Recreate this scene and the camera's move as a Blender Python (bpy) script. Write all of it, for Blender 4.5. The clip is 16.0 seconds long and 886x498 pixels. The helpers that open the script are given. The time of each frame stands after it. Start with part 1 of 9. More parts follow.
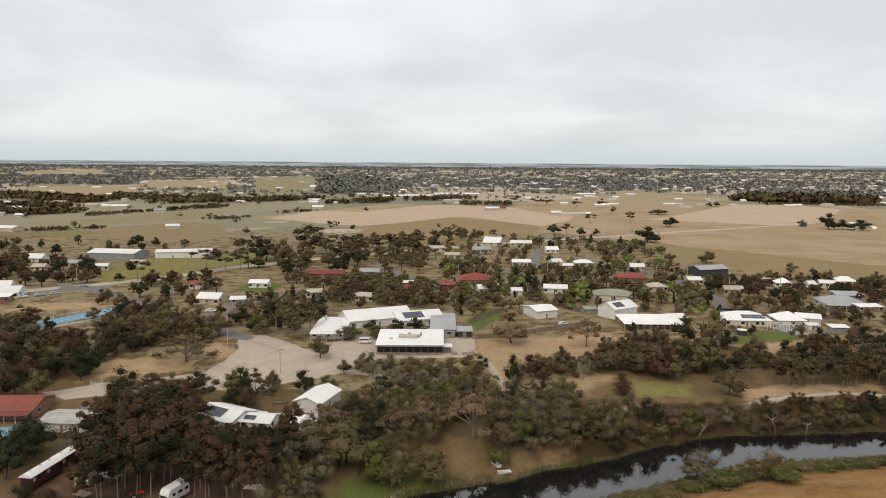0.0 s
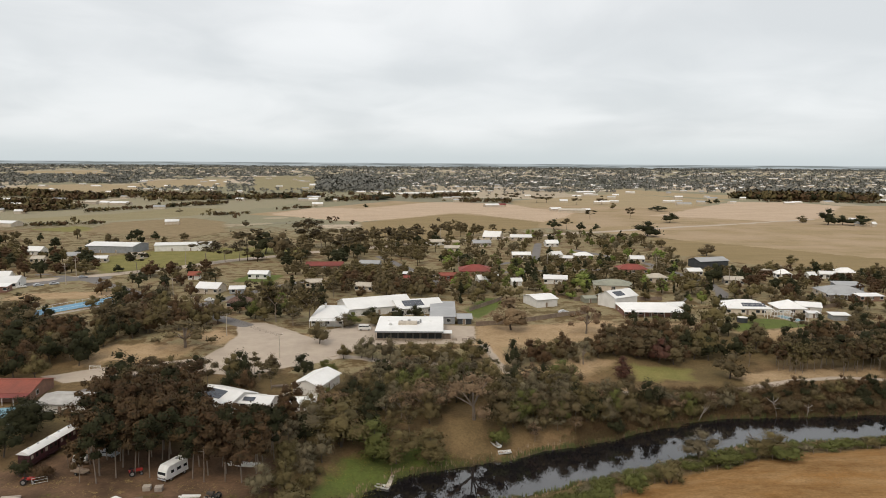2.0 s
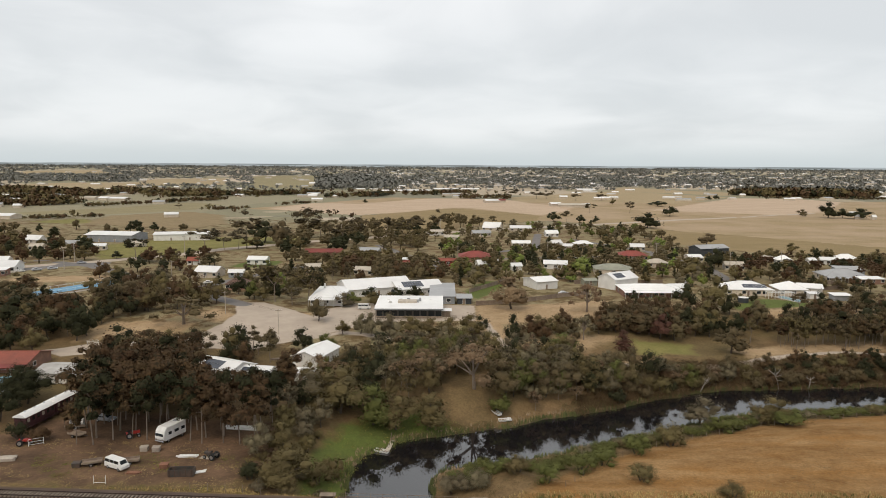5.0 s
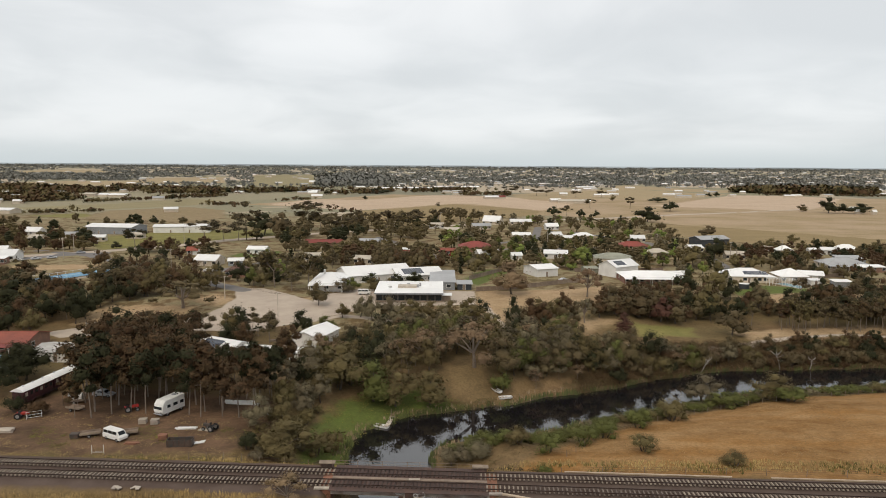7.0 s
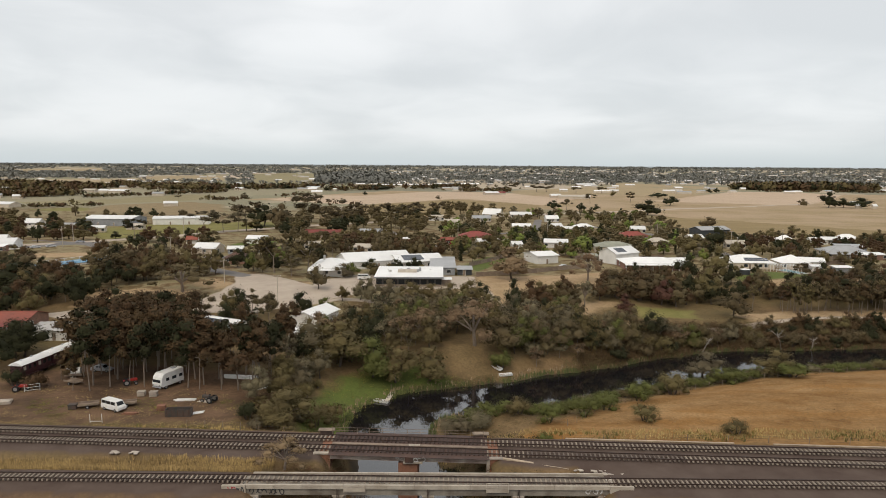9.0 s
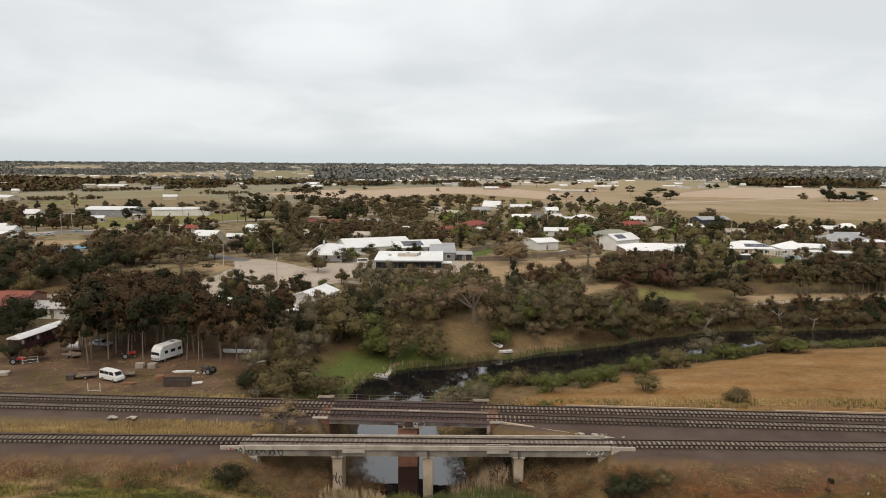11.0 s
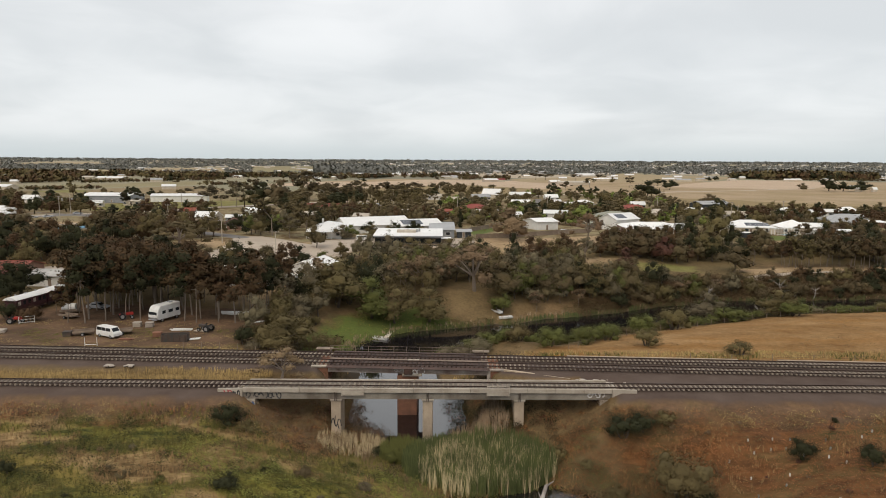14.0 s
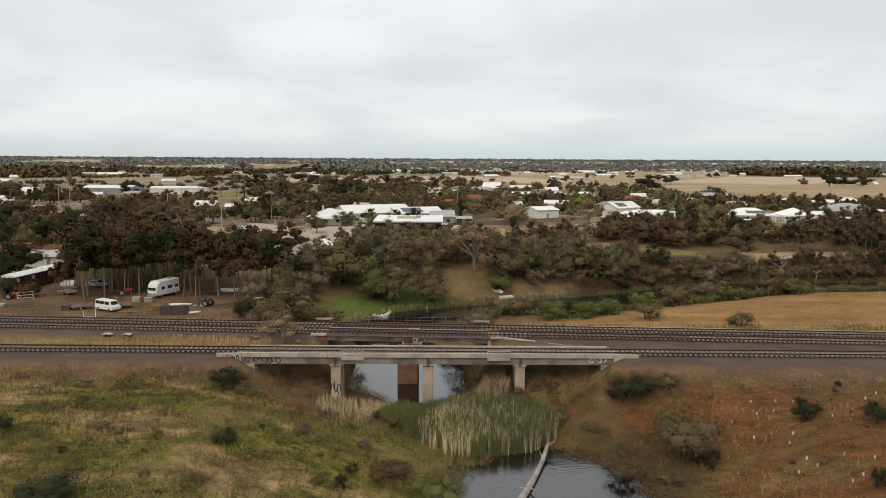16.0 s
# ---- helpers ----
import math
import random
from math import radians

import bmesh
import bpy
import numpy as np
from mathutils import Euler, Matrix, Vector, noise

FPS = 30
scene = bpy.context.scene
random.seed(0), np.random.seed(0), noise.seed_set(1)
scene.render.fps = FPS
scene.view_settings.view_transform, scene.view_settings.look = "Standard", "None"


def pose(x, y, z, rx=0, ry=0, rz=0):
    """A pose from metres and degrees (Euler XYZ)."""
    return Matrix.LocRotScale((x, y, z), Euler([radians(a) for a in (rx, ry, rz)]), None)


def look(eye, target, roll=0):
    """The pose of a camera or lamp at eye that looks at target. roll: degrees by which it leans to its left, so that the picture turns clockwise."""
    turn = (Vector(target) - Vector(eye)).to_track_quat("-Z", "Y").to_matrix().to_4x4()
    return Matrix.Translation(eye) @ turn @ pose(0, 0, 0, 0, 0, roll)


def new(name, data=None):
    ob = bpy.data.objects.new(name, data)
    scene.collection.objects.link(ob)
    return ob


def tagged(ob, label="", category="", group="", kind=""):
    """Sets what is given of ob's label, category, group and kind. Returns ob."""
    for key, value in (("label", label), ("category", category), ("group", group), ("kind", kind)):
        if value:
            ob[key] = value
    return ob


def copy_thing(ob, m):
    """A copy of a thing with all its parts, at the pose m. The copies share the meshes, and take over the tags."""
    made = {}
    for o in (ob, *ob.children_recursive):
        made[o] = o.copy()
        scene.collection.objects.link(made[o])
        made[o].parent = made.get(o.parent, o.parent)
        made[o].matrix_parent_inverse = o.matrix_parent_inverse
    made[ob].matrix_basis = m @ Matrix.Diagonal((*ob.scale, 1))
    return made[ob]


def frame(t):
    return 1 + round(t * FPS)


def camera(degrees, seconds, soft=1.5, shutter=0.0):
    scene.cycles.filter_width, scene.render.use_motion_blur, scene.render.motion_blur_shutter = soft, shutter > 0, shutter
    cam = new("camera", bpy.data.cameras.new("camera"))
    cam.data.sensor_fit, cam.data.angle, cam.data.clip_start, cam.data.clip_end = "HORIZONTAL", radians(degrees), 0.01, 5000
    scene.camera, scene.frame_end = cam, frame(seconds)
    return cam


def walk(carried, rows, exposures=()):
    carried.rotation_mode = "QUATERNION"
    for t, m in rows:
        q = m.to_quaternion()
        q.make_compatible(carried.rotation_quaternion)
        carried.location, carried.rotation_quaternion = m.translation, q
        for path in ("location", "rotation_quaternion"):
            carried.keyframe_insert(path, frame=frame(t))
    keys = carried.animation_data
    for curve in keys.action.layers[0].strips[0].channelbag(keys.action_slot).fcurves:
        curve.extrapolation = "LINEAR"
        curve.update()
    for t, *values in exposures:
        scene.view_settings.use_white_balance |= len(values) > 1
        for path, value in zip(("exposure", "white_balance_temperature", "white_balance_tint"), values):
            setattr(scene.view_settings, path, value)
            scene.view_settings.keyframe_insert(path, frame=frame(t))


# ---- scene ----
cam = camera(66.0, 16.0, soft=0.9)
PATH = [
    (0, (0, 0, 67.603), (0.0316, 10, 66.3364), 0.400),
    (0.5, (0, 0, 66.390), (0.0325, 10, 65.1245), 0.398),
    (1, (0, 0, 65.124), (0.0338, 10, 63.8605), 0.396),
    (1.5, (0, 0, 63.815), (0.0352, 10, 62.5542), 0.394),
    (2, (0, 0, 62.472), (0.0367, 10, 61.2140), 0.391),
    (3, (0, 0, 59.713), (0.0394, 10, 58.4619), 0.387),
    (4, (0, 0, 56.898), (0.0413, 10, 55.6546), 0.383),
    (5, (0, 0, 54.065), (0.0424, 10, 52.8295), 0.378),
    (6, (0, 0, 51.244), (0.0427, 10, 50.0135), 0.374),
    (7, (0, 0, 48.452), (0.0427, 10, 47.2244), 0.370),
    (8, (0, 0, 45.700), (0.0428, 10, 44.4730), 0.365),
    (9, (0, 0, 42.996), (0.0434, 10, 41.7648), 0.361),
    (10, (0, 0, 40.341), (0.0448, 10, 39.1024), 0.357),
    (11, (0, 0, 37.735), (0.0472, 10, 36.4868), 0.352),
    (12, (0, 0, 35.181), (0.0505, 10, 33.9197), 0.348),
    (13, (0, 0, 32.680), (0.0541, 10, 31.4055), 0.343),
    (14, (0, 0, 30.240), (0.0572, 10, 28.9526), 0.339),
    (14.5, (0, 0, 29.046), (0.0580, 10, 27.7535), 0.337),
    (15, (0, 0, 27.872), (0.0581, 10, 26.5761), 0.335),
    (15.5, (0, 0, 26.721), (0.0571, 10, 25.4233), 0.332),
    (16, (0, 0, 25.596), (0.0546, 10, 24.2990), 0.330),
]
walk(cam, [(t, look(eye, target, roll)) for t, eye, target, roll in PATH])

# ---- world, sun, exposure ----
SUN_ELEVATION, SUN_TURN = 52.0, 205.0
scene.view_settings.exposure = 0.0


def make_world():
    world = bpy.data.worlds.new("overcast_sky")
    scene.world = world
    world.use_nodes = True
    nt = world.node_tree
    nt.nodes.clear()
    N, K = nt.nodes.new, nt.links.new

    def math_node(op, a, b=None, clamp=False):
        n = N("ShaderNodeMath")
        n.operation, n.use_clamp = op, clamp
        for i, v in enumerate((a, b)):
            if v is None:
                continue
            if isinstance(v, (int, float)):
                n.inputs[i].default_value = v
            else:
                K(v, n.inputs[i])
        return n.outputs[0]

    def mix(fac, a, b):
        n = N("ShaderNodeMix")
        n.data_type = "RGBA"
        for s, v in ((n.inputs["Factor"], fac), (n.inputs[6], a), (n.inputs[7], b)):
            if isinstance(v, (int, float)):
                s.default_value = v
            elif isinstance(v, tuple):
                s.default_value = (*v, 1)
            else:
                K(v, s)
        return n.outputs[2]

    def ramp(fac, lo, hi):
        n = N("ShaderNodeMapRange")
        n.interpolation_type = "SMOOTHSTEP"
        K(fac, n.inputs[0])
        n.inputs[1].default_value, n.inputs[2].default_value = lo, hi
        return n.outputs[0]

    sky = N("ShaderNodeTexSky")
    sky.sky_type, sky.sun_disc = "NISHITA", False
    sky.sun_elevation, sky.sun_rotation = radians(SUN_ELEVATION), radians(SUN_TURN)
    dim = N("ShaderNodeMix")
    dim.data_type, dim.blend_type = "RGBA", "MULTIPLY"
    dim.inputs["Factor"].default_value = 1
    K(sky.outputs[0], dim.inputs[6])
    dim.inputs[7].default_value = (0.1, 0.1, 0.1, 1)
    at = N("ShaderNodeTexCoord")
    sep = N("ShaderNodeSeparateXYZ")
    K(at.outputs["Generated"], sep.inputs[0])
    height = math_node("MAXIMUM", sep.outputs[2], 0.0)
    low = math_node("ADD", height, 0.22)
    lay = N("ShaderNodeCombineXYZ")
    K(math_node("DIVIDE", sep.outputs[0], low), lay.inputs[0])
    K(math_node("DIVIDE", sep.outputs[1], low), lay.inputs[1])
    big, fine = N("ShaderNodeTexNoise"), N("ShaderNodeTexNoise")
    for n, scale, detail, rough, twist in ((big, 0.8, 4, 0.42, 0.4), (fine, 2.0, 5, 0.5, 0.6)):
        K(lay.outputs[0], n.inputs["Vector"])
        n.inputs["Scale"].default_value, n.inputs["Detail"].default_value = scale, detail
        n.inputs["Roughness"].default_value, n.inputs["Distortion"].default_value = rough, twist
    cover = math_node("ADD", math_node("MULTIPLY", big.outputs[0], 0.72), math_node("MULTIPLY", fine.outputs[0], 0.28))
    cover = math_node("SUBTRACT", cover, math_node("MULTIPLY", ramp(sep.outputs[0], 0.15, 0.60), 0.07))
    cloud = mix(ramp(cover, 0.36, 0.62), (0.66, 0.69, 0.71), (1.0, 1.01, 1.015))
    # brighter high up, a paler milky band low down
    cloud = mix(ramp(sep.outputs[2], 0.06, 0.30), mix(0.5, cloud, (0.78, 0.815, 0.83)), mix(0.3, cloud, (0.98, 0.985, 0.99)))
    haze = mix(ramp(sep.outputs[2], 0.0, 0.05), (0.64, 0.70, 0.72), cloud)
    # far land past the edge of the ground, the air's haze painted into its colours
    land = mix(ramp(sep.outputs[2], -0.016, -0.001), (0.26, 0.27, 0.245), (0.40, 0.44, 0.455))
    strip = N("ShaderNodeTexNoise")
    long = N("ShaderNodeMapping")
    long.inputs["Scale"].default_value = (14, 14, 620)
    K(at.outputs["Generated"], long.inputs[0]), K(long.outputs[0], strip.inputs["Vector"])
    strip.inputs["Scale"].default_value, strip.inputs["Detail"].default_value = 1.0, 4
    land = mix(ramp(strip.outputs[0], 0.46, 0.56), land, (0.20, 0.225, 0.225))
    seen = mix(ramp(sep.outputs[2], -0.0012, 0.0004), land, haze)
    back = N("ShaderNodeBackground")
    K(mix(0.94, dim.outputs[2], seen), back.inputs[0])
    back.inputs[1].default_value = 1.0
    end = N("ShaderNodeOutputWorld")
    K(back.outputs[0], end.inputs[0])


make_world()
sun_data = bpy.data.lights.new("sun", "SUN")
sun_data.energy, sun_data.angle, sun_data.color = 1.25, radians(25), (1.0, 0.85, 0.66)
sun = new("sun", sun_data)
a, e = radians(SUN_TURN), radians(SUN_ELEVATION)
sun.matrix_world = look((math.sin(a) * math.cos(e) * 300, math.cos(a) * math.cos(e) * 300, math.sin(e) * 300), (0, 0, 0))

# ---- materials ----
def material(name, base, other=None, scale=1.0, rough=0.85, metal=0.0, bump=0.0, spread=0.0, fine=0.25, ribs=0.0, rib_axis="X", spec=0.3):
    """A surface of two colours in patches with a finer grain. spread: how far single pieces differ; ribs: width of sheet ribs in metres."""
    m = bpy.data.materials.new(name)
    m.use_nodes = True
    nt = m.node_tree
    N, K = nt.nodes.new, nt.links.new
    b = nt.nodes["Principled BSDF"]
    b.inputs["Roughness"].default_value, b.inputs["Metallic"].default_value = rough, metal
    b.inputs["Specular IOR Level"].default_value = spec
    other = other or tuple(c * 0.7 for c in base)
    at = N("ShaderNodeTexCoord")
    n1, n2 = N("ShaderNodeTexNoise"), N("ShaderNodeTexNoise")
    for n, s, d in ((n1, scale, 4), (n2, scale * 9, 3)):
        K(at.outputs["Object"], n.inputs["Vector"])
        n.inputs["Scale"].default_value, n.inputs["Detail"].default_value = s, d
    r = N("ShaderNodeMapRange")
    r.inputs[1].default_value, r.inputs[2].default_value = 0.35, 0.65
    K(n1.outputs[0], r.inputs[0])
    mix = N("ShaderNodeMix")
    mix.data_type = "RGBA"
    K(r.outputs[0], mix.inputs["Factor"])
    mix.inputs[6].default_value, mix.inputs[7].default_value = (*base, 1), (*other, 1)
    grain = N("ShaderNodeMapRange")
    grain.inputs[3].default_value, grain.inputs[4].default_value = 1 - fine, 1 + fine
    K(n2.outputs[0], grain.inputs[0])
    shade = N("ShaderNodeHueSaturation")
    K(mix.outputs[2], shade.inputs["Color"])
    value = grain.outputs[0]
    if spread:
        info, geo = N("ShaderNodeObjectInfo"), N("ShaderNodeNewGeometry")
        for out in (info.outputs["Random"], geo.outputs["Random Per Island"]):
            v = N("ShaderNodeMapRange")
            v.inputs[3].default_value, v.inputs[4].default_value = 1 - spread, 1 + spread
            K(out, v.inputs[0])
            t = N("ShaderNodeMath")
            t.operation = "MULTIPLY"
            K(value, t.inputs[0]), K(v.outputs[0], t.inputs[1])
            value = t.outputs[0]
        h = N("ShaderNodeMapRange")
        h.inputs[3].default_value, h.inputs[4].default_value = 0.5 - spread * 0.05, 0.5 + spread * 0.05
        K(info.outputs["Random"], h.inputs[0]), K(h.outputs[0], shade.inputs["Hue"])
    K(value, shade.inputs["Value"])
    K(shade.outputs[0], b.inputs["Base Color"])
    relief = n2.outputs[0]
    if ribs:
        w = N("ShaderNodeTexWave")
        w.bands_direction = rib_axis
        w.inputs["Scale"].default_value = 0.314 / ribs
        K(at.outputs["Object"], w.inputs["Vector"])
        relief = w.outputs["Fac"]
    if bump or ribs:
        p = N("ShaderNodeBump")
        p.inputs["Strength"].default_value, p.inputs["Distance"].default_value = bump or 0.5, 0.05
        K(relief, p.inputs["Height"]), K(p.outputs[0], b.inputs["Normal"])
    return m


def leaf_material(name, base, other, spread=0.12):
    m = material(name, base, other, scale=6.0, rough=0.85, bump=0.2, spread=spread, fine=0.2, spec=0.08)
    b = m.node_tree.nodes["Principled BSDF"]
    b.inputs["Transmission Weight"].default_value = 0.0
    b.inputs["Subsurface Weight"].default_value = 0.0
    return m


M = {}
M["leaf_brown"] = leaf_material("leaf_brown", (0.126, 0.094, 0.050), (0.096, 0.076, 0.041))
M["leaf_olive"] = leaf_material("leaf_olive", (0.138, 0.110, 0.050), (0.106, 0.082, 0.038))
M["leaf_grey"] = leaf_material("leaf_grey", (0.158, 0.133, 0.082), (0.122, 0.099, 0.060))
M["leaf_dark"] = leaf_material("leaf_dark", (0.038, 0.039, 0.019), (0.030, 0.030, 0.015))
M["leaf_green"] = leaf_material("leaf_green", (0.114, 0.118, 0.037), (0.087, 0.090, 0.029))
M["leaf_umber"] = leaf_material("leaf_umber", (0.104, 0.062, 0.032), (0.073, 0.049, 0.027))
# foliage of the farthest woods: distance haze is put into its pale grey
M["leaf_hazy"] = leaf_material("leaf_hazy", (0.188, 0.186, 0.165), (0.150, 0.150, 0.135), 0.15)
M["leaf_lime"] = leaf_material("leaf_lime", (0.19, 0.22, 0.055), (0.13, 0.16, 0.045), 0.3)
M["leaf_tan"] = leaf_material("leaf_tan", (0.225, 0.154, 0.093), (0.165, 0.113, 0.067))
M["leaf_red"] = leaf_material("leaf_red", (0.13, 0.064, 0.044), (0.09, 0.05, 0.036))
# twig and far trunk brown; in crown cores it also paints the inner shade
M["twigs_and_shade"] = material("twigs_and_shade", (0.075, 0.058, 0.036), (0.052, 0.042, 0.026), scale=3.0, rough=0.95, bump=0.3, spec=0.05)
M["bark_pale"] = material("bark_pale", (0.25, 0.20, 0.16), (0.15, 0.12, 0.095), scale=0.8, bump=0.3)
M["bark_dark"] = material("bark_dark", (0.11, 0.085, 0.065), (0.07, 0.055, 0.045), scale=0.8, bump=0.4)
M["dead_wood"] = material("dead_wood", (0.38, 0.34, 0.30), (0.22, 0.19, 0.17), scale=1.2, bump=0.6)
M["reed"] = material("reed", (0.40, 0.31, 0.185), (0.29, 0.22, 0.13), scale=0.3, spread=0.35)
M["reed_green"] = material("reed_green", (0.105, 0.130, 0.038), (0.072, 0.092, 0.028), scale=0.3, spread=0.35)
M["grass_dry"] = material("grass_dry", (0.302, 0.201, 0.086), (0.210, 0.135, 0.059), scale=0.15, spread=0.4)
M["grass_green"] = material("grass_green", (0.175, 0.148, 0.032), (0.100, 0.098, 0.024), scale=0.15, spread=0.45)
M["grass_lime"] = material("grass_lime", (0.205, 0.190, 0.040), (0.140, 0.140, 0.030), scale=0.15, spread=0.4)
M["grass_rust"] = material("grass_rust", (0.275, 0.112, 0.038), (0.165, 0.072, 0.028), scale=0.15, spread=0.5)
M["concrete"] = material("concrete", (0.45, 0.395, 0.33), (0.33, 0.28, 0.225), scale=0.5, bump=0.15, fine=0.15, spread=0.06)
M["concrete_warm"] = material("concrete_warm", (0.47, 0.37, 0.27), (0.34, 0.27, 0.20), scale=0.5, bump=0.15, fine=0.15)
M["concrete_stain"] = material("concrete_stain", (0.27, 0.24, 0.20), (0.145, 0.12, 0.095), scale=0.55, bump=0.15, fine=0.2)
M["sleeper"] = material("sleeper", (0.350, 0.288, 0.229), (0.221, 0.176, 0.136), scale=1.2, spread=0.12, fine=0.12)
M["sleeper_timber"] = material("sleeper_timber", (0.085, 0.055, 0.045), (0.055, 0.04, 0.035), scale=1.2, spread=0.25)
M["sleeper_dirty"] = material("sleeper_dirty", (0.20, 0.16, 0.13), (0.13, 0.10, 0.085), scale=1.2, spread=0.2)
M["rail"] = material("rail", (0.075, 0.048, 0.038), (0.055, 0.038, 0.032), scale=2.0, rough=0.55, metal=0.4)
M["rust_steel"] = material("rust_steel", (0.11, 0.065, 0.05), (0.075, 0.05, 0.042), scale=1.0, rough=0.7, metal=0.2)
M["girder_paint"] = material("girder_paint", (0.42, 0.36, 0.31), (0.24, 0.17, 0.14), scale=0.45, rough=0.6)
M["brick_rust"] = material("brick_rust", (0.28, 0.135, 0.085), (0.18, 0.09, 0.06), scale=0.8, bump=0.3)
M["roof_white"] = material("roof_white", (0.80, 0.79, 0.77), (0.70, 0.69, 0.67), scale=0.12, rough=0.45, ribs=0.5, bump=0.25, fine=0.06, spread=0.08)
M["roof_worn"] = material("roof_worn", (0.50, 0.48, 0.45), (0.36, 0.34, 0.31), scale=0.3, rough=0.5, ribs=0.5, bump=0.25, fine=0.12, spread=0.08)
M["roof_grey"] = material("roof_grey", (0.36, 0.36, 0.36), (0.29, 0.29, 0.29), scale=0.15, rough=0.5, ribs=0.5, bump=0.25, fine=0.08, spread=0.10)
M["roof_red"] = material("roof_red", (0.27, 0.068, 0.046), (0.20, 0.058, 0.042), scale=0.2, rough=0.7, ribs=0.4, bump=0.3, spread=0.15)
M["roof_brown"] = material("roof_brown", (0.15, 0.085, 0.065), (0.11, 0.07, 0.055), scale=0.3, rough=0.8, ribs=0.4, bump=0.3)
M["roof_green"] = material("roof_green", (0.30, 0.30, 0.23), (0.24, 0.24, 0.19), scale=0.3, rough=0.6, ribs=0.5, bump=0.3)
M["roof_tan"] = material("roof_tan", (0.50, 0.44, 0.36), (0.42, 0.37, 0.30), scale=0.3, rough=0.6, ribs=0.5, bump=0.3)
M["wall_white"] = material("wall_white", (0.74, 0.72, 0.68), (0.64, 0.62, 0.58), scale=0.4, fine=0.06, spread=0.08)
M["wall_cream"] = material("wall_cream", (0.60, 0.52, 0.42), (0.50, 0.43, 0.34), scale=0.4, fine=0.08, spread=0.10)
M["wall_brick"] = material("wall_brick", (0.30, 0.17, 0.12), (0.22, 0.13, 0.10), scale=0.6, bump=0.3, spread=0.15)
M["wall_grey"] = material("wall_grey", (0.30, 0.31, 0.32), (0.24, 0.25, 0.26), scale=0.4, ribs=0.3, bump=0.3)
M["wall_dark"] = material("wall_dark", (0.06, 0.065, 0.07), (0.045, 0.05, 0.055), scale=0.4, ribs=0.3, bump=0.3)
M["wall_red"] = material("wall_red", (0.26, 0.035, 0.035), (0.19, 0.03, 0.03), scale=0.4, ribs=0.3, bump=0.3)
M["timber"] = material("timber", (0.26, 0.20, 0.15), (0.17, 0.13, 0.10), scale=0.8, bump=0.3, spread=0.15)
M["timber_pale"] = material("timber_pale", (0.48, 0.42, 0.35), (0.36, 0.31, 0.26), scale=0.8, bump=0.3, spread=0.15)
M["glass_dark"] = material("glass_dark", (0.02, 0.025, 0.03), (0.03, 0.035, 0.04), scale=0.5, rough=0.08, spec=0.6, fine=0.05)
M["solar"] = material("solar", (0.035, 0.04, 0.055), (0.05, 0.055, 0.07), scale=0.6, rough=0.15, spec=0.6)
M["white_paint"] = material("white_paint", (0.80, 0.79, 0.77), (0.70, 0.69, 0.66), scale=1.0, rough=0.4, fine=0.05)
M["grey_paint"] = material("grey_paint", (0.42, 0.43, 0.45), (0.34, 0.35, 0.37), scale=1.0, rough=0.35, fine=0.05, spread=0.3)
M["red_paint"] = material("red_paint", (0.42, 0.04, 0.03), (0.30, 0.035, 0.03), scale=1.0, rough=0.4, fine=0.1)
M["maroon_paint"] = material("maroon_paint", (0.085, 0.03, 0.035), (0.06, 0.025, 0.03), scale=0.6, rough=0.5)
M["black_rubber"] = material("black_rubber", (0.02, 0.02, 0.02), (0.03, 0.03, 0.03), rough=0.9)
M["dark_metal"] = material("dark_metal", (0.06, 0.055, 0.05), (0.10, 0.07, 0.055), scale=1.0, rough=0.6)
M["steel"] = material("steel", (0.48, 0.48, 0.48), (0.38, 0.38, 0.38), scale=1.0, rough=0.35, metal=0.7)
M["court_blue"] = material("court_blue", (0.17, 0.33, 0.47), (0.14, 0.29, 0.42), scale=0.3, rough=0.8, fine=0.06)
M["pool_tile"] = material("pool_tile", (0.16, 0.30, 0.36), (0.12, 0.25, 0.31), scale=0.6, rough=0.4)
M["spray_black"] = material("spray_black", (0.03, 0.03, 0.035), (0.05, 0.05, 0.05), rough=0.7)
M["spray_red"] = material("spray_red", (0.40, 0.04, 0.05), (0.30, 0.04, 0.05), rough=0.7)
M["spray_blue"] = material("spray_blue", (0.06, 0.12, 0.30), (0.05, 0.10, 0.22), rough=0.7)
M["spray_white"] = material("spray_white", (0.70, 0.68, 0.66), (0.55, 0.53, 0.52), rough=0.7)
M["stone"] = material("stone", (0.42, 0.36, 0.30), (0.30, 0.26, 0.22), scale=1.0, bump=0.4, spread=0.2)


def water_material(name, ior, ripple, scale):
    m = bpy.data.materials.new(name)
    m.use_nodes = True
    nt = m.node_tree
    N, K = nt.nodes.new, nt.links.new
    b = nt.nodes["Principled BSDF"]
    b.inputs["Base Color"].default_value = (0.010, 0.009, 0.010, 1)
    b.inputs["Roughness"].default_value = 0.03
    b.inputs["IOR"].default_value = ior
    at, n, p = N("ShaderNodeTexCoord"), N("ShaderNodeTexNoise"), N("ShaderNodeBump")
    K(at.outputs["Object"], n.inputs["Vector"])
    n.inputs["Scale"].default_value, n.inputs["Detail"].default_value = scale, 3
    p.inputs["Strength"].default_value, p.inputs["Distance"].default_value = ripple, 0.05
    K(n.outputs[0], p.inputs["Height"]), K(p.outputs[0], b.inputs["Normal"])
    return m


M["water"] = water_material("creek_water", 1.95, 0.10, 0.9)
M["pond"] = water_material("pond_water", 2.0, 0.5, 2.2)


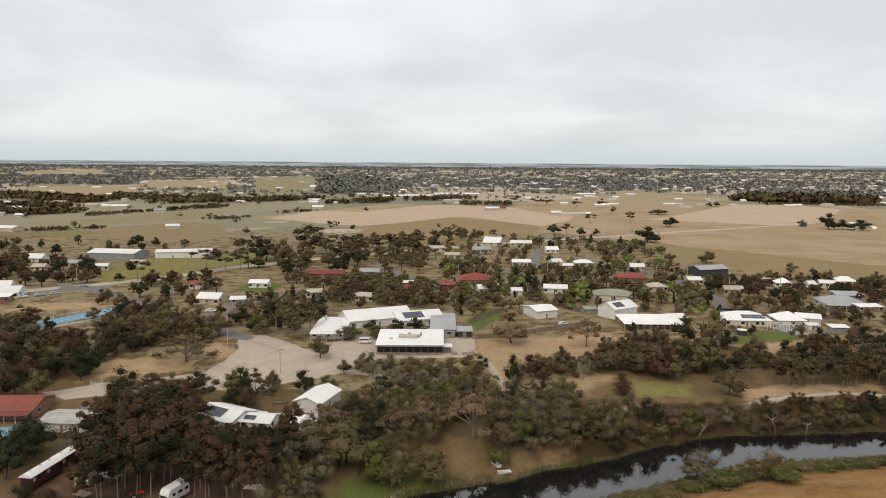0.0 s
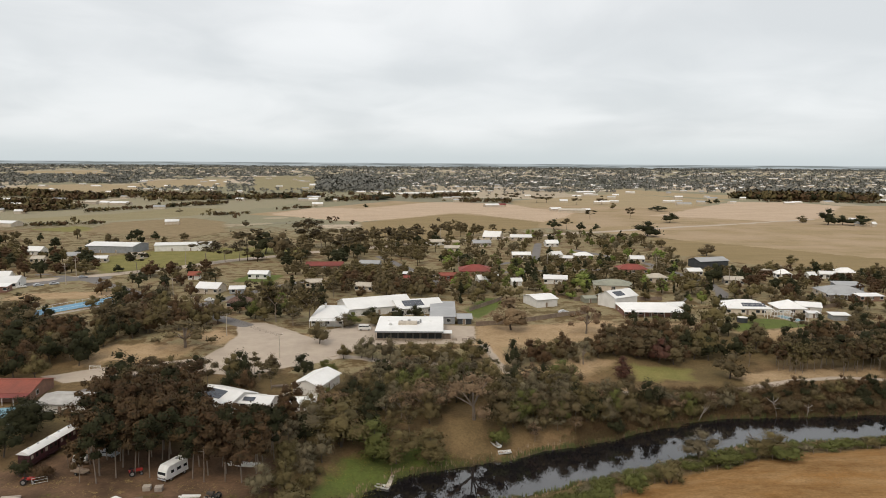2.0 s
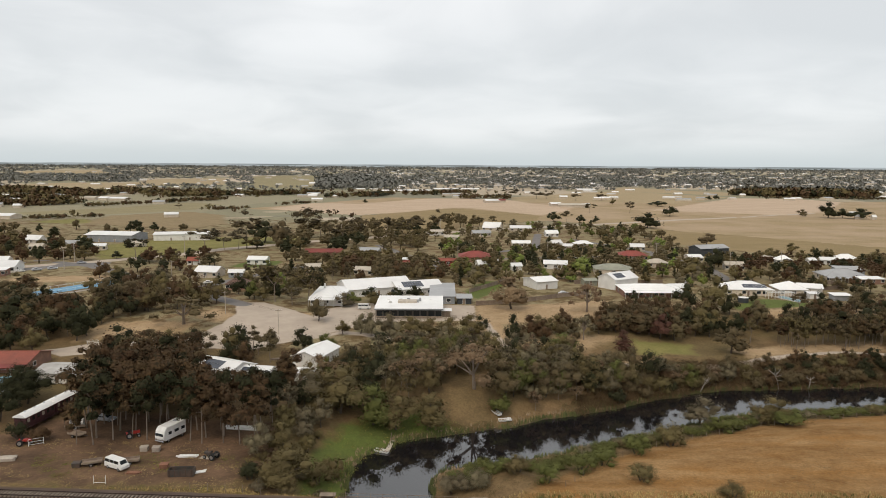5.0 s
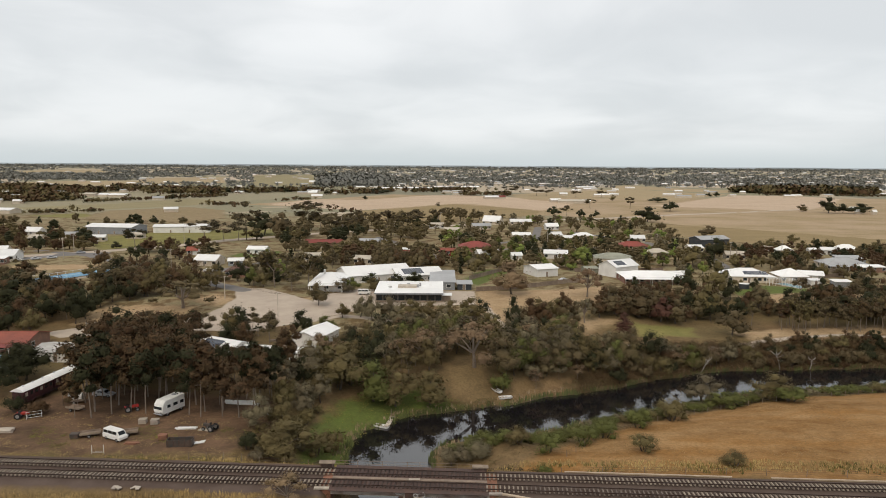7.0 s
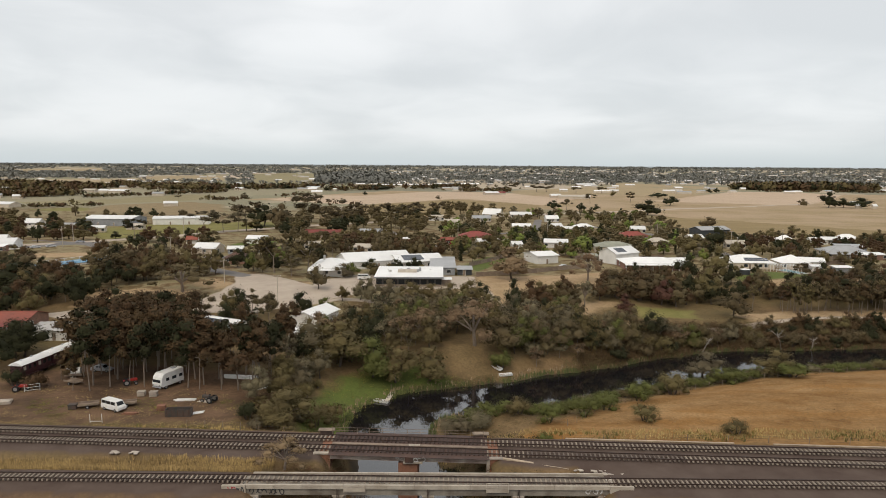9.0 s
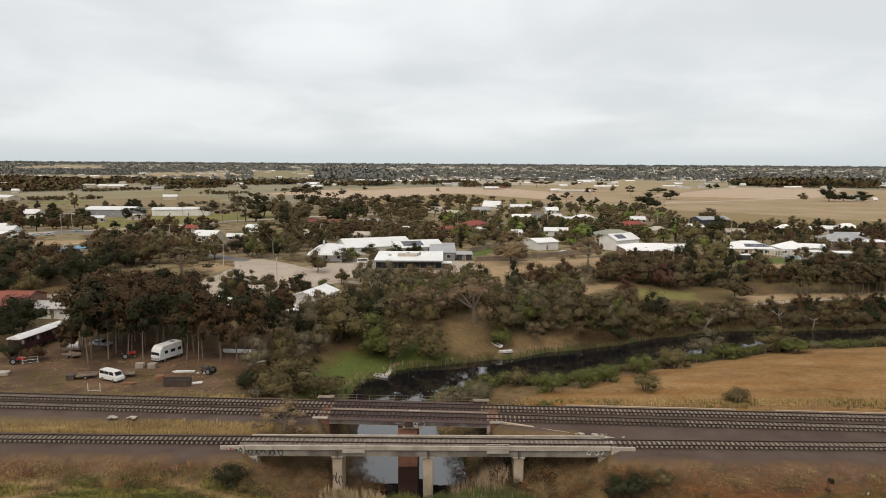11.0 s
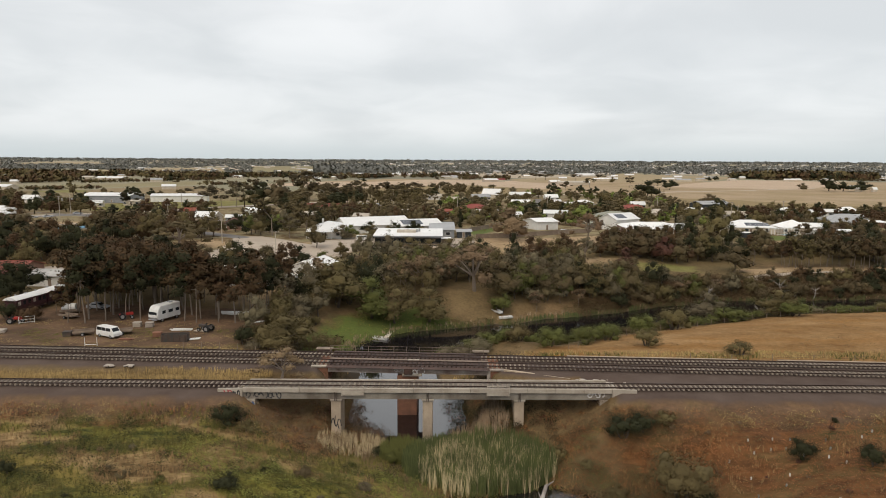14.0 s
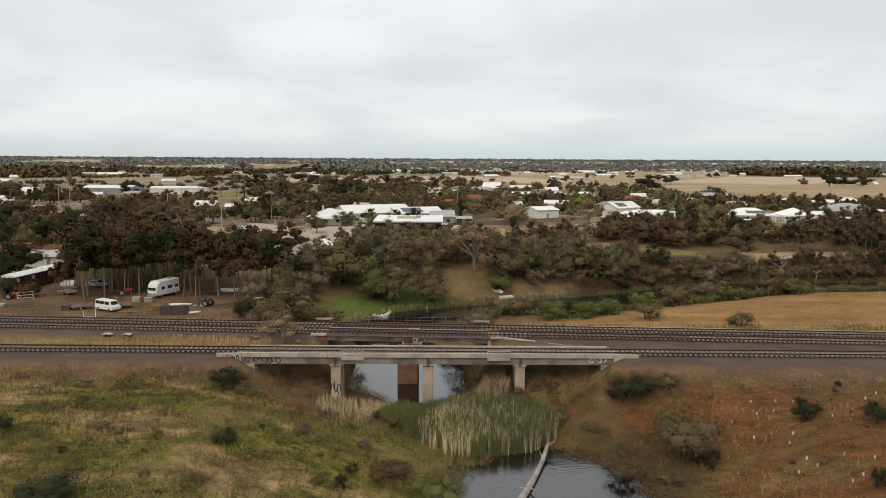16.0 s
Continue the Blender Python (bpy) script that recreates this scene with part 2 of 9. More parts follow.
def ground_material():
    m = bpy.data.materials.new("ground_cover")
    m.use_nodes = True
    nt = m.node_tree
    N, K = nt.nodes.new, nt.links.new
    b = nt.nodes["Principled BSDF"]
    b.inputs["Roughness"].default_value, b.inputs["Specular IOR Level"].default_value = 0.95, 0.1
    at = N("ShaderNodeTexCoord")

    def noise_of(scale, detail=4, rough=0.55, stretch=None):
        n = N("ShaderNodeTexNoise")
        n.inputs["Scale"].default_value, n.inputs["Detail"].default_value, n.inputs["Roughness"].default_value = scale, detail, rough
        if stretch:
            mp = N("ShaderNodeMapping")
            mp.inputs["Scale"].default_value = stretch
            K(at.outputs["Object"], mp.inputs[0]), K(mp.outputs[0], n.inputs["Vector"])
        else:
            K(at.outputs["Object"], n.inputs["Vector"])
        return n.outputs[0]

    def span(v, lo, hi, a=0.0, c=1.0):
        n = N("ShaderNodeMapRange")
        K(v, n.inputs[0])
        for i, x in enumerate((lo, hi, a, c)):
            n.inputs[i + 1].default_value = x
        return n.outputs[0]

    def mix(fac, c1, c2):
        n = N("ShaderNodeMix")
        n.data_type = "RGBA"
        for s, v in ((n.inputs["Factor"], fac), (n.inputs[6], c1), (n.inputs[7], c2)):
            if isinstance(v, tuple):
                s.default_value = (*v, 1)
            elif isinstance(v, float):
                s.default_value = v
            else:
                K(v, s)
        return n.outputs[2]

    clump, weeds = noise_of(0.42, 5, 0.65, (0.6, 1.2, 1)), noise_of(0.11, 4, 0.6, (0.6, 1.5, 1))
    broad, mid, small, streak = noise_of(0.02, 5), noise_of(0.16, 5, 0.62), noise_of(1.7, 4, 0.7), noise_of(0.05, 4, 0.6, (0.35, 1.6, 1))

    def zone(name, soft, wobble):
        n = N("ShaderNodeAttribute")
        n.attribute_name = name
        t = N("ShaderNodeMath")
        t.operation = "ADD"
        K(n.outputs["Fac"], t.inputs[0]), K(span(mid, 0.3, 0.7, -wobble, wobble), t.inputs[1])
        return span(t.outputs[0], -soft, soft)

    # rough dry grass with greener and barer patches
    col = mix(span(mid, 0.38, 0.62), (0.135, 0.09, 0.046), (0.225, 0.145, 0.075))
    col = mix(span(broad, 0.42, 0.62, 0, 0.8), col, (0.118, 0.094, 0.042))
    col = mix(zone("zone_town", 3.0, 14.0), col, mix(span(mid, 0.35, 0.65), (0.31, 0.245, 0.155), (0.215, 0.18, 0.095)))
    # patchwork of distant paddocks, some haze mixed into the colours as extra blue
    cells = N("ShaderNodeTexVoronoi")
    mp = N("ShaderNodeMapping")
    mp.inputs["Scale"].default_value, mp.inputs["Rotation"].default_value = (0.0040, 0.0018, 1), (0, 0, 0.16)
    K(at.outputs["Object"], mp.inputs[0]), K(mp.outputs[0], cells.inputs["Vector"])
    cells.inputs["Scale"].default_value = 1.0
    cells.distance = "CHEBYCHEV"
    pick = N("ShaderNodeSeparateColor")
    K(cells.outputs["Color"], pick.inputs[0])
    rr = N("ShaderNodeValToRGB")
    rr.color_ramp.interpolation = "CONSTANT"
    stops = ((0.0, (0.265, 0.235, 0.155)), (0.22, (0.39, 0.325, 0.24)), (0.42, (0.235, 0.215, 0.14)), (0.6, (0.35, 0.295, 0.21)), (0.78, (0.215, 0.20, 0.14)), (0.9, (0.45, 0.375, 0.285)))
    for i, (p, c) in enumerate(stops):
        el = rr.color_ramp.elements[i] if i < 2 else rr.color_ramp.elements.new(p)
        el.position, el.color = p, (*c, 1)
    K(pick.outputs[0], rr.inputs[0])
    col = mix(zone("zone_far", 40.0, 60.0), col, rr.outputs[0])
    col = mix(zone("zone_dry", 1.5, 2.5), col, mix(span(mid, 0.35, 0.65), (0.40, 0.285, 0.17), (0.31, 0.215, 0.12)))
    col = mix(zone("zone_green", 1.5, 2.5), col, mix(span(mid, 0.35, 0.65), (0.225, 0.195, 0.070), (0.165, 0.155, 0.052)))
    col = mix(zone("zone_weeds", 1.5, 2.5), col, mix(span(weeds, 0.45, 0.60), mix(span(clump, 0.42, 0.56), (0.048, 0.053, 0.015), (0.180, 0.158, 0.034)), mix(span(clump, 0.40, 0.58), (0.090, 0.072, 0.026), (0.23, 0.17, 0.052))))
    col = mix(zone("zone_straw", 1.0, 1.6), col, mix(span(clump, 0.38, 0.60), (0.100, 0.064, 0.028), (0.345, 0.235, 0.110)))
    col = mix(zone("zone_lush", 1.2, 2.0), col, mix(span(mid, 0.35, 0.65), (0.115, 0.145, 0.036), (0.095, 0.110, 0.034)))
    col = mix(zone("zone_paddock", 2.0, 1.0), col, mix(span(streak, 0.38, 0.62), mix(span(broad, 0.40, 0.60), (0.385, 0.285, 0.185), (0.325, 0.24, 0.14)), mix(span(broad, 0.42, 0.58), (0.345, 0.258, 0.165), (0.285, 0.215, 0.12))))
    col = mix(zone("zone_olive", 1.5, 5.0), col, mix(span(streak, 0.38, 0.62), (0.27, 0.20, 0.105), (0.235, 0.175, 0.088)))
    col = mix(zone("zone_tawny", 4.0, 5.0), col, mix(span(streak, 0.38, 0.62), (0.355, 0.275, 0.165), (0.305, 0.238, 0.14)))
    # this pasture colour also carries a little blue for distance haze
    col = mix(zone("zone_lea", 3.0, 4.0), col, mix(span(streak, 0.38, 0.62), (0.27, 0.228, 0.13), (0.235, 0.20, 0.112)))
    col = mix(zone("zone_fallow", 3.0, 4.0), col, mix(span(mid, 0.35, 0.65), (0.265, 0.20, 0.115), (0.22, 0.165, 0.092)))
    col = mix(zone("zone_stubble", 1.5, 5.0), col, mix(span(streak, 0.38, 0.62), (0.48, 0.365, 0.265), (0.43, 0.325, 0.23)))
    col = mix(zone("zone_gold", 1.2, 1.2), col, mix(span(streak, 0.36, 0.64), mix(span(weeds, 0.42, 0.62), (0.27, 0.140, 0.047), (0.345, 0.215, 0.100)), mix(span(clump, 0.35, 0.65), (0.155, 0.078, 0.026), (0.26, 0.155, 0.066))))
    col = mix(zone("zone_rust", 2.5, 4.5), col, mix(span(weeds, 0.48, 0.60), mix(span(clump, 0.40, 0.60), (0.168, 0.074, 0.029), (0.084, 0.042, 0.019)), mix(span(clump, 0.40, 0.60), (0.060, 0.050, 0.019), (0.185, 0.108, 0.046))))
    col = mix(zone("zone_dirt", 1.5, 2.5), col, mix(span(mid, 0.35, 0.65), (0.175, 0.108, 0.066), (0.088, 0.056, 0.036)))
    shade = N("ShaderNodeHueSaturation")
    K(col, shade.inputs["Color"])
    K(span(small, 0.25, 0.75, 0.74, 1.26), shade.inputs["Value"])
    col = shade.outputs[0]
    col = mix(zone("zone_road", 0.35, 0.5), col, mix(span(mid, 0.35, 0.65), (0.46, 0.385, 0.31), (0.385, 0.32, 0.26)))
    col = mix(zone("zone_tar", 0.4, 0.3), col, mix(span(mid, 0.35, 0.65), (0.20, 0.185, 0.175), (0.165, 0.155, 0.15)))
    col = mix(zone("zone_ballast", 0.5, 0.5), col, mix(span(mid, 0.35, 0.65), (0.080, 0.056, 0.046), (0.112, 0.083, 0.068)))
    col = mix(zone("zone_mud", 0.5, 0.6), col, mix(span(mid, 0.35, 0.65), (0.085, 0.062, 0.042), (0.055, 0.046, 0.032)))
    K(col, b.inputs["Base Color"])
    p = N("ShaderNodeBump")
    p.inputs["Strength"].default_value, p.inputs["Distance"].default_value = 0.25, 0.08
    K(small, p.inputs["Height"]), K(p.outputs[0], b.inputs["Normal"])
    return m


M["ground"] = ground_material()

# ---- shapes ----
def mesh_of(name, verts, faces, mat, smooth=False):
    me = bpy.data.meshes.new(name)
    me.from_pydata([tuple(v) for v in verts], [], [tuple(f) for f in faces])
    me.materials.append(mat)
    if smooth:
        me.polygons.foreach_set("use_smooth", [True] * len(me.polygons))
    me.update()
    return me


def thing(name, m, label, category, group="", kind=""):
    ob = new(name)
    ob.matrix_basis = m
    return tagged(ob, label, category, group, kind)


def part(name, bm, mat, parent, label="", m=None):
    """Links a bmesh or a mesh as one object under a thing or a part."""
    if isinstance(bm, bmesh.types.BMesh):
        me = bpy.data.meshes.new(name)
        bm.to_mesh(me)
        bm.free()
        me.materials.append(mat)
    else:
        me = bm
    ob = new(name, me)
    ob.parent = parent
    if m is not None:
        ob.matrix_basis = m
    return tagged(ob, label)


def box(bm, x0, x1, y0, y1, z0, z1, bevel=0.0):
    made = bmesh.ops.create_cube(bm, size=1, matrix=Matrix.Translation(((x0 + x1) / 2, (y0 + y1) / 2, (z0 + z1) / 2)) @ Matrix.Diagonal((x1 - x0, y1 - y0, z1 - z0, 1)))
    if bevel:
        edges = {e for v in made["verts"] for e in v.link_edges}
        bmesh.ops.bevel(bm, geom=list(edges), offset=bevel, segments=1, affect="EDGES")
    return bm


def boxed(x0, x1, y0, y1, z0, z1, bevel=0.0):
    return box(bmesh.new(), x0, x1, y0, y1, z0, z1, bevel)


def rod(bm, p, q, r0, r1=None, sides=6):
    p, q = Vector(p), Vector(q)
    d = q - p
    m = Matrix.Translation((p + q) / 2) @ d.to_track_quat("Z", "Y").to_matrix().to_4x4()
    bmesh.ops.create_cone(bm, cap_ends=True, segments=sides, radius1=r0, radius2=r0 if r1 is None else r1, depth=d.length, matrix=m)
    return bm


def prism(bm, outline, y0, y1):
    """An outline of (x, z) drawn out from y0 to y1."""
    a = [bm.verts.new((x, y0, z)) for x, z in outline]
    c = [bm.verts.new((x, y1, z)) for x, z in outline]
    n = len(a)
    bm.faces.new(a[::-1])
    bm.faces.new(c)
    for i in range(n):
        bm.faces.new((a[i], a[(i + 1) % n], c[(i + 1) % n], c[i]))
    bmesh.ops.recalc_face_normals(bm, faces=bm.faces)
    return bm


# ---- the lie of the land ----
WATER = -6.7
CREEK = ((-1.6, 85), (-3.0, 92), (-4.8, 98), (-6.6, 106), (-8.6, 114), (-9.5, 124), (-8.5, 131), (-3.5, 137), (8, 141), (18, 144), (28, 149.5), (38, 153.5), (50, 158.6), (62, 165), (76, 171), (95, 172.5), (120, 175), (200, 183), (420, 215), (900, 260))
HALF = ((84, 2.2), (90, 4.2), (96, 5.4), (104, 6.6), (112, 7.4), (124, 7.6), (140, 8.0), (160, 8.0), (175, 7.8), (260, 8.5))


def near_track(x):
    return 88.0 - 0.013 * x


def far_track(x):
    return 101.4 - 0.059 * x


def middle_track(x):
    return 97.5 - 0.062 * x


def to_line(px, py, pts):
    """Distance to a broken line, and the y of the nearest point on it."""
    best, at = np.full(np.shape(px), 1e9), np.zeros(np.shape(px))
    for (ax, ay), (bx, by) in zip(pts, pts[1:]):
        dx, dy = bx - ax, by - ay
        k = np.clip(((px - ax) * dx + (py - ay) * dy) / (dx * dx + dy * dy), 0, 1)
        d = np.hypot(px - ax - k * dx, py - ay - k * dy)
        at = np.where(d < best, ay + k * dy, at)
        best = np.minimum(d, best)
    return best, at


def in_shape(px, py, pts):
    """Metres inside an outline; negative outside."""
    d, _ = to_line(px, py, list(pts) + [pts[0]])
    inside = np.zeros(np.shape(px), bool)
    for (ax, ay), (bx, by) in zip(pts, list(pts[1:]) + [pts[0]]):
        cross = ((ay > py) != (by > py)) & (px < (bx - ax) * (py - ay) / (by - ay + 1e-9) + ax)
        inside ^= cross
    return np.where(inside, d, -d)


def smooth(v):
    v = np.clip(v, 0, 1)
    return v * v * (3 - 2 * v)


def wave(x, y, s, k=0.0):
    return (np.sin(x * s + 1.3 * np.sin(y * s * 0.7 + k) + k) + np.sin(y * s * 1.3 + 1.1 * np.sin(x * s * 0.9 + 2 * k) + 2.1 * k)) / 2


def from_creek(x, y):
    """Metres from the water's edge; negative over the water."""
    d, at = to_line(x, y, CREEK)
    d = d - np.interp(at, [h[0] for h in HALF], [h[1] for h in HALF])
    pond = (np.hypot((x - 11.0) / 9.0, (y - 61.0) / 11.5) - 1) * 9.5
    south = np.maximum(np.abs(x - 13) - 9, y - 58)
    return np.minimum(np.minimum(d, pond), south) + 0.5 * wave(x, y, 0.45) + 0.25 * wave(x, y, 1.3, 1.0)


def land(x, y):
    x, y = np.asarray(x, float), np.asarray(y, float)
    east = smooth((x - 55) / 35)
    plain = -1.0 - 1.0 * east * smooth((y - 175) / 15) + (3.0 + 1.0 * east) * smooth((y - 195 - 18 * east) / 35) + 0.25 * wave(x, y, 0.06) * (y < 900)
    plain = plain + 24.0 * smooth((y - 2200) / 2600)
    plain = np.where(y < 84, -1.3 - 0.5 * smooth((84 - y) / 30) + 0.35 * wave(x, y, 0.22, 0.5), plain)
    gap = from_creek(x, y)
    _, at = to_line(x, y, CREEK)
    reach = np.where(y > at, 17.0, 14.5) + np.where(x < -4, 5.0, 0.0)
    field = (y < at) & (x > 8) & (y > 104)
    reach = np.where(field, 14.5 + 15.5 * smooth((x - 8) / 14), reach)
    reach = np.where((y < 108) & (np.abs(x + 2) < 34), 30.0, np.where(y < 84, 26.0, reach))
    bank = WATER - 0.12 + (plain - WATER) * smooth((gap + 0.6) / reach) ** np.where(y < 108, 1.25, np.where(field, 0.85 - 0.25 * smooth((x - 8) / 14), 0.85))
    bank = np.where(gap < -0.6, WATER - 0.12 + np.maximum(gap + 0.6, -1.5) * 0.6, bank)
    ground = np.minimum(plain, bank)
    # reed bed between creek and pond
    bed = smooth(1 - np.hypot((x - 3) / 11, (y - 79) / 7.5)) * 1.0
    ground = np.maximum(ground, np.where(bed > 0, WATER - 0.35 + 1.2 * bed, -99))
    # railway banks, left open where the bridges stand
    def bank_of(centre, half, x0, x1, top, steep):
        side = top - np.maximum(np.abs(y - centre) - half, 0) / 1.6
        ends = top - np.maximum(np.minimum(x - x0, x1 - x), 0) / steep
        return np.minimum(side, ends)


    near_bank = bank_of(near_track(x), 2.9, -26.5, 23.6, 0.22, 1.35)
    far_bank = bank_of((far_track(x) + middle_track(x)) / 2, 4.9, -17.5, 8.3, 0.22, 0.55)
    between = np.where((x > 26) & (y > near_track(x)) & (y < middle_track(x)), 0.12, -99)
    return np.maximum(np.maximum(ground, near_bank), np.maximum(far_bank, between))


LOT = ((-56, 199), (-33, 215), (-19, 225), (12, 226), (13, 250), (0, 252), (-30, 254), (-45, 240), (-43, 230), (-52, 240), (-66, 253), (-77, 253), (-71, 233), (-72, 221), (-76, 212), (-90, 208), (-104, 204), (-118, 196), (-108, 190), (-80, 200))
LEFT_ROAD = ((-73, 249), (-90, 265), (-106, 279), (-125, 295), (-148, 319), (-180, 345), (-215, 362))
MAIN_ROAD = ((-420, 240), (-260, 292), (-208, 322), (-190, 345), (-175, 352))
RAIL_ROAD = ((-300, 270), (-185, 356), (-154, 384), (-132, 416), (-91, 456), (-8, 521), (120, 600), (420, 770))
STREETS = (((124, 297), (134, 318), (138, 345), (127, 416), (95, 480)), ((-30, 352), (10, 372), (60, 385), (127, 400)), ((0, 335), (-12, 375), (-40, 440)), ((20, 395), (60, 430), (75, 520)), ((-106, 279), (-90, 310), (-70, 345), (-30, 352)))
TRACK_R = ((57, 185), (90, 192.3), (106, 198.7), (124, 202.8), (135, 201.3), (165, 196), (240, 190))
TRACK_M = ((-56, 202), (-31, 214), (-14, 209), (0, 208.6), (8, 214), (15, 224), (20, 203), (27, 196), (34, 190), (40, 186), (58, 185))
DRIVE = ((-108, 170), (-92, 190), (-86, 204))
PADDOCKS = (((-228, 790), (-78, 1090), (150, 1000), (480, 1020), (1100, 1100), (1100, 330), (262, 398), (222, 470), (190, 560), (110, 640), (-20, 700), (-120, 740)),)
STUBBLE = (((-199, 796), (-169, 922), (-106, 907), (-18, 1063), (44, 1070), (105, 1021), (130, 929), (173, 872), (142, 777), (107, 718), (41, 825), (13, 831), (-50, 740), (-82, 704), (-134, 734)), ((248, 809), (294, 864), (483, 1133), (579, 1128), (609, 1034), (494, 863), (426, 776), (366, 737), (305, 782)))
OLIVE = (((179, 567), (242, 498), (294, 445), (420, 400), (700, 380), (700, 330), (258, 389), (188, 419), (157, 468)), ((-82, 698), (-49, 733), (13, 822), (58, 785), (106, 712), (91, 647), (9, 567), (-26, 520), (-70, 597)))
TAWNY = (((115, 1123), (228, 1259), (378, 1433), (439, 1266), (492, 1166), (334, 959), (275, 977), (180, 991), (103, 960)), ((362, 1567), (456, 1677), (512, 1478), (588, 1368), (514, 1220), (454, 1308), (378, 1433)), ((-953, 1443), (-1020, 1792), (-769, 1756), (-589, 1318), (-689, 1281), (-875, 1323)), ((-932, 2130), (-772, 2460), (-508, 1615), (-669, 1586)), ((-1970, 3190), (-1903, 3787), (-1371, 2867), (-1626, 2667)))
LEA = (((-442, 710), (-380, 789), (-338, 906), (-278, 880), (-277, 759), (-337, 698), (-400, 669)), ((-747, 2742), (-513, 2814), (-273, 1496), (-403, 1475)))
FALLOW = (((-328, 680), (-270, 737), (-220, 694), (-187, 590), (-205, 547), (-254, 564), (-306, 583)),)
GOLD = ((12, 105.5), (17, 113), (23, 120), (31, 126.5), (42, 134), (51, 139.6), (64, 143.6), (82, 149), (100, 153), (200, 172), (420, 190), (420, 100), (72, 103), (34, 103.5))
GREEN = (((58, 208), (80, 210), (76, 199), (58, 194)), ((-219, 424), (-181, 482), (-97, 486), (-88, 456), (-128, 424), (-150, 394), (-183, 366)), ((-366, 602), (-335, 640), (-296, 592), (-320, 582)))
LAWN = (((109, 252), (126, 266), (140, 262), (143, 253), (110, 245)), ((15, 262), (32, 300), (20, 305), (10, 275)), ((-24, 370), (-4, 372), (-6, 385), (-24, 384)), ((-96, 168), (-90, 168), (-87, 180), (-92, 180)), ((-106, 340), (-85, 342), (-84, 366), (-104, 364)))
DRY = (((13, 226), (13, 250), (40, 252), (66, 262), (70, 238), (40, 226), (22, 222)), ((-112, 205), (-84, 212), (-80, 222), (-112, 224)), ((-74, 222), (-70, 231), (-80, 243), (-86, 232)), ((18, 196), (24, 203), (40, 214), (56, 212), (40, 196), (30, 189)), ((-60, 238), (-44, 236), (-52, 228), (-64, 246)), ((92, 196), (140, 206), (140, 214), (90, 206)), ((108, 244), (142, 252), (166, 258), (166, 240), (120, 236)), ((-190, 292), (-150, 300), (-150, 318), (-195, 306)), ((70, 255), (100, 258), (104, 246), (74, 246)))
TOWN_GROUND = ((-330, 280), (-120, 230), (-60, 200), (20, 185), (70, 240), (300, 230), (330, 380), (150, 640), (-120, 640), (-420, 560))
RUST = ((14, 64), (26, 84.5), (36, 85.2), (120, 84), (120, 30), (22, 30))
LUSH = ((-24, 108), (-18, 112), (-13, 130), (-5, 145), (6, 150), (-6, 156), (-22, 146), (-26, 126))
YARD = ((-100, 114), (-72, 113), (-60, 111.5), (-36, 112), (-29, 122), (-34, 140), (-60, 147), (-78, 146), (-100, 128))


def straw(x, y):
    """Where the near bank turns from green weeds to dry grass: over 0, in bands that run along the railway."""
    return wave(x * 0.5, y, 0.42, 0.4) + 0.45 * wave(x * 0.7, y, 1.1, 1.0) - 0.05


def zones(x, y):
    z = {}
    shape = lambda shapes: np.max([in_shape(x, y, s) for s in shapes], 0)
    strip = lambda line, half: half - to_line(x, y, line)[0]
    z["zone_far"] = y - 620
    z["zone_town"] = np.minimum(in_shape(x, y, TOWN_GROUND), 6.0) - 5.0
    z["zone_dry"] = np.maximum(shape(DRY), strip(TRACK_M[5:], 4.5))
    z["zone_green"] = shape(GREEN)
    z["zone_weeds"] = in_shape(x, y, ((-95, 84), (-24, 83), (-8, 76), (2, 62), (2, 30), (-130, 30), (-130, 84)))
    z["zone_straw"] = np.minimum(in_shape(x, y, ((-95, 81.5), (-30, 81), (-8, 73), (0, 62), (0, 30), (-130, 30), (-130, 81.5))), 3.0 * straw(x, y))
    z["zone_lush"] = np.maximum(shape(LAWN), in_shape(x, y, LUSH))
    z["zone_paddock"], z["zone_stubble"], z["zone_gold"] = shape(PADDOCKS), shape(STUBBLE), in_shape(x, y, GOLD)
    z["zone_olive"], z["zone_tawny"], z["zone_lea"], z["zone_fallow"] = shape(OLIVE), shape(TAWNY), shape(LEA), shape(FALLOW)
    z["zone_rust"] = in_shape(x, y, RUST)
    z["zone_dirt"] = np.maximum(in_shape(x, y, YARD), np.minimum(2.4 - np.abs(y - near_track(x) + 4.8), np.abs(x) - 26))
    z["zone_road"] = np.max([in_shape(x, y, LOT), strip(TRACK_R, 1.3), strip(TRACK_M, 1.3), strip(RAIL_ROAD, 5.0)], 0)
    z["zone_tar"] = np.max([strip(LEFT_ROAD, 3.3), strip(MAIN_ROAD, 4.5), strip(DRIVE, 2.6), *(strip(s, 2.8) for s in STREETS)], 0)
    far_mid = (far_track(x) + middle_track(x)) / 2
    z["zone_ballast"] = np.max([np.minimum(3.3 - np.abs(y - near_track(x) + 0.3), np.maximum(-26 - x, x - 23)), np.minimum(5.0 - np.abs(y - far_mid + 0.2), np.maximum(-17 - x, x - 8.5)), np.where(x > 20, np.minimum(y - near_track(x), far_mid - y), -3)], 0)
    z["zone_mud"] = 0.9 - from_creek(x, y)
    return z


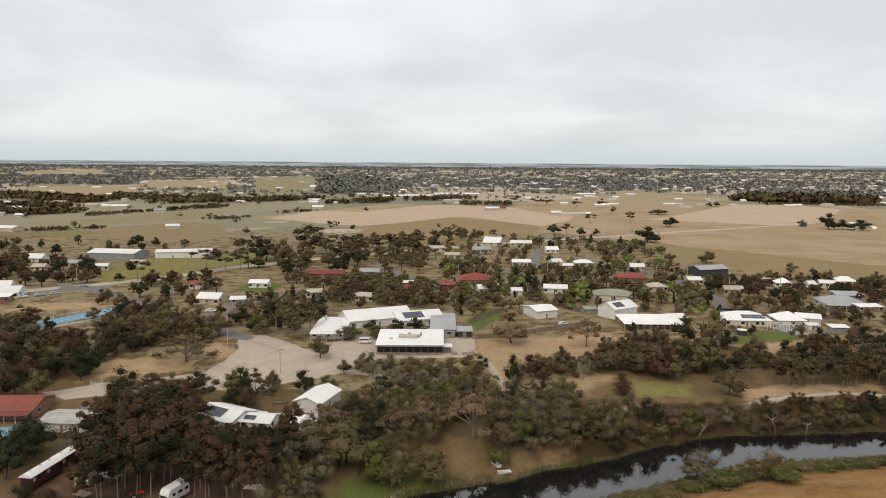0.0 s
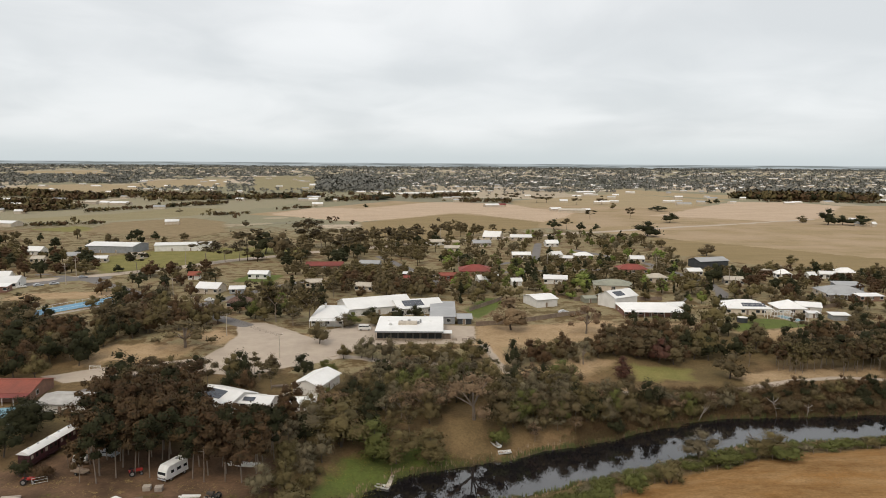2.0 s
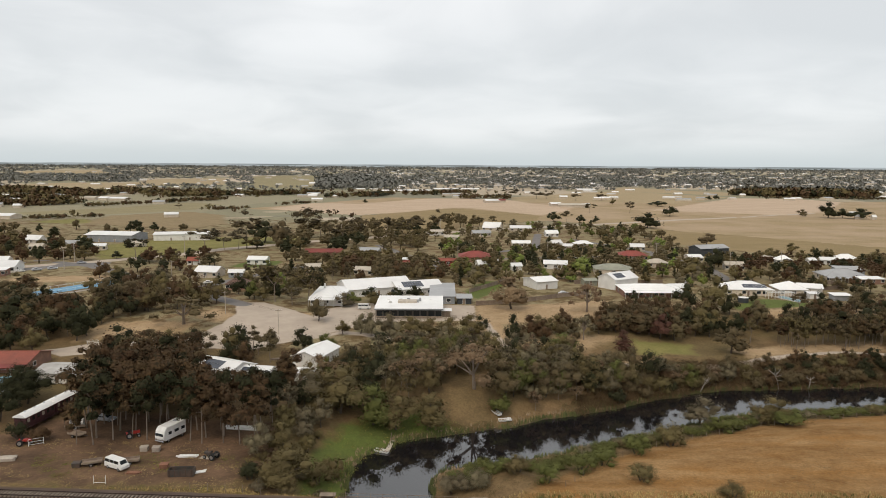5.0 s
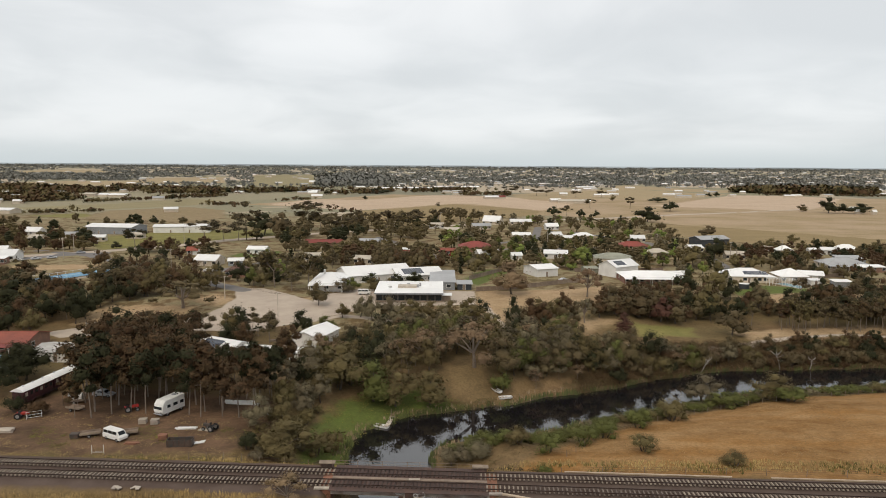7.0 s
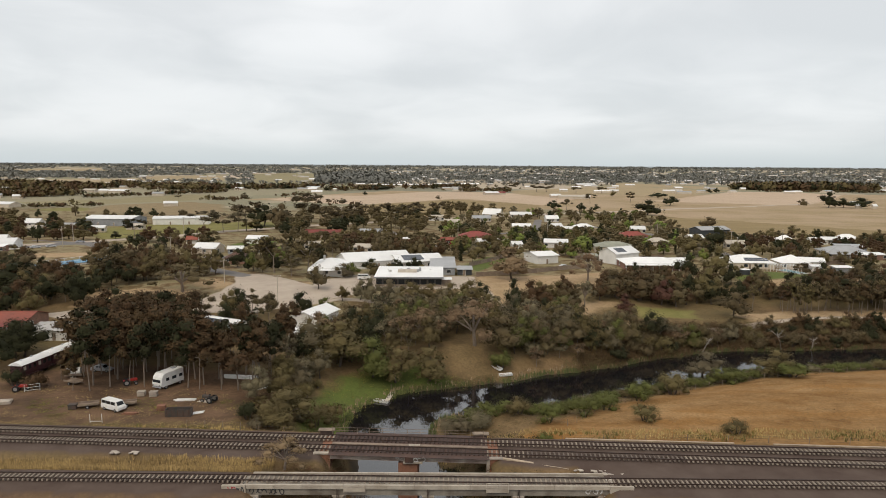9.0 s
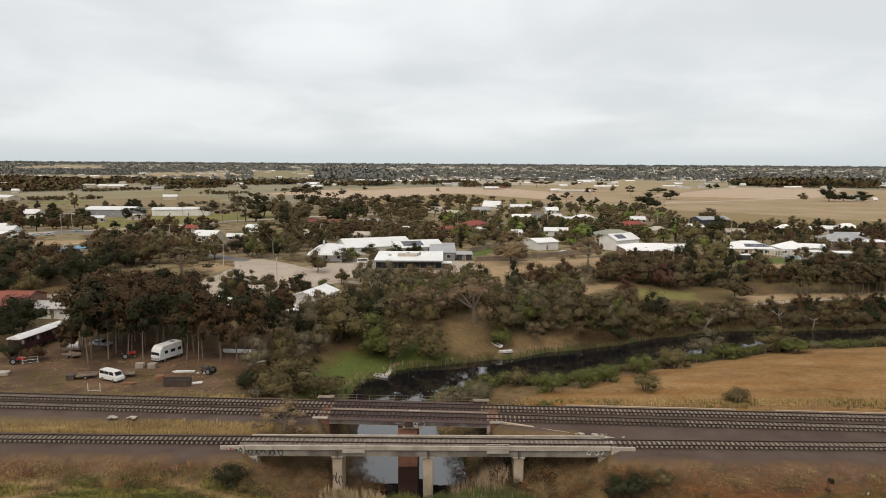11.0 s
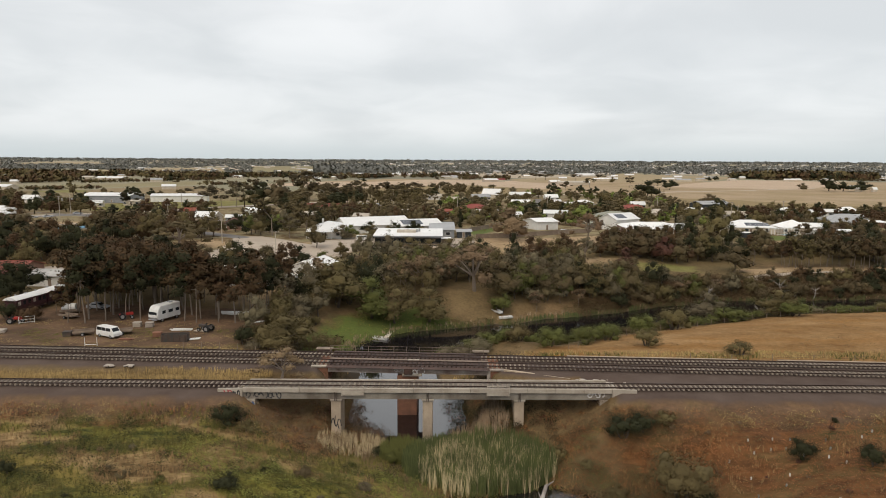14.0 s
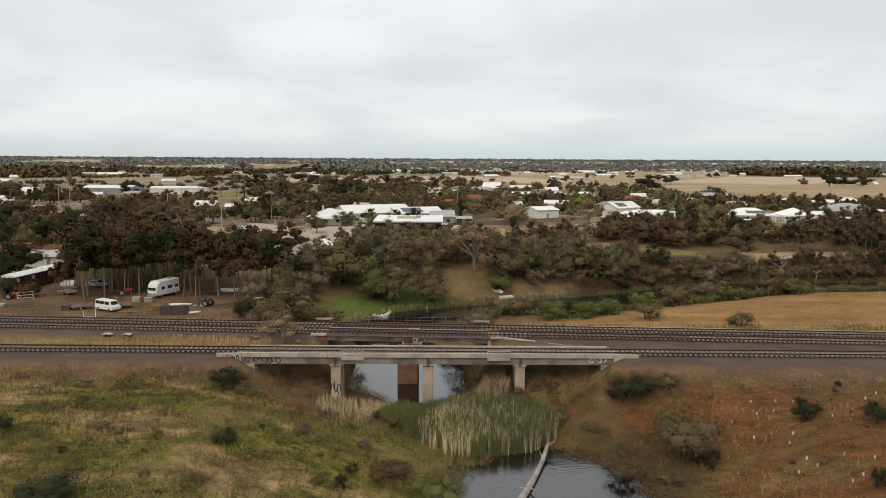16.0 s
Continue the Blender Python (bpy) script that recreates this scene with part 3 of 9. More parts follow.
def make_ground():
    def steps(near, far, fine, limit):
        """Marks that stand close between near and far and ever wider past them."""
        v = list(np.arange(near, far, fine))
        s = fine
        while v[-1] < limit:
            s *= 1.07
            v.append(v[-1] + s)
        s = fine
        low = [near]
        while low[-1] > -limit:
            s *= 1.12
            low.append(low[-1] - s)
        return np.array(low[:0:-1] + v)

    xs = steps(-62, 62, 1.0, 4950)
    ys = steps(56, 260, 1.0, 4950)
    ys = np.unique(np.concatenate([ys[(ys < 260) | (ys > 1400)], np.arange(260, 700, 6.0), np.arange(700, 1401, 14.0)]))
    # the sides get an even grid further out
    xs = np.unique(np.concatenate([xs[(np.abs(xs) > 650) | (np.abs(xs) < 62)], np.arange(-200, -62, 2.0), np.arange(62, 200.1, 2.0), np.arange(-648, -200, 14.0), np.arange(212, 650, 14.0)]))
    gx, gy = np.meshgrid(xs, ys)
    gz = land(gx, gy)
    verts = np.stack([gx, gy, gz], -1).reshape(-1, 3)
    w, h = len(xs), len(ys)
    i = (np.arange(h - 1)[:, None] * w + np.arange(w - 1)).ravel()
    faces = np.stack([i, i + 1, i + w + 1, i + w], -1)
    me = bpy.data.meshes.new("ground")
    me.from_pydata(verts.tolist(), [], faces.tolist())
    me.materials.append(M["ground"])
    for name, v in zones(gx.ravel(), gy.ravel()).items():
        me.attributes.new(name, "FLOAT", "POINT").data.foreach_set("value", np.clip(v, -400, 400).astype(np.float32))
    me.polygons.foreach_set("use_smooth", [True] * len(me.polygons))
    me.update()
    return tagged(new("ground", me), "dry grassy plain with roads, paddocks and creek banks", "ground", kind="structure")


make_ground()

# creek: one sheet following its line, and the pond by the reeds
def make_water():
    verts, faces = [], []
    for k, (x, y) in enumerate(CREEK):
        (ax, ay), (bx, by) = CREEK[max(k - 1, 0)], CREEK[min(k + 1, len(CREEK) - 1)]
        d = Vector((bx - ax, by - ay)).normalized()
        verts += [(x - d.y * 12, y + d.x * 12, WATER), (x + d.y * 12, y - d.x * 12, WATER)]
        if k:
            faces.append((2 * k - 2, 2 * k - 1, 2 * k + 1, 2 * k))
    tagged(new("water", mesh_of("water", verts, faces, M["water"])), "dark still creek water mirroring the clouds", "water", kind="structure")
    verts = [(-4, 20, WATER - 0.02), (30, 20, WATER - 0.02), (30, 74.5, WATER - 0.02), (-4, 74.5, WATER - 0.02)]
    tagged(new("pond_water", mesh_of("pond_water", verts, [(0, 1, 2, 3)], M["pond"])), "grey rippled pond beside the reed bed", "water", kind="structure")


make_water()

# ---- railway ----
RAIL_TOP = 0.8


def sleeper_mesh(name, mat, half=1.08, wide=0.12, high=0.2):
    bm = bmesh.new()
    prism(bm, ((-wide, 0), (wide, 0), (wide * 0.8, high), (-wide * 0.8, high)), -half, half)
    me = bpy.data.meshes.new(name)
    bm.to_mesh(me)
    bm.free()
    me.materials.append(mat)
    return me


def rail_mesh(line, off, x0, x1, step=6.0):
    """One rail: foot, web and head along the line, off metres to its side."""
    bm = bmesh.new()
    shape = ((-0.07, -0.16), (0.07, -0.16), (0.07, -0.135), (0.012, -0.12), (0.012, -0.04), (0.036, -0.03), (0.036, 0), (-0.036, 0), (-0.036, -0.03), (-0.012, -0.04), (-0.012, -0.12), (-0.07, -0.135))
    rings = []
    for x in np.arange(x0, x1 + 0.1, step):
        rings.append([bm.verts.new((x, line(x) + off + a, RAIL_TOP + c)) for a, c in shape])
    for a, c in zip(rings, rings[1:]):
        for i in range(12):
            bm.faces.new((a[i], a[(i + 1) % 12], c[(i + 1) % 12], c[i]))
    return bm


def make_track(line, label, style):
    """style: the sleeper mesh for a place along the track."""
    top = thing("railway_track", Matrix.Identity(4), label, "railway track", "railway tracks")
    for off in (-0.8, 0.8):
        part("rail", rail_mesh(line, off, -420, 420), M["rail"], top)
    turn = math.atan(line(1) - line(0))
    pitch = 0.66
    far_v, far_f = [], []
    for i in range(int(-420 / pitch), int(420 / pitch)):
        x = i * pitch
        if abs(x) < 82:
            me = style(x)
            part("sleeper", me, None, top, m=Matrix.Translation((x, line(x), RAIL_TOP - 0.36)) @ Matrix.Rotation(turn, 4, "Z"))
        else:
            b = len(far_v)
            far_v += [(x + sx * 0.12, line(x) + sy * 1.08, RAIL_TOP - 0.16 - 0.2 * sz) for sz in (0, 1) for sx, sy in ((-1, -1), (1, -1), (1, 1), (-1, 1))]
            far_f += [(b, b + 1, b + 2, b + 3), (b, b + 4, b + 5, b + 1), (b + 1, b + 5, b + 6, b + 2), (b + 2, b + 6, b + 7, b + 3), (b + 3, b + 7, b + 4, b)]
    tagged(part("distant_sleepers", mesh_of("distant_sleepers", far_v, far_f, M["sleeper"]), None, top), kind="stuff")
    return top


PALE, DARK, DIRTY = sleeper_mesh("sleeper_pale", M["sleeper"]), sleeper_mesh("sleeper_timber", M["sleeper_timber"]), sleeper_mesh("sleeper_dirty", M["sleeper_dirty"])
make_track(near_track, "single railway track on pale concrete sleepers over ballast", lambda x: PALE)
make_track(middle_track, "railway track with concrete sleepers and timber ones on the bridge", lambda x: DARK if -16.5 < x < 7.2 else (DIRTY if 13 < x < 36 else PALE))
make_track(far_track, "railway track with concrete sleepers and a handrail alongside", lambda x: DARK if -16.5 < x < 6 else PALE)


def scribble(parent, mat, x, y, z, w, h, seed, thick=0.07, label=""):
    """Unreadable sprayed loops as thin raised strokes on a face that looks south."""
    rng = random.Random(seed)
    bm = bmesh.new()
    n = max(3, int(w / 0.55))
    for k in range(n):
        cx, cz = x + (k + 0.5) * w / n, z + h * rng.uniform(0.35, 0.65)
        a0, sweep = rng.uniform(0, 6.28), rng.uniform(3.0, 6.0)
        pts = [Vector((cx + math.cos(a0 + sweep * i / 7) * w / n * rng.uniform(0.35, 0.6), y, cz + math.sin(a0 + sweep * i / 7) * h * rng.uniform(0.3, 0.5))) for i in range(8)]
        for p, q in zip(pts, pts[1:]):
            d = (q - p).normalized() if (q - p).length > 1e-4 else Vector((1, 0, 0))
            s = Vector((-d.z, 0, d.x)) * thick
            f = [bm.verts.new(v) for v in (p - s, q - s, q + s, p + s)]
            bm.faces.new(f)
    return tagged(part("graffiti", bm, mat, parent, label), label, kind="stuff")


def make_near_bridge():
    top = thing("rail_bridge", Matrix.Identity(4), "weathered concrete railway bridge on three tall piers", "bridge")
    face, back = 86.05, 90.0
    ends = (-25.6, -13.45, -1.4, 10.65, 22.8)
    for x0, x1 in zip(ends, ends[1:]):
        bm = bmesh.new()
        for y0 in (face + 0.25, face + 1.45, face + 2.65):
            prism(bm, ((x0 + 0.03, -0.78), (x1 - 0.03, -0.78), (x1 - 0.03, 0.3), (x0 + 0.03, 0.3)), y0, y0 + 0.75)
        box(bm, x0 + 0.03, x1 - 0.03, face + 0.12, back - 0.12, 0.18, 0.32)
        part("girder", bm, M["concrete_stain"], top, "stained grey concrete girder")
    n = 13
    w = (22.8 + 25.6) / n
    for k in range(n):
        for y0, y1 in ((face, face + 0.28), (back - 0.28, back)):
            part("kerb_panel", boxed(-25.6 + k * w + 0.02, -25.6 + (k + 1) * w - 0.02, y0, y1, 0.16, 0.74, 0.02), M["concrete"], top)
    part("ballast_bed", boxed(-25.6, 22.8, face + 0.3, back - 0.3, 0.325, 0.5), M["concrete_stain"], top, "dirty ballast on the deck")
    for x in ends[1:4]:
        pier = part("pier", boxed(x - 0.66, x + 0.66, face + 0.35, back - 0.35, -7.6, -1.05, 0.08), M["concrete_warm"], top, "buff concrete pier")
        part("pier_cap", boxed(x - 0.8, x + 0.8, face + 0.2, back - 0.2, -1.05, -0.79, 0.04), M["concrete"], pier)
        for s in (-1, 1):
            part("downpipe", rod(bmesh.new(), (x + s * 0.1, face - 0.05, 0.2), (x + s * 0.1, face - 0.05, -0.95), 0.05), M["dark_metal"], pier)
    for x, s in ((-25.6, -1), (22.8, 1)):
        ab = part("abutment", boxed(min(x, x + s * 1.3), max(x, x + s * 1.3), face + 0.06, back - 0.06, -3.2, 0.15, 0.04), M["concrete"], top, "concrete abutment")
        bm = bmesh.new()
        prism(bm, ((x + s * 0.02, -2.5), (x + s * 3.2, -0.75), (x + s * 3.2, 0.66), (x + s * 0.02, 0.72)), face - 0.06, face + 0.24)
        part("wing_wall", bm, M["concrete"], ab, "pale concrete wing wall, tapering into the bank")
        part("bearing_shelf", boxed(min(x - s * 1.6, x), max(x - s * 1.6, x), face + 0.15, back - 0.15, -2.6, -0.79, 0.03), M["concrete"], ab)
    # refuge rails that stand proud of the deck edge
    for x in (-11.2, 7.8):
        bm = bmesh.new()
        for px in (x - 1.45, x + 1.45):
            rod(bm, (px, face - 0.12, -0.2), (px, face - 0.12, 1.15), 0.04)
        for z in (-0.15, 0.5, 1.1):
            rod(bm, (x - 1.45, face - 0.12, z), (x + 1.45, face - 0.12, z), 0.035)
        part("refuge_rail", bm, M["timber_pale"], top, "thin steel refuge railing")
        part("refuge_board", boxed(x - 1.4, x + 1.4, face - 0.17, face - 0.13, -0.12, 0.42), M["concrete"], top)
    y = face - 0.075
    scribble(top, M["spray_red"], -28.3, y, 0.0, 1.3, 0.6, 3, 0.06, "red sprayed loops")
    scribble(top, M["spray_black"], -26.9, y, -1.0, 1.0, 1.5, 4, 0.07, "black sprayed loops")
    scribble(top, M["spray_black"], -25.2, face + 0.24, -0.7, 4.6, 0.9, 5, 0.07, "black sprayed loops")
    scribble(top, M["spray_blue"], -25.3, face + 0.14, -2.4, 1.1, 1.2, 6, 0.14, "blue sprayed patch")
    scribble(top, M["spray_white"], 19.6, face + 0.24, -0.5, 2.2, 0.7, 7, 0.08, "white sprayed loops")
    scribble(top, M["spray_black"], -14.1, face + 0.34, -5.0, 1.3, 2.0, 8, 0.06, "black sprayed loops")


def make_far_bridge():
    top = thing("rail_bridge", Matrix.Translation((0, 0, 0)), "older steel girder railway bridge on a rusty brick pier", "bridge")
    face = lambda x: middle_track(x) - 1.75
    back = lambda x: far_track(x) + 1.9
    for x0, x1 in ((-16.2, -4.6), (-4.2, 7.2)):
        for line in (middle_track, far_track):
            for off in (-1.55, -0.75, 0.75, 1.55):
                bm = bmesh.new()
                y0, y1 = line(x0) + off, line(x1) + off
                a = [bm.verts.new(v) for v in ((x0, y0, -0.42), (x1, y1, -0.42), (x1, y1, 0.40), (x0, y0, 0.40))]
                c = [bm.verts.new(v + Vector((0, 0.12, 0))) for v in (u.co for u in a)]
                bm.faces.new(a), bm.faces.new(c[::-1])
                for i in range(4):
                    bm.faces.new((a[i], c[i], c[(i + 1) % 4], a[(i + 1) % 4]))
                g = part("girder", bm, M["girder_paint"], top, "faded pale girder streaked with rust")
                if line is middle_track and off == -1.55:
                    bm = bmesh.new()
                    for z in (-0.42, 0.36):
                        d = math.atan(-0.062)
                        box(bm, x0, x1, -0.16, 0.0, z, z + 0.06)
                    for k in range(7):
                        xs_ = x0 + 0.3 + k * (x1 - x0 - 0.6) / 6
                        box(bm, xs_ - 0.04, xs_ + 0.04, -0.13, -0.02, -0.36, 0.36)
                    bmesh.ops.transform(bm, matrix=Matrix.Translation((0, 97.5 - 1.55, 0)) @ Matrix.Shear("XZ", 4, (0, 0)), verts=bm.verts)
                    for v in bm.verts:
                        v.co.y += -0.062 * v.co.x
                    part("flange", bm, M["girder_paint"], g)
    bm = boxed(-16.4, 7.4, -2.4, 6.4, 0.405, 0.45)
    for v in bm.verts:
        v.co.y += 97.6 - 0.0605 * v.co.x
    part("deck", bm, M["rust_steel"], top, "dark rust-brown bridge deck")
    bm = boxed(-16.4, 7.4, -0.35, 0.35, 0.455, 0.56)
    for v in bm.verts:
        v.co.y += 99.45 - 0.0605 * v.co.x
    part("walkway", bm, M["timber"], top, "grey timber walkway between the tracks")
    part("drain_cover", boxed(-4.6, -2.9, 99.3, 99.9, 0.562, 0.62), M["concrete"], top)
    pier = part("pier", boxed(-6.0, -3.1, 96.1, 104.2, -8.0, -0.78, 0.1), M["brick_rust"], top, "rust-brown brick pier standing in the water")
    part("pier_cap", boxed(-5.3, -2.4, 95.8, 104.4, -0.77, -0.43, 0.05), M["stone"], pier)
    part("bearing_post", boxed(-5.0, -3.8, 95.55, 96.05, -0.42, 0.4, 0.03), M["rust_steel"], pier)
    scribble(top, M["spray_white"], -3.7, 95.5, -0.35, 1.7, 0.75, 11, 0.07, "white sprayed loops")
    scribble(top, M["spray_white"], -6.4, 95.95, -0.1, 1.4, 0.35, 12, 0.05, "white sprayed loops")
    for x0, x1, name in ((-18.6, -16.2, "abutment"), (7.2, 9.4, "abutment")):
        ab = part(name, boxed(x0, x1, face(x0) + 0.2, back(x0) - 0.6, -5.5, 0.2, 0.05), M["brick_rust"], top, "rust-brown brick abutment")
        part("coping", boxed(x0 - 0.1, x1 + 0.1, face(x0) - 0.05, face(x0) + 0.6, 0.2, 0.44, 0.03), M["stone"], ab)
    part("end_post", boxed(7.0, 7.5, 95.2, 95.6, -1.8, 0.45, 0.04), M["stone"], top)
    bm = bmesh.new()
    a = [(9.4, 95.2, 0.46), (18.6, 92.9, -0.05), (18.6, 92.9, -2.2), (9.4, 95.2, -3.6)]
    va = [bm.verts.new(v) for v in a]
    vb = [bm.verts.new((x, y + 0.5, z)) for x, y, z in a]
    bm.faces.new(va[::-1]), bm.faces.new(vb)
    for i in range(4):
        bm.faces.new((va[i], va[(i + 1) % 4], vb[(i + 1) % 4], vb[i]))
    bmesh.ops.recalc_face_normals(bm, faces=bm.faces)
    part("wing_wall", bm, M["concrete_warm"], top, "pale sloping concrete wing wall")
    for k in range(13):
        x = -17 + k * 2.0
        part("rail_post", rod(bmesh.new(), (x, back(x) + 0.1, 0.2), (x, back(x) + 0.1, 1.5), 0.04), M["timber"], top)
    for z in (0.95, 1.45):
        part("handrail", rod(bmesh.new(), (-17, back(-17) + 0.1, z), (7, back(7) + 0.1, z), 0.03), M["timber"], top)
    for x in (-18.0, 6.6):
        part("refuge_platform", boxed(x - 1.3, x + 1.3, back(x) + 0.2, back(x) + 1.4, 0.72, 0.84, 0.02), M["timber"], top)
        part("refuge_leg", boxed(x - 1.0, x + 1.0, back(x) + 0.3, back(x) + 1.3, -1.5, 0.72, 0.02), M["sleeper_timber"], top)


make_near_bridge()
make_far_bridge()
# low cable trough beside the far track
for x0, x1 in ((20, 46), (52, 72)):
    y0, y1 = far_track(x0) + 3.0, far_track(x1) + 3.0
    bm = boxed(x0, x1, -0.14, 0.14, 0.1, 0.30)
    for v in bm.verts:
        v.co.y += y0 + (y1 - y0) * (v.co.x - x0) / (x1 - x0)
    me = bpy.data.meshes.new("cable_trough")
    bm.to_mesh(me)
    bm.free()
    me.materials.append(M["concrete_warm"])
    tagged(new("cable_trough", me), "pale concrete cable trough beside the railway", "cable trough", "cable troughs")

# ---- buildings ----
KEEP_CLEAR = [(-85.3, 140, 5, 22), (-84.5, 148, 5, 22), (-153, 279, 20, 20)]


def ground_at(x, y):
    return float(land(x, y))


def roof_mesh(kind, w, d, wall, rise, over=0.45, thick=0.12):
    """A roof over a plan of w by d whose eaves lie at wall."""
    bm = bmesh.new()
    a, c = w / 2 + over, d / 2 + over
    drop = rise * over / (d / 2)
    lo, hi = wall - drop, wall + rise
    if kind == "gable":
        for s in (-1, 1):
            prism_yz(bm, ((s * c, lo), (0, hi), (0, hi + thick), (s * c, lo + thick)), -a, a)
        box(bm, -a, a, -0.12, 0.12, hi + thick - 0.03, hi + thick + 0.05)
    elif kind == "skillion":
        prism_yz(bm, ((-c, wall), (c, wall + rise), (c, wall + rise + thick), (-c, wall + thick)), -a, a)
    else:
        r = max(a - c, 0.3)
        base = [(-a, -c), (a, -c), (a, c), (-a, c)]
        for z in (0, thick):
            v = [bm.verts.new((x, y, lo + z)) for x, y in base]
            t0, t1 = bm.verts.new((-r, 0, hi + z)), bm.verts.new((r, 0, hi + z))
            for f in ((v[0], v[1], t1, t0), (v[1], v[2], t1), (v[2], v[3], t0, t1), (v[3], v[0], t0)):
                bm.faces.new(f if z else f[::-1])
            rim = v if z == 0 else rim
            if z:
                for i in range(4):
                    bm.faces.new((rim[i], rim[(i + 1) % 4], v[(i + 1) % 4], v[i]))
        for s in (-1, 1):
            for q in (-1, 1):
                rod(bm, (s * a, q * c, lo + thick), (s * r, 0, hi + thick), 0.07, sides=5)
        rod(bm, (-r, 0, hi + thick), (r, 0, hi + thick), 0.08, sides=5)
    return bm


def prism_yz(bm, outline, x0, x1):
    a = [bm.verts.new((x0, y, z)) for y, z in outline]
    c = [bm.verts.new((x1, y, z)) for y, z in outline]
    n = len(a)
    fs = [bm.faces.new(a), bm.faces.new(c[::-1])]
    fs += [bm.faces.new((a[i], c[i], c[(i + 1) % n], a[(i + 1) % n])) for i in range(n)]
    bmesh.ops.recalc_face_normals(bm, faces=fs)
    return bm


def wall_mesh(kind, w, d, wall, rise):
    bm = bmesh.new()
    if kind == "gable":
        prism_yz(bm, ((-d / 2, -0.6), (d / 2, -0.6), (d / 2, wall), (0, wall + rise - 0.02), (-d / 2, wall)), -w / 2, w / 2)
    elif kind == "skillion":
        prism_yz(bm, ((-d / 2, -0.6), (d / 2, -0.6), (d / 2, wall + rise - 0.02), (-d / 2, wall)), -w / 2, w / 2)
    else:
        box(bm, -w / 2, w / 2, -d / 2, d / 2, -0.6, wall)
    return bm


def opening(top, name, x, y, z, w, h, side, frame="white_paint", fill="glass_dark"):
    """A window or door on a wall: a frame standing proud, and a pane or leaf set into it."""
    m = Matrix.Translation((x, y, z)) @ Matrix.Rotation({"S": 0, "E": math.pi / 2, "N": math.pi, "W": -math.pi / 2}[side], 4, "Z")
    bm = bmesh.new()
    for x0, x1, z0, z1 in ((-w / 2 - 0.07, -w / 2, 0, h), (w / 2, w / 2 + 0.07, 0, h), (-w / 2 - 0.07, w / 2 + 0.07, h, h + 0.08), (-w / 2 - 0.1, w / 2 + 0.1, -0.08, 0)):
        box(bm, x0, x1, -0.07, 0.02, z0, z1)
    f = part(name, bm, M[frame], top, m=m)
    part("pane" if name == "window" else "leaf", boxed(-w / 2, w / 2, -0.035, 0.015, 0, h), M[fill], f)
    return f


def house(x, y, w, d, turn, label, roof="roof_white", walls="wall_white", kind="gable", wall=2.7, rise=1.6, verandah="", windows=3, doors=1, base=None, clear=9.0, category="house", name="house", along=False, chimney=False, group=""):
    z = ground_at(x, y) if base is None else base
    m = Matrix.Translation((x, y, z)) @ Matrix.Rotation(radians(turn), 4, "Z")
    top = thing(name, m, label, category, group)
    KEEP_CLEAR.append((x, y, max(w, d) / 2 + 1.5, clear))
    part("wall", wall_mesh(kind, w, d, wall, rise), M[walls], top)
    rm = M[roof]
    part("roof", roof_mesh(kind, w, d, wall, rise), rm, top)
    for k in range(windows):
        px = -w / 2 + (k + 0.5 + 0.25 * ((k * 7) % 3 - 1)) * w / max(windows, 1)
        opening(top, "window", px, -d / 2 - 0.005, 0.95, min(1.5, w / (windows + 1)), 1.15, "S")
    for k in range(doors):
        opening(top, "door", -w / 2 + (k + 0.93) * w / (doors + 1), -d / 2 - 0.005, 0.02, 0.95, 2.05, "S", fill="timber")
    if windows:
        opening(top, "window", w / 2 + 0.005, -d * 0.2, 0.95, 1.3, 1.15, "E")
        opening(top, "window", -w / 2 - 0.005, d * 0.15, 0.95, 1.3, 1.15, "W")
    for side in verandah:
        deep = 2.4
        if side == "S":
            bm = bmesh.new()
            prism_yz(bm, ((-d / 2 - 0.47 - deep, wall - 0.55), (-d / 2 - 0.02, wall - 0.1), (-d / 2 - 0.02, wall), (-d / 2 - 0.47 - deep, wall - 0.45)), -w / 2 - 0.3, w / 2 + 0.3)
            v = part("verandah_roof", bm, rm, top)
            n = max(3, int(w / 2.6))
            for k in range(n + 1):
                px = -w / 2 + k * w / n
                part("post", boxed(px - 0.06, px + 0.06, -d / 2 - deep - 0.3, -d / 2 - deep - 0.18, -0.5, wall - 0.5), M["white_paint"], v)
    if chimney:
        part("chimney", boxed(-w * 0.2 - 0.35, -w * 0.2 + 0.35, -0.35, 0.35, wall + rise * 0.4, wall + rise + 1.1, 0.05), M["wall_white"], top)
    return top


def solar(top, x, y, z, cols, rows, slope, w=1.0, h=1.65):
    """Panels on a roof slope that falls towards local -y."""
    for i in range(cols):
        for k in range(rows):
            m = Matrix.Translation((x, y, z)) @ Matrix.Rotation(slope, 4, "X") @ Matrix.Translation(((i - (cols - 1) / 2) * (w + 0.05), (k - (rows - 1) / 2) * (h + 0.08), 0.09))
            bm = boxed(-w / 2, w / 2, -h / 2, h / 2, -0.03, 0.03)
            part("solar_panel", bm, M["solar"], top, m=m)


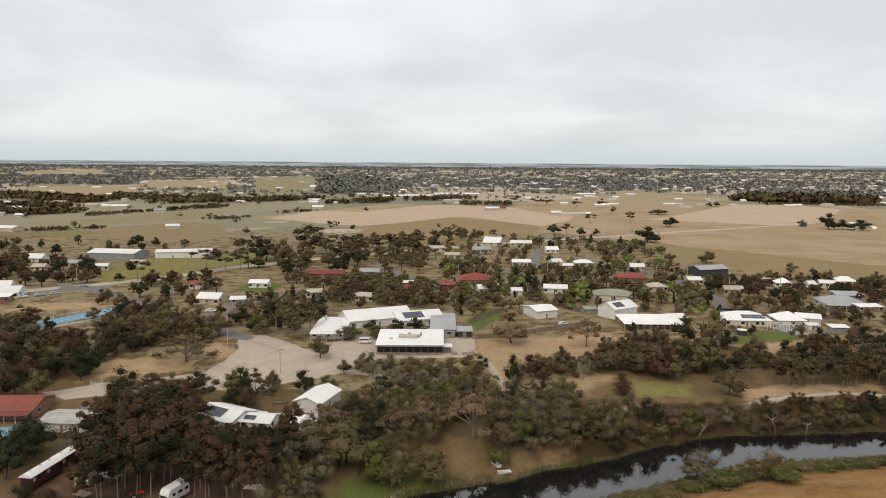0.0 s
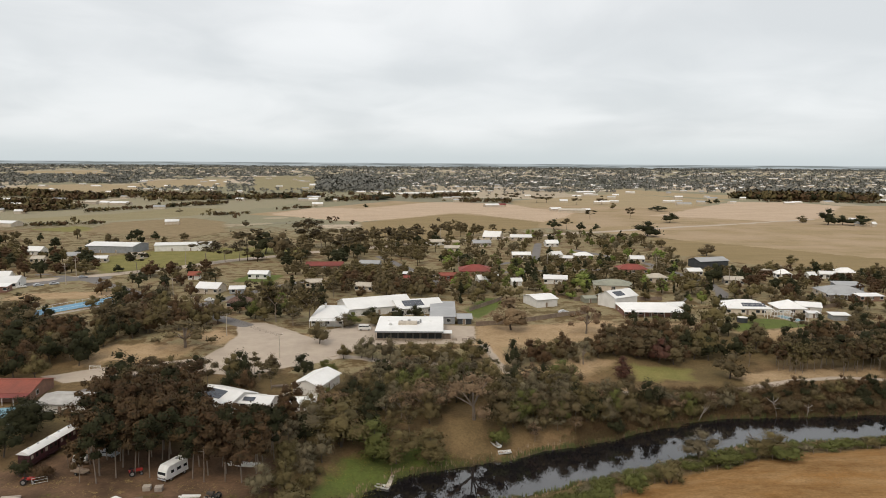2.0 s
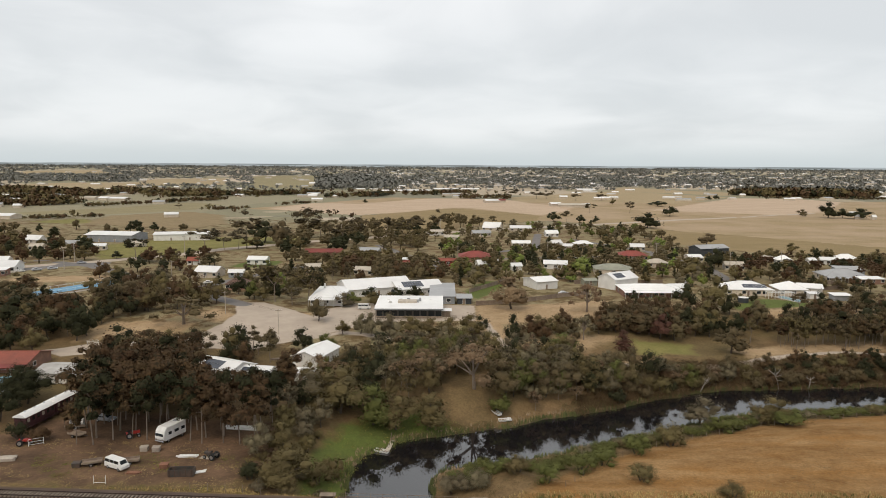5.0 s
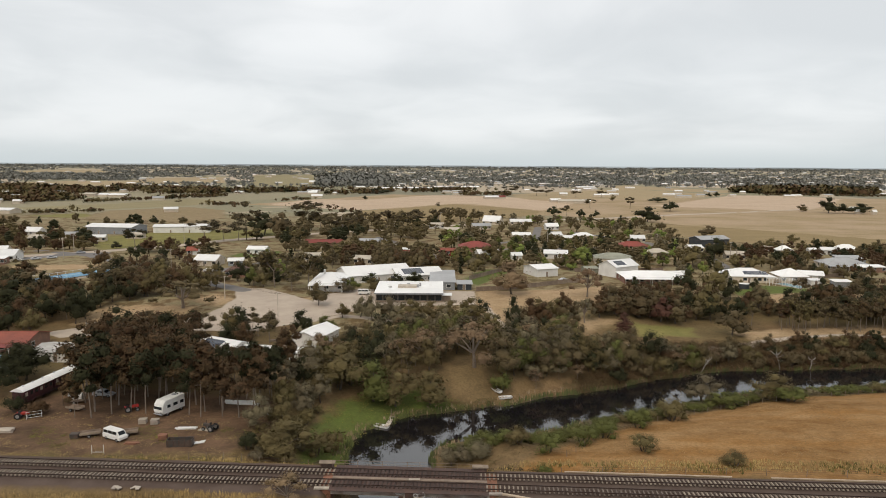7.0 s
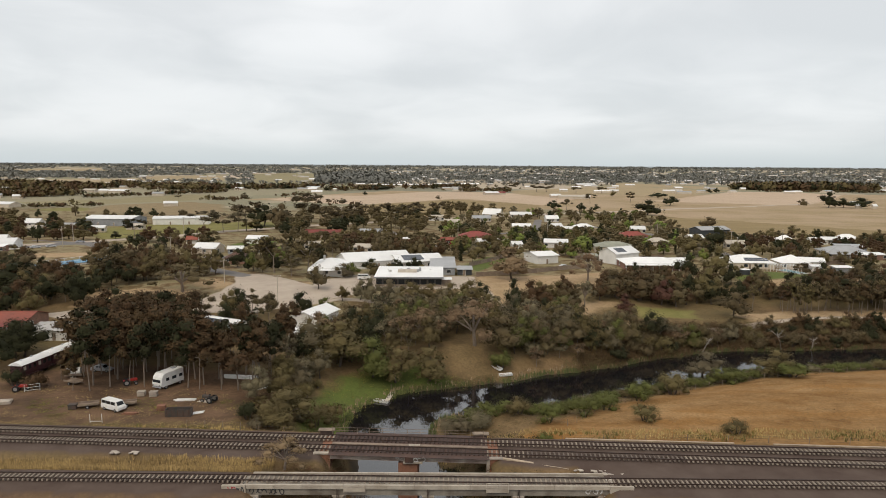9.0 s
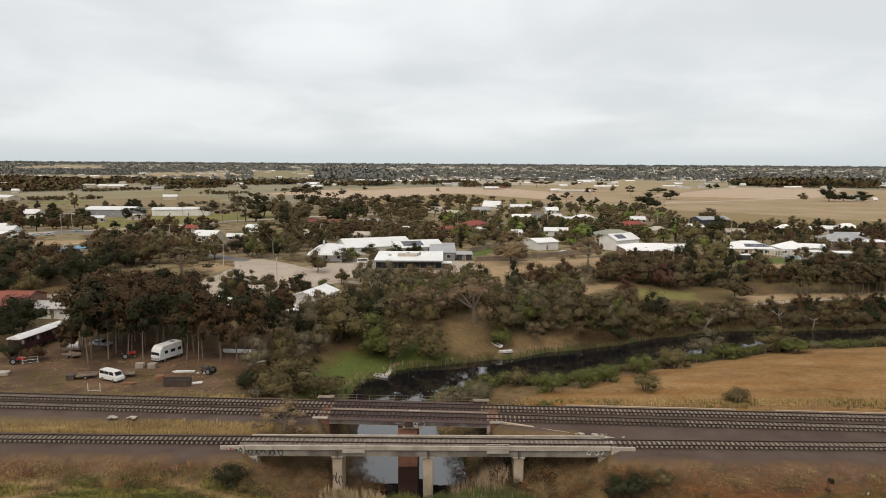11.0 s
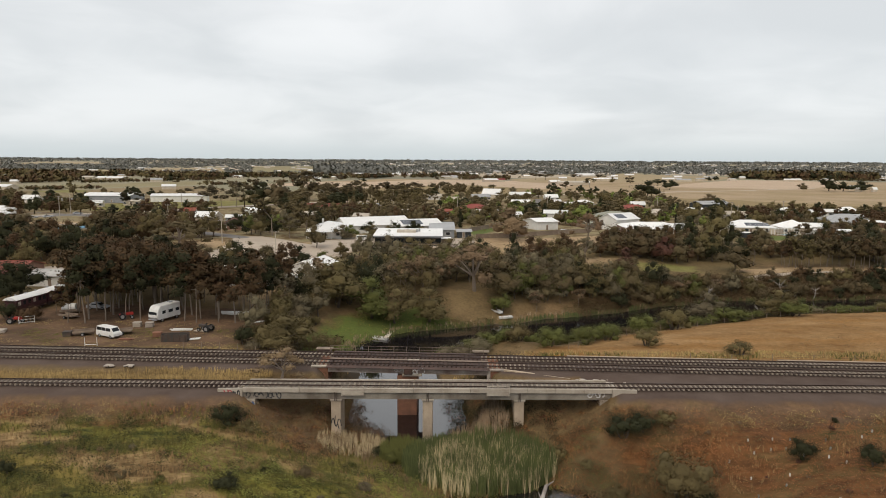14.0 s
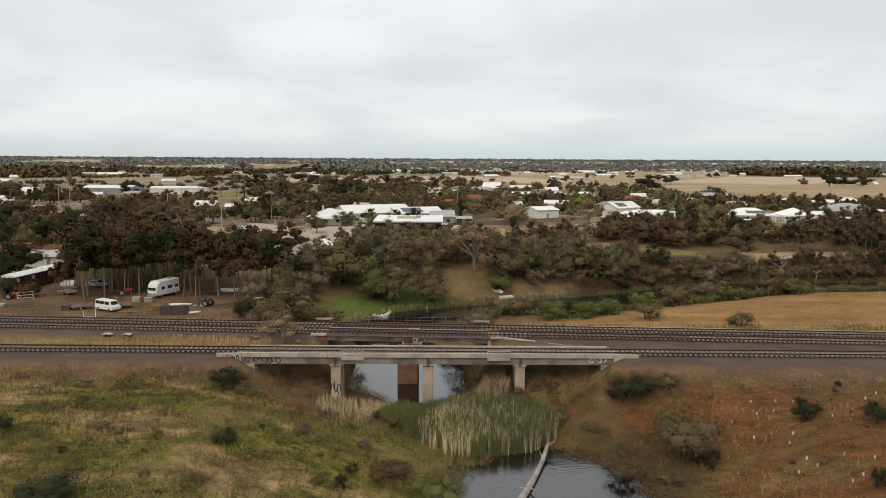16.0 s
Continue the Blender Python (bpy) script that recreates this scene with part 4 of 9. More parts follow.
# the flat-roofed clubhouse by the gravel lot
def make_clubhouse():
    x, y, z, w, d = -10.6, 239.0, ground_at(-10.6, 232), 23.6, 20.6
    KEEP_CLEAR.append((x, y, 13, 16))
    top = thing("clubhouse", Matrix.Translation((x, y, z)), "low clubhouse with white flat roof and dark glazed front", "building")
    part("wall", boxed(-w / 2 + 0.6, w / 2 - 0.6, -d / 2 + 1.6, d / 2 - 0.4, -0.5, 3.3), M["wall_dark"], top, "dark cladding")
    roof = part("roof", roof_mesh("skillion", w - 0.9, d - 0.9, 3.35, 0.55, thick=0.22), M["roof_white"], top)
    part("fascia", boxed(-w / 2, w / 2, -d / 2 - 0.06, -d / 2 + 0.02, 3.05, 3.52), M["wall_grey"], roof)
    n = 9
    for k in range(n):
        px = -w / 2 + 1.6 + k * (w - 3.2) / (n - 1)
        opening(top, "window", px, -d / 2 + 1.59, 0.35, 1.9, 2.1, "S", frame="dark_metal")
        part("post", boxed(px - 1.28, px - 1.16, -d / 2 + 0.1, -d / 2 + 0.22, -0.4, 3.2), M["dark_metal"], top)
    part("balustrade", boxed(-w / 2 + 0.3, w / 2 - 0.3, -d / 2 + 0.05, -d / 2 + 0.12, 0.45, 0.95), M["timber"], top)
    bm = bmesh.new()
    box(bm, -4.2, 2.4, -2.0, 1.2, 3.7, 4.6, 0.05)
    plant = part("plant_housing", bm, M["timber_pale"], roof, "weathered brown plant housing on the roof")
    for k, (px, py, s) in enumerate(((-3.2, 2.2, 0.5), (-0.6, 2.6, 0.7), (2.9, -0.6, 0.45), (3.6, 1.4, 0.4))):
        part("roof_fan", rod(bmesh.new(), (px, py, 3.5), (px, py, 4.5 + 0.2 * k), s, s * 0.8, 10), M["steel"], roof)
    bm = bmesh.new()
    bmesh.ops.create_uvsphere(bm, u_segments=12, v_segments=6, radius=0.8)
    for v in list(bm.verts):
        if v.co.z > -0.2:
            bm.verts.remove(v)
    bmesh.ops.transform(bm, matrix=Matrix.Translation((-6.6, -6.2, 4.6)) @ Matrix.Rotation(2.3, 4, "X"), verts=bm.verts)
    bmesh.ops.solidify(bm, geom=bm.faces[:], thickness=0.04)
    part("dish", bm, M["white_paint"], roof, "white satellite dish")
    for px in (-8.0, 7.2):
        part("skylight", boxed(px - 0.5, px + 0.5, 3.0, 4.4, 3.85, 4.1, 0.03), M["white_paint"], roof)


make_clubhouse()
# white heritage complex behind it
a = house(-42, 260, 12, 23, 0, "white weatherboard wing with verandah and pale iron roof", kind="hip", wall=3.0, rise=2.2, verandah="S", windows=3, chimney=True, clear=14, category="building", name="inn_wing", group="wings of the white inn")
a = house(-27, 277, 27, 17, 24, "white gabled wing under a long pale iron roof", kind="gable", wall=3.1, rise=2.6, windows=4, clear=14, category="building", name="inn_wing", group="wings of the white inn")
a = house(-10, 277, 19, 15, 20, "pale-roofed wing carrying rows of solar panels", kind="gable", wall=2.9, rise=2.0, windows=4, clear=12, category="building", name="inn_wing", group="wings of the white inn")
solar(a, -2.5, -3.6, 4.05, 8, 3, math.atan2(2.0, 7.5))
house(1.0, 265.5, 9.2, 25, 0, "long shed with plain mid-grey iron roof", "roof_grey", "wall_grey", kind="skillion", wall=2.9, rise=0.7, windows=2, clear=10, category="shed", name="shed")
house(9.3, 256, 5.2, 6.5, 0, "small lean-to with ribbed grey and white roof", "roof_grey", "wall_dark", kind="skillion", wall=2.2, rise=0.4, windows=0, clear=6, category="shed", name="shed")
house(2.2, 233, 3.0, 3.0, 0, "open timber shelter with pale flat roof", "roof_white", "timber", kind="skillion", wall=2.1, rise=0.2, windows=0, doors=0, clear=4, category="shelter", name="shelter")
# houses right of the lot
house(43.4, 291, 10, 12, 22, "plain white steel shed with low gable roof", wall=3.4, rise=1.1, windows=0, doors=1, clear=14, category="shed", name="shed")
a = house(77, 291, 13.5, 10, 32, "tall white shed with gable roof and solar panels", wall=4.6, rise=2.2, windows=0, doors=2, clear=14, category="shed", name="shed")
solar(a, -2.2, -2.6, 5.72, 5, 2, math.atan2(2.2, 5.0))
opening(a, "door", 6.755, -2.2, 0.02, 2.2, 3.0, "E", fill="wall_dark")
opening(a, "door", 6.755, 1.8, 0.02, 2.2, 3.0, "E", fill="wall_dark")
house(85.5, 275, 23.5, 13, -1, "long white-roofed house with deep front verandah", walls="wall_brick", kind="hip", wall=2.8, rise=1.5, verandah="S", windows=5, clear=16)
house(98.5, 281, 7, 8, 10, "small white-roofed side wing of a bungalow", walls="wall_brick", wall=2.5, rise=0.9, windows=2, clear=10)
house(66, 298, 5.5, 5.5, 10, "small green garden shed by trees", "roof_green", "roof_green", wall=2.2, rise=0.7, windows=0, clear=8, category="shed", name="shed")
house(84.5, 330, 18, 12, -8, "bungalow with faded green-grey hip roof", "roof_green", "wall_cream", kind="hip", rise=2.0, clear=10)
a = house(126.5, 279, 18.5, 13, -4, "cream brick house with white hip roof and solar panels", walls="wall_cream", kind="hip", wall=2.7, rise=2.4, windows=4, clear=18)
solar(a, 2.5, -3.9, 3.66, 9, 2, math.atan2(2.4, 6.5), h=1.4)
house(144.5, 278, 11, 10.5, -4, "cream brick wing with white pyramid roof", walls="wall_cream", kind="hip", wall=2.7, rise=2.5, windows=3, clear=18)
house(154.5, 281, 9, 8, -20, "white garage with low gable roof", wall=2.6, rise=1.2, windows=1, clear=12, category="shed", name="shed")
house(158, 264.5, 6.4, 4.5, -4, "open white carport with flat roof", "roof_white", "wall_grey", kind="skillion", wall=2.1, rise=0.3, windows=0, doors=0, clear=10, category="shed", name="shed")
house(149.5, 268, 4.2, 3.2, -4, "small white garden hut by a pool", "roof_white", "wall_white", kind="skillion", wall=2.0, rise=0.3, windows=0, clear=8, category="shed", name="shed")
house(188, 315, 19, 14, -6, "large house with grey hip roof", "roof_grey", "wall_cream", kind="hip", wall=2.7, rise=2.6, verandah="S", windows=5, clear=12)
house(195, 305, 11, 5, 4, "white verandah wing beside a grey-roofed house", "roof_white", "wall_brick", kind="skillion", wall=2.4, rise=0.5, windows=3, clear=12)
house(200, 330, 12, 8, -6, "grey iron shed behind a large house", "roof_grey", "wall_grey", kind="skillion", wall=2.8, rise=0.8, windows=0, clear=6, category="shed", name="shed")

# the town
def town_house(x, y, w, d, turn, roof, walls, kind, rise, label):
    house(x, y, w * 0.82, d * 0.82, turn, label, roof, walls, kind, 2.7 if w > 8 else 2.4, rise, windows=3 if w > 8 else 1, clear=9, group="town houses")


town_house(19.5, 372, 22, 17, 0, "roof_red", "wall_brick", "hip", 2.6, "wide bungalow with red tiled hip roof")
town_house(108, 381, 20, 13, -3, "roof_red", "wall_brick", "hip", 2.2, "brick bungalow with red tiled hip roof")
town_house(-66, 386, 25, 10, 3, "roof_red", "wall_brick", "gable", 1.5, "long brick building with dull red roof")
town_house(24, 343, 13, 9, 12, "roof_white", "wall_white", "gable", 1.6, "white weatherboard house with gabled roof")
town_house(59, 345, 14, 9, -10, "roof_white", "wall_white", "gable", 1.4, "white house with pale low roof")
town_house(38, 338, 6, 6, 8, "roof_white", "wall_white", "gable", 1.2, "small white outbuilding among trees")
town_house(52, 436, 14, 8, 0, "roof_white", "wall_cream", "gable", 1.4, "cream house with white roof")
town_house(42, 545, 17, 11, -24, "roof_white", "wall_cream", "gable", 4.0, "old hall with steep white gable roof")
town_house(64, 543, 20, 9, 0, "roof_white", "wall_cream", "gable", 1.8, "cream hall wing with white roof")
town_house(82, 502, 11, 8, 8, "roof_white", "wall_white", "gable", 2.0, "white cottage with gabled roof")
town_house(92, 436, 14, 9, 3, "roof_white", "wall_cream", "hip", 1.6, "cream house with white hip roof")
town_house(122, 420, 10, 8, -5, "roof_white", "wall_cream", "gable", 1.6, "small cream house with pale roof")
town_house(75, 440, 8, 7, 20, "roof_white", "wall_white", "gable", 1.8, "white cottage with steep gable")
town_house(80, 424, 7, 6, -12, "roof_white", "wall_cream", "gable", 1.2, "low pale cottage among trees")
town_house(8, 470, 12, 8, -6, "roof_tan", "wall_cream", "gable", 1.3, "cream house with tan roof")
town_house(30, 500, 16, 9, 10, "roof_grey", "wall_cream", "gable", 1.8, "house with weathered grey roof")
town_house(-3, 505, 13, 8, 4, "roof_tan", "wall_white", "gable", 1.4, "pale cottage with tan roof")
town_house(140, 373, 9, 8, 5, "roof_white", "wall_cream", "gable", 1.3, "cream cottage with white roof")
town_house(186, 366, 9, 7, -8, "roof_white", "wall_white", "hip", 2.0, "white cottage with pyramid roof")
town_house(183, 378, 9, 5, 0, "roof_tan", "wall_brick", "skillion", 0.5, "low brick outbuilding with flat roof")
town_house(199, 362, 5, 6, 10, "roof_white", "wall_white", "gable", 1.4, "small white cottage with iron roof")
town_house(209, 364, 9, 6, -15, "roof_white", "wall_white", "gable", 1.2, "white shed beside a paddock")
town_house(223, 372, 13, 8, -2, "roof_white", "wall_cream", "hip", 2.0, "cream house with bright white roof")
town_house(-41, 395, 14, 8, -8, "roof_grey", "wall_grey", "gable", 1.4, "grey house with iron roof")
town_house(-95, 354, 12, 8, -4, "roof_white", "wall_white", "gable", 1.3, "white garage with low gable roof")
town_house(-17, 358, 6.5, 6, 0, "roof_white", "wall_red", "skillion", 0.4, "red steel shed with pale roof")
town_house(-17, 345, 6.5, 6, 0, "roof_red", "wall_red", "gable", 0.9, "red steel shed with red roof")
town_house(-107, 314, 13, 11, -10, "roof_white", "wall_cream", "gable", 2.0, "white-roofed house behind trees")
town_house(-94, 312, 8, 6, 8, "roof_white", "wall_grey", "gable", 1.0, "low pale outbuilding beside a house")
town_house(-84.5, 283, 11, 9, 4, "roof_brown", "wall_brick", "hip", 2.0, "brick house with brown tiled roof")
town_house(-127.5, 350, 6.5, 6, 6, "roof_red", "wall_white", "gable", 1.5, "small white hut with red roof")
town_house(-209, 325, 15, 17, 14, "roof_white", "wall_white", "gable", 2.2, "large white-roofed building by the main street")
town_house(-222, 340, 13, 9, 10, "roof_white", "wall_white", "gable", 2.2, "white building with stepped roofs")
town_house(-205, 312, 12, 7, 10, "roof_white", "wall_brick", "skillion", 0.6, "brick shop with white awning roof")
town_house(-228, 420, 14, 9, 5, "roof_grey", "wall_cream", "gable", 1.6, "cream house with grey roof")
town_house(-262, 440, 13, 9, -10, "roof_white", "wall_white", "gable", 2.4, "white farmhouse with gabled roof")
town_house(-205, 408, 10, 8, 12, "roof_white", "wall_cream", "gable", 1.2, "low cream building with white roof")
town_house(-240, 405, 9, 7, 0, "roof_tan", "wall_cream", "gable", 1.4, "cream cottage with tan roof")
town_house(-190, 425, 12, 7, -6, "roof_tan", "wall_cream", "gable", 1.0, "low tan-roofed building beside a field")
town_house(4, 352, 11, 7, 4, "roof_red", "wall_red", "gable", 1.0, "low red steel shed by a street")
town_house(-62, 330, 9, 7, 15, "roof_tan", "wall_cream", "gable", 1.2, "cream cottage half hidden by trees")
town_house(-36, 322, 10, 7, -12, "roof_tan", "wall_cream", "gable", 1.3, "tan-roofed cottage among gum trees")
town_house(112, 350, 12, 8, 6, "roof_tan", "wall_cream", "hip", 1.6, "cream bungalow with tan roof")
town_house(150, 345, 11, 8, -8, "roof_tan", "wall_cream", "gable", 1.4, "tan-roofed house beside a street")
house(160, 403, 20, 11, 18, "large dark steel shed with grey roof", "roof_grey", "wall_dark", "gable", 4.2, 1.6, windows=0, doors=1, clear=14, category="shed", name="shed")
house(-219, 460, 33, 20, -6, "big grey steel hall with pale roof", "roof_white", "wall_grey", "gable", 4.6, 1.6, windows=0, doors=2, clear=30, category="hall", name="hall", group="halls by the sports field")
house(-177, 468, 36, 13, 12, "long white steel hall beside a green field", "roof_white", "wall_white", "gable", 4.2, 1.2, windows=0, doors=2, clear=30, category="hall", name="hall", group="halls by the sports field")

# near the creek's left side
house(-118.5, 180, 20, 12, 2, "low house with deep red iron roof", "roof_red", "wall_brick", "gable", 2.6, 1.6, verandah="S", windows=4, clear=8)
house(-94.8, 170, 13, 9, -4, "wide weathered pale steel shed among trees", "roof_worn", "wall_white", "gable", 2.6, 0.9, windows=0, clear=7, category="shed", name="shed")
house(-107, 160, 6, 5, 10, "small shed with faded turquoise roof", "pool_tile", "wall_grey", "skillion", 2.2, 0.4, windows=0, clear=6, category="shed", name="shed")
a = house(-56.3, 174, 12, 10, -28, "house with white iron roof and solar panels", walls="wall_white", kind="gable", wall=2.6, rise=1.7, windows=3, clear=9)
solar(a, -1.4, -2.6, 3.55, 6, 2, math.atan2(1.7, 5.0))
a = house(-47.0, 171.5, 8, 6.5, -10, "white-roofed extension with a few solar panels", walls="wall_white", kind="gable", wall=2.4, rise=1.0, windows=2, clear=9)
solar(a, -1.8, -1.9, 2.98, 3, 1, math.atan2(1.0, 3.5))
house(-34.7, 187, 12.5, 8, 72, "white steel shed with bright gable roof", wall=3.0, rise=1.4, windows=0, clear=6, category="shed", name="shed")
house(-35.5, 171.5, 6, 4, 5, "low lean-to with pale sheet roof", kind="skillion", wall=1.9, rise=0.4, windows=0, clear=5, category="shed", name="shed")


# far farms and houses on the plain
def far_houses():
    rng = random.Random(41)
    made = []
    spots = [(71, 957, "roof_white", 20), (84, 962, "roof_red", 14), (148, 880, "roof_white", 14), (166, 862, "roof_tan", 34), (185, 868, "roof_white", 10), (-87, 1290, "roof_white", 46), (-40, 1310, "roof_white", 60), (11, 1395, "roof_white", 50), (60, 1400, "roof_white", 36), (151, 1850, "roof_grey", 70), (290, 2110, "roof_white", 120), (893, 1390, "roof_white", 26), (905, 1400, "roof_white", 18), (445, 735, "roof_white", 6), (424, 690, "roof_white", 6), (436, 684, "roof_white", 5), (660, 1380, "roof_grey", 60), (-627, 1010, "roof_white", 40), (-600, 1000, "roof_tan", 20), (-495, 971, "roof_tan", 18), (-446, 952, "roof_white", 26), (-470, 960, "roof_white", 16), (-406, 635, "roof_white", 26), (-440, 1180, "roof_white", 16), (-405, 1190, "roof_white", 22), (-340, 1150, "roof_white", 26), (-262, 1190, "roof_white", 30), (300, 1420, "roof_white", 40), (350, 1500, "roof_tan", 60), (-520, 800, "roof_grey", 14), (-200, 1075, "roof_white", 14)]
    for _ in range(60):
        y = 620 + 2600 * rng.random() ** 1.5
        x = (rng.random() - 0.5) * 1.5 * y
        if float(np.max([in_shape(np.array(x), np.array(y), s) for s in PADDOCKS])) > -15:
            continue
        spots.append((x, y, rng.choice(("roof_white", "roof_white", "roof_tan", "roof_grey")), rng.uniform(9, 16)))
    for x, y, roof, w in spots:
        d = min(w * 0.6, 14)
        top = thing("farmhouse", Matrix.Translation((x, y, ground_at(x, y))) @ Matrix.Rotation(rng.uniform(-0.4, 0.4), 4, "Z"), {"roof_white": "distant pale-roofed house on the plain", "roof_tan": "distant tan-roofed house on the plain", "roof_grey": "distant grey-roofed house on the plain", "roof_red": "distant red-roofed house on the plain"}[roof], "house", "distant houses")
        part("wall", wall_mesh("gable", w, d, 3, 1.8), M["wall_cream"], top)
        part("roof", roof_mesh("gable", w, d, 3, 1.8), M[roof], top)


far_houses()


# past those, house after house too far off to count
def distant_houses():
    g = random.Random(88)
    verts, faces = [], []
    roofs = []
    for k in range(900):
        y = 1000 + 3000 * g.random() ** 1.25
        x = g.uniform(-0.7, 0.7) * y
        if k % 3:
            y = g.uniform(1650, 3800)
            x = g.uniform(-0.12, 0.68) * y
        w, d, turn = g.uniform(9, 24), g.uniform(8, 13), g.uniform(-0.5, 0.5)
        if float(np.max([in_shape(np.array(x), np.array(y), s) for s in PADDOCKS])) > -15:
            continue
        z, c, s = ground_at(x, y), math.cos(turn), math.sin(turn)
        n = len(verts)
        for px, py, pz in ((-w, -d, -0.5), (w, -d, -0.5), (w, d, -0.5), (-w, d, -0.5), (-w, -d, 5.4), (w, -d, 5.4), (w, d, 5.4), (-w, d, 5.4), (-w, 0, 8.6), (w, 0, 8.6)):
            verts.append((x + (c * px - s * py) / 2, y + (s * px + c * py) / 2, z + pz / 2))
        faces += [tuple(n + i for i in f) for f in ((0, 1, 5, 4), (1, 2, 6, 9, 5), (2, 3, 7, 6), (3, 0, 4, 8, 7), (4, 5, 9, 8), (6, 7, 8, 9))]
        roofs += [0, 0, 0, 0] + [g.choice((1, 1, 1, 2, 2, 3))] * 2
    me = mesh_of("distant_houses", verts, faces, M["wall_cream"])
    for name in ("roof_white", "roof_worn", "roof_grey"):
        me.materials.append(M[name])
    me.polygons.foreach_set("material_index", roofs)
    tagged(new("distant_houses", me), "scattered pale houses far out on the plain", "houses", kind="stuff")


distant_houses()

# ---- trees ----
TREES = {}


def blobs_of(kind, rng):
    """A crown one metre high: its large lobes and the clumps of leaves round them, each a centre and half sizes."""
    lobes = []
    if kind == "gum":
        count, tufts, flat = rng.randint(8, 10), 5, 0.72
        for k in range(count):
            a, z = k * 2.4 + rng.uniform(-0.5, 0.5), rng.uniform(0.46, 0.86)
            r = 0.30 * math.sqrt(rng.uniform(0.1, 1.0)) * (1.12 - 0.55 * abs(z - 0.66) / 0.2 * 0.5)
            lobes.append((r * math.cos(a), r * math.sin(a), z, rng.uniform(0.085, 0.145)))
        lobes.append((rng.uniform(-0.06, 0.06), rng.uniform(-0.06, 0.06), 0.87, 0.11))
    elif kind == "pole":
        count, tufts, flat = rng.randint(7, 9), 4, 1.0
        for k in range(count):
            a, r = k * 2.4 + rng.uniform(-0.6, 0.6), 0.17 * math.sqrt(rng.uniform(0.05, 1.0))
            lobes.append((r * math.cos(a), r * math.sin(a), 0.42 + 0.50 * (k + rng.random()) / count, rng.uniform(0.052, 0.092)))
    elif kind == "round":
        count, tufts, flat = rng.randint(6, 8), 6, 1.0
        for k in range(count):
            a, z = k * 2.4 + rng.uniform(-0.5, 0.5), rng.uniform(0.26, 0.70)
            r = 0.29 * math.sqrt(max(0.1, 1 - ((z - 0.44) / 0.5) ** 2)) * rng.uniform(0.65, 1.1)
            lobes.append((r * math.cos(a), r * math.sin(a), z, rng.uniform(0.13, 0.20)))
        lobes.append((rng.uniform(-0.08, 0.08), rng.uniform(-0.08, 0.08), 0.79, 0.165))
        lobes.append((0, 0, 0.46, 0.27))
    elif kind == "bush":
        count, tufts, flat = rng.randint(8, 10), 6, 0.95
        for k in range(count):
            a, z = k * 2.4 + rng.uniform(-0.5, 0.5), rng.uniform(0.16, 0.66)
            r = 0.34 * math.sqrt(max(0.08, 1 - ((z - 0.25) / 0.62) ** 2)) * rng.uniform(0.6, 1.05)
            lobes.append((r * math.cos(a), r * math.sin(a), z, rng.uniform(0.17, 0.24)))
        lobes.append((0, 0, 0.42, 0.36))
    elif kind == "pine":
        tufts, flat = 5, 0.62
        for k in range(8):
            a, f = rng.uniform(0, 6.28), 1 - k / 9.5
            lobes.append((0.08 * math.cos(a) * f, 0.08 * math.sin(a) * f, 0.17 + 0.1 * k, 0.23 * (1 - 0.083 * k)))
    elif kind == "spread":
        count, tufts, flat = rng.randint(12, 14), 5, 0.72
        for k in range(count):
            a, r = k * 2.4 + rng.uniform(-0.4, 0.4), 0.54 * math.sqrt((k + 0.4) / count)
            z = 0.82 - 0.50 * r * r / 0.27 + rng.uniform(-0.10, 0.05)
            lobes.append((r * math.cos(a), r * math.sin(a), max(z, 0.3), rng.uniform(0.11, 0.17)))
    else:
        count, tufts, flat = rng.randint(5, 7), 5, 0.9
        for k in range(count):
            a, r = k * 2.4 + rng.uniform(-0.5, 0.5), 0.32 * math.sqrt(rng.uniform(0.1, 1.0))
            lobes.append((r * math.cos(a), r * math.sin(a), rng.uniform(0.26, 0.62) * (1 - 0.5 * r), rng.uniform(0.17, 0.26)))
    clumps = []
    for x, y, z, s in lobes:
        for k in range(tufts):
            a, up = rng.uniform(0, 6.28), rng.uniform(-0.45, 1.0)
            out, f = math.sqrt(max(0.0, 1 - up * up)), s * rng.uniform(0.62, 0.95)
            t = s * rng.uniform(0.30, 0.52)
            clumps.append((x + f * out * math.cos(a), y + f * out * math.sin(a), z + f * up * flat, t, t, t * max(flat, 0.8)))
    return [(x, y, z, s, s, s * flat) for x, y, z, s in lobes], clumps


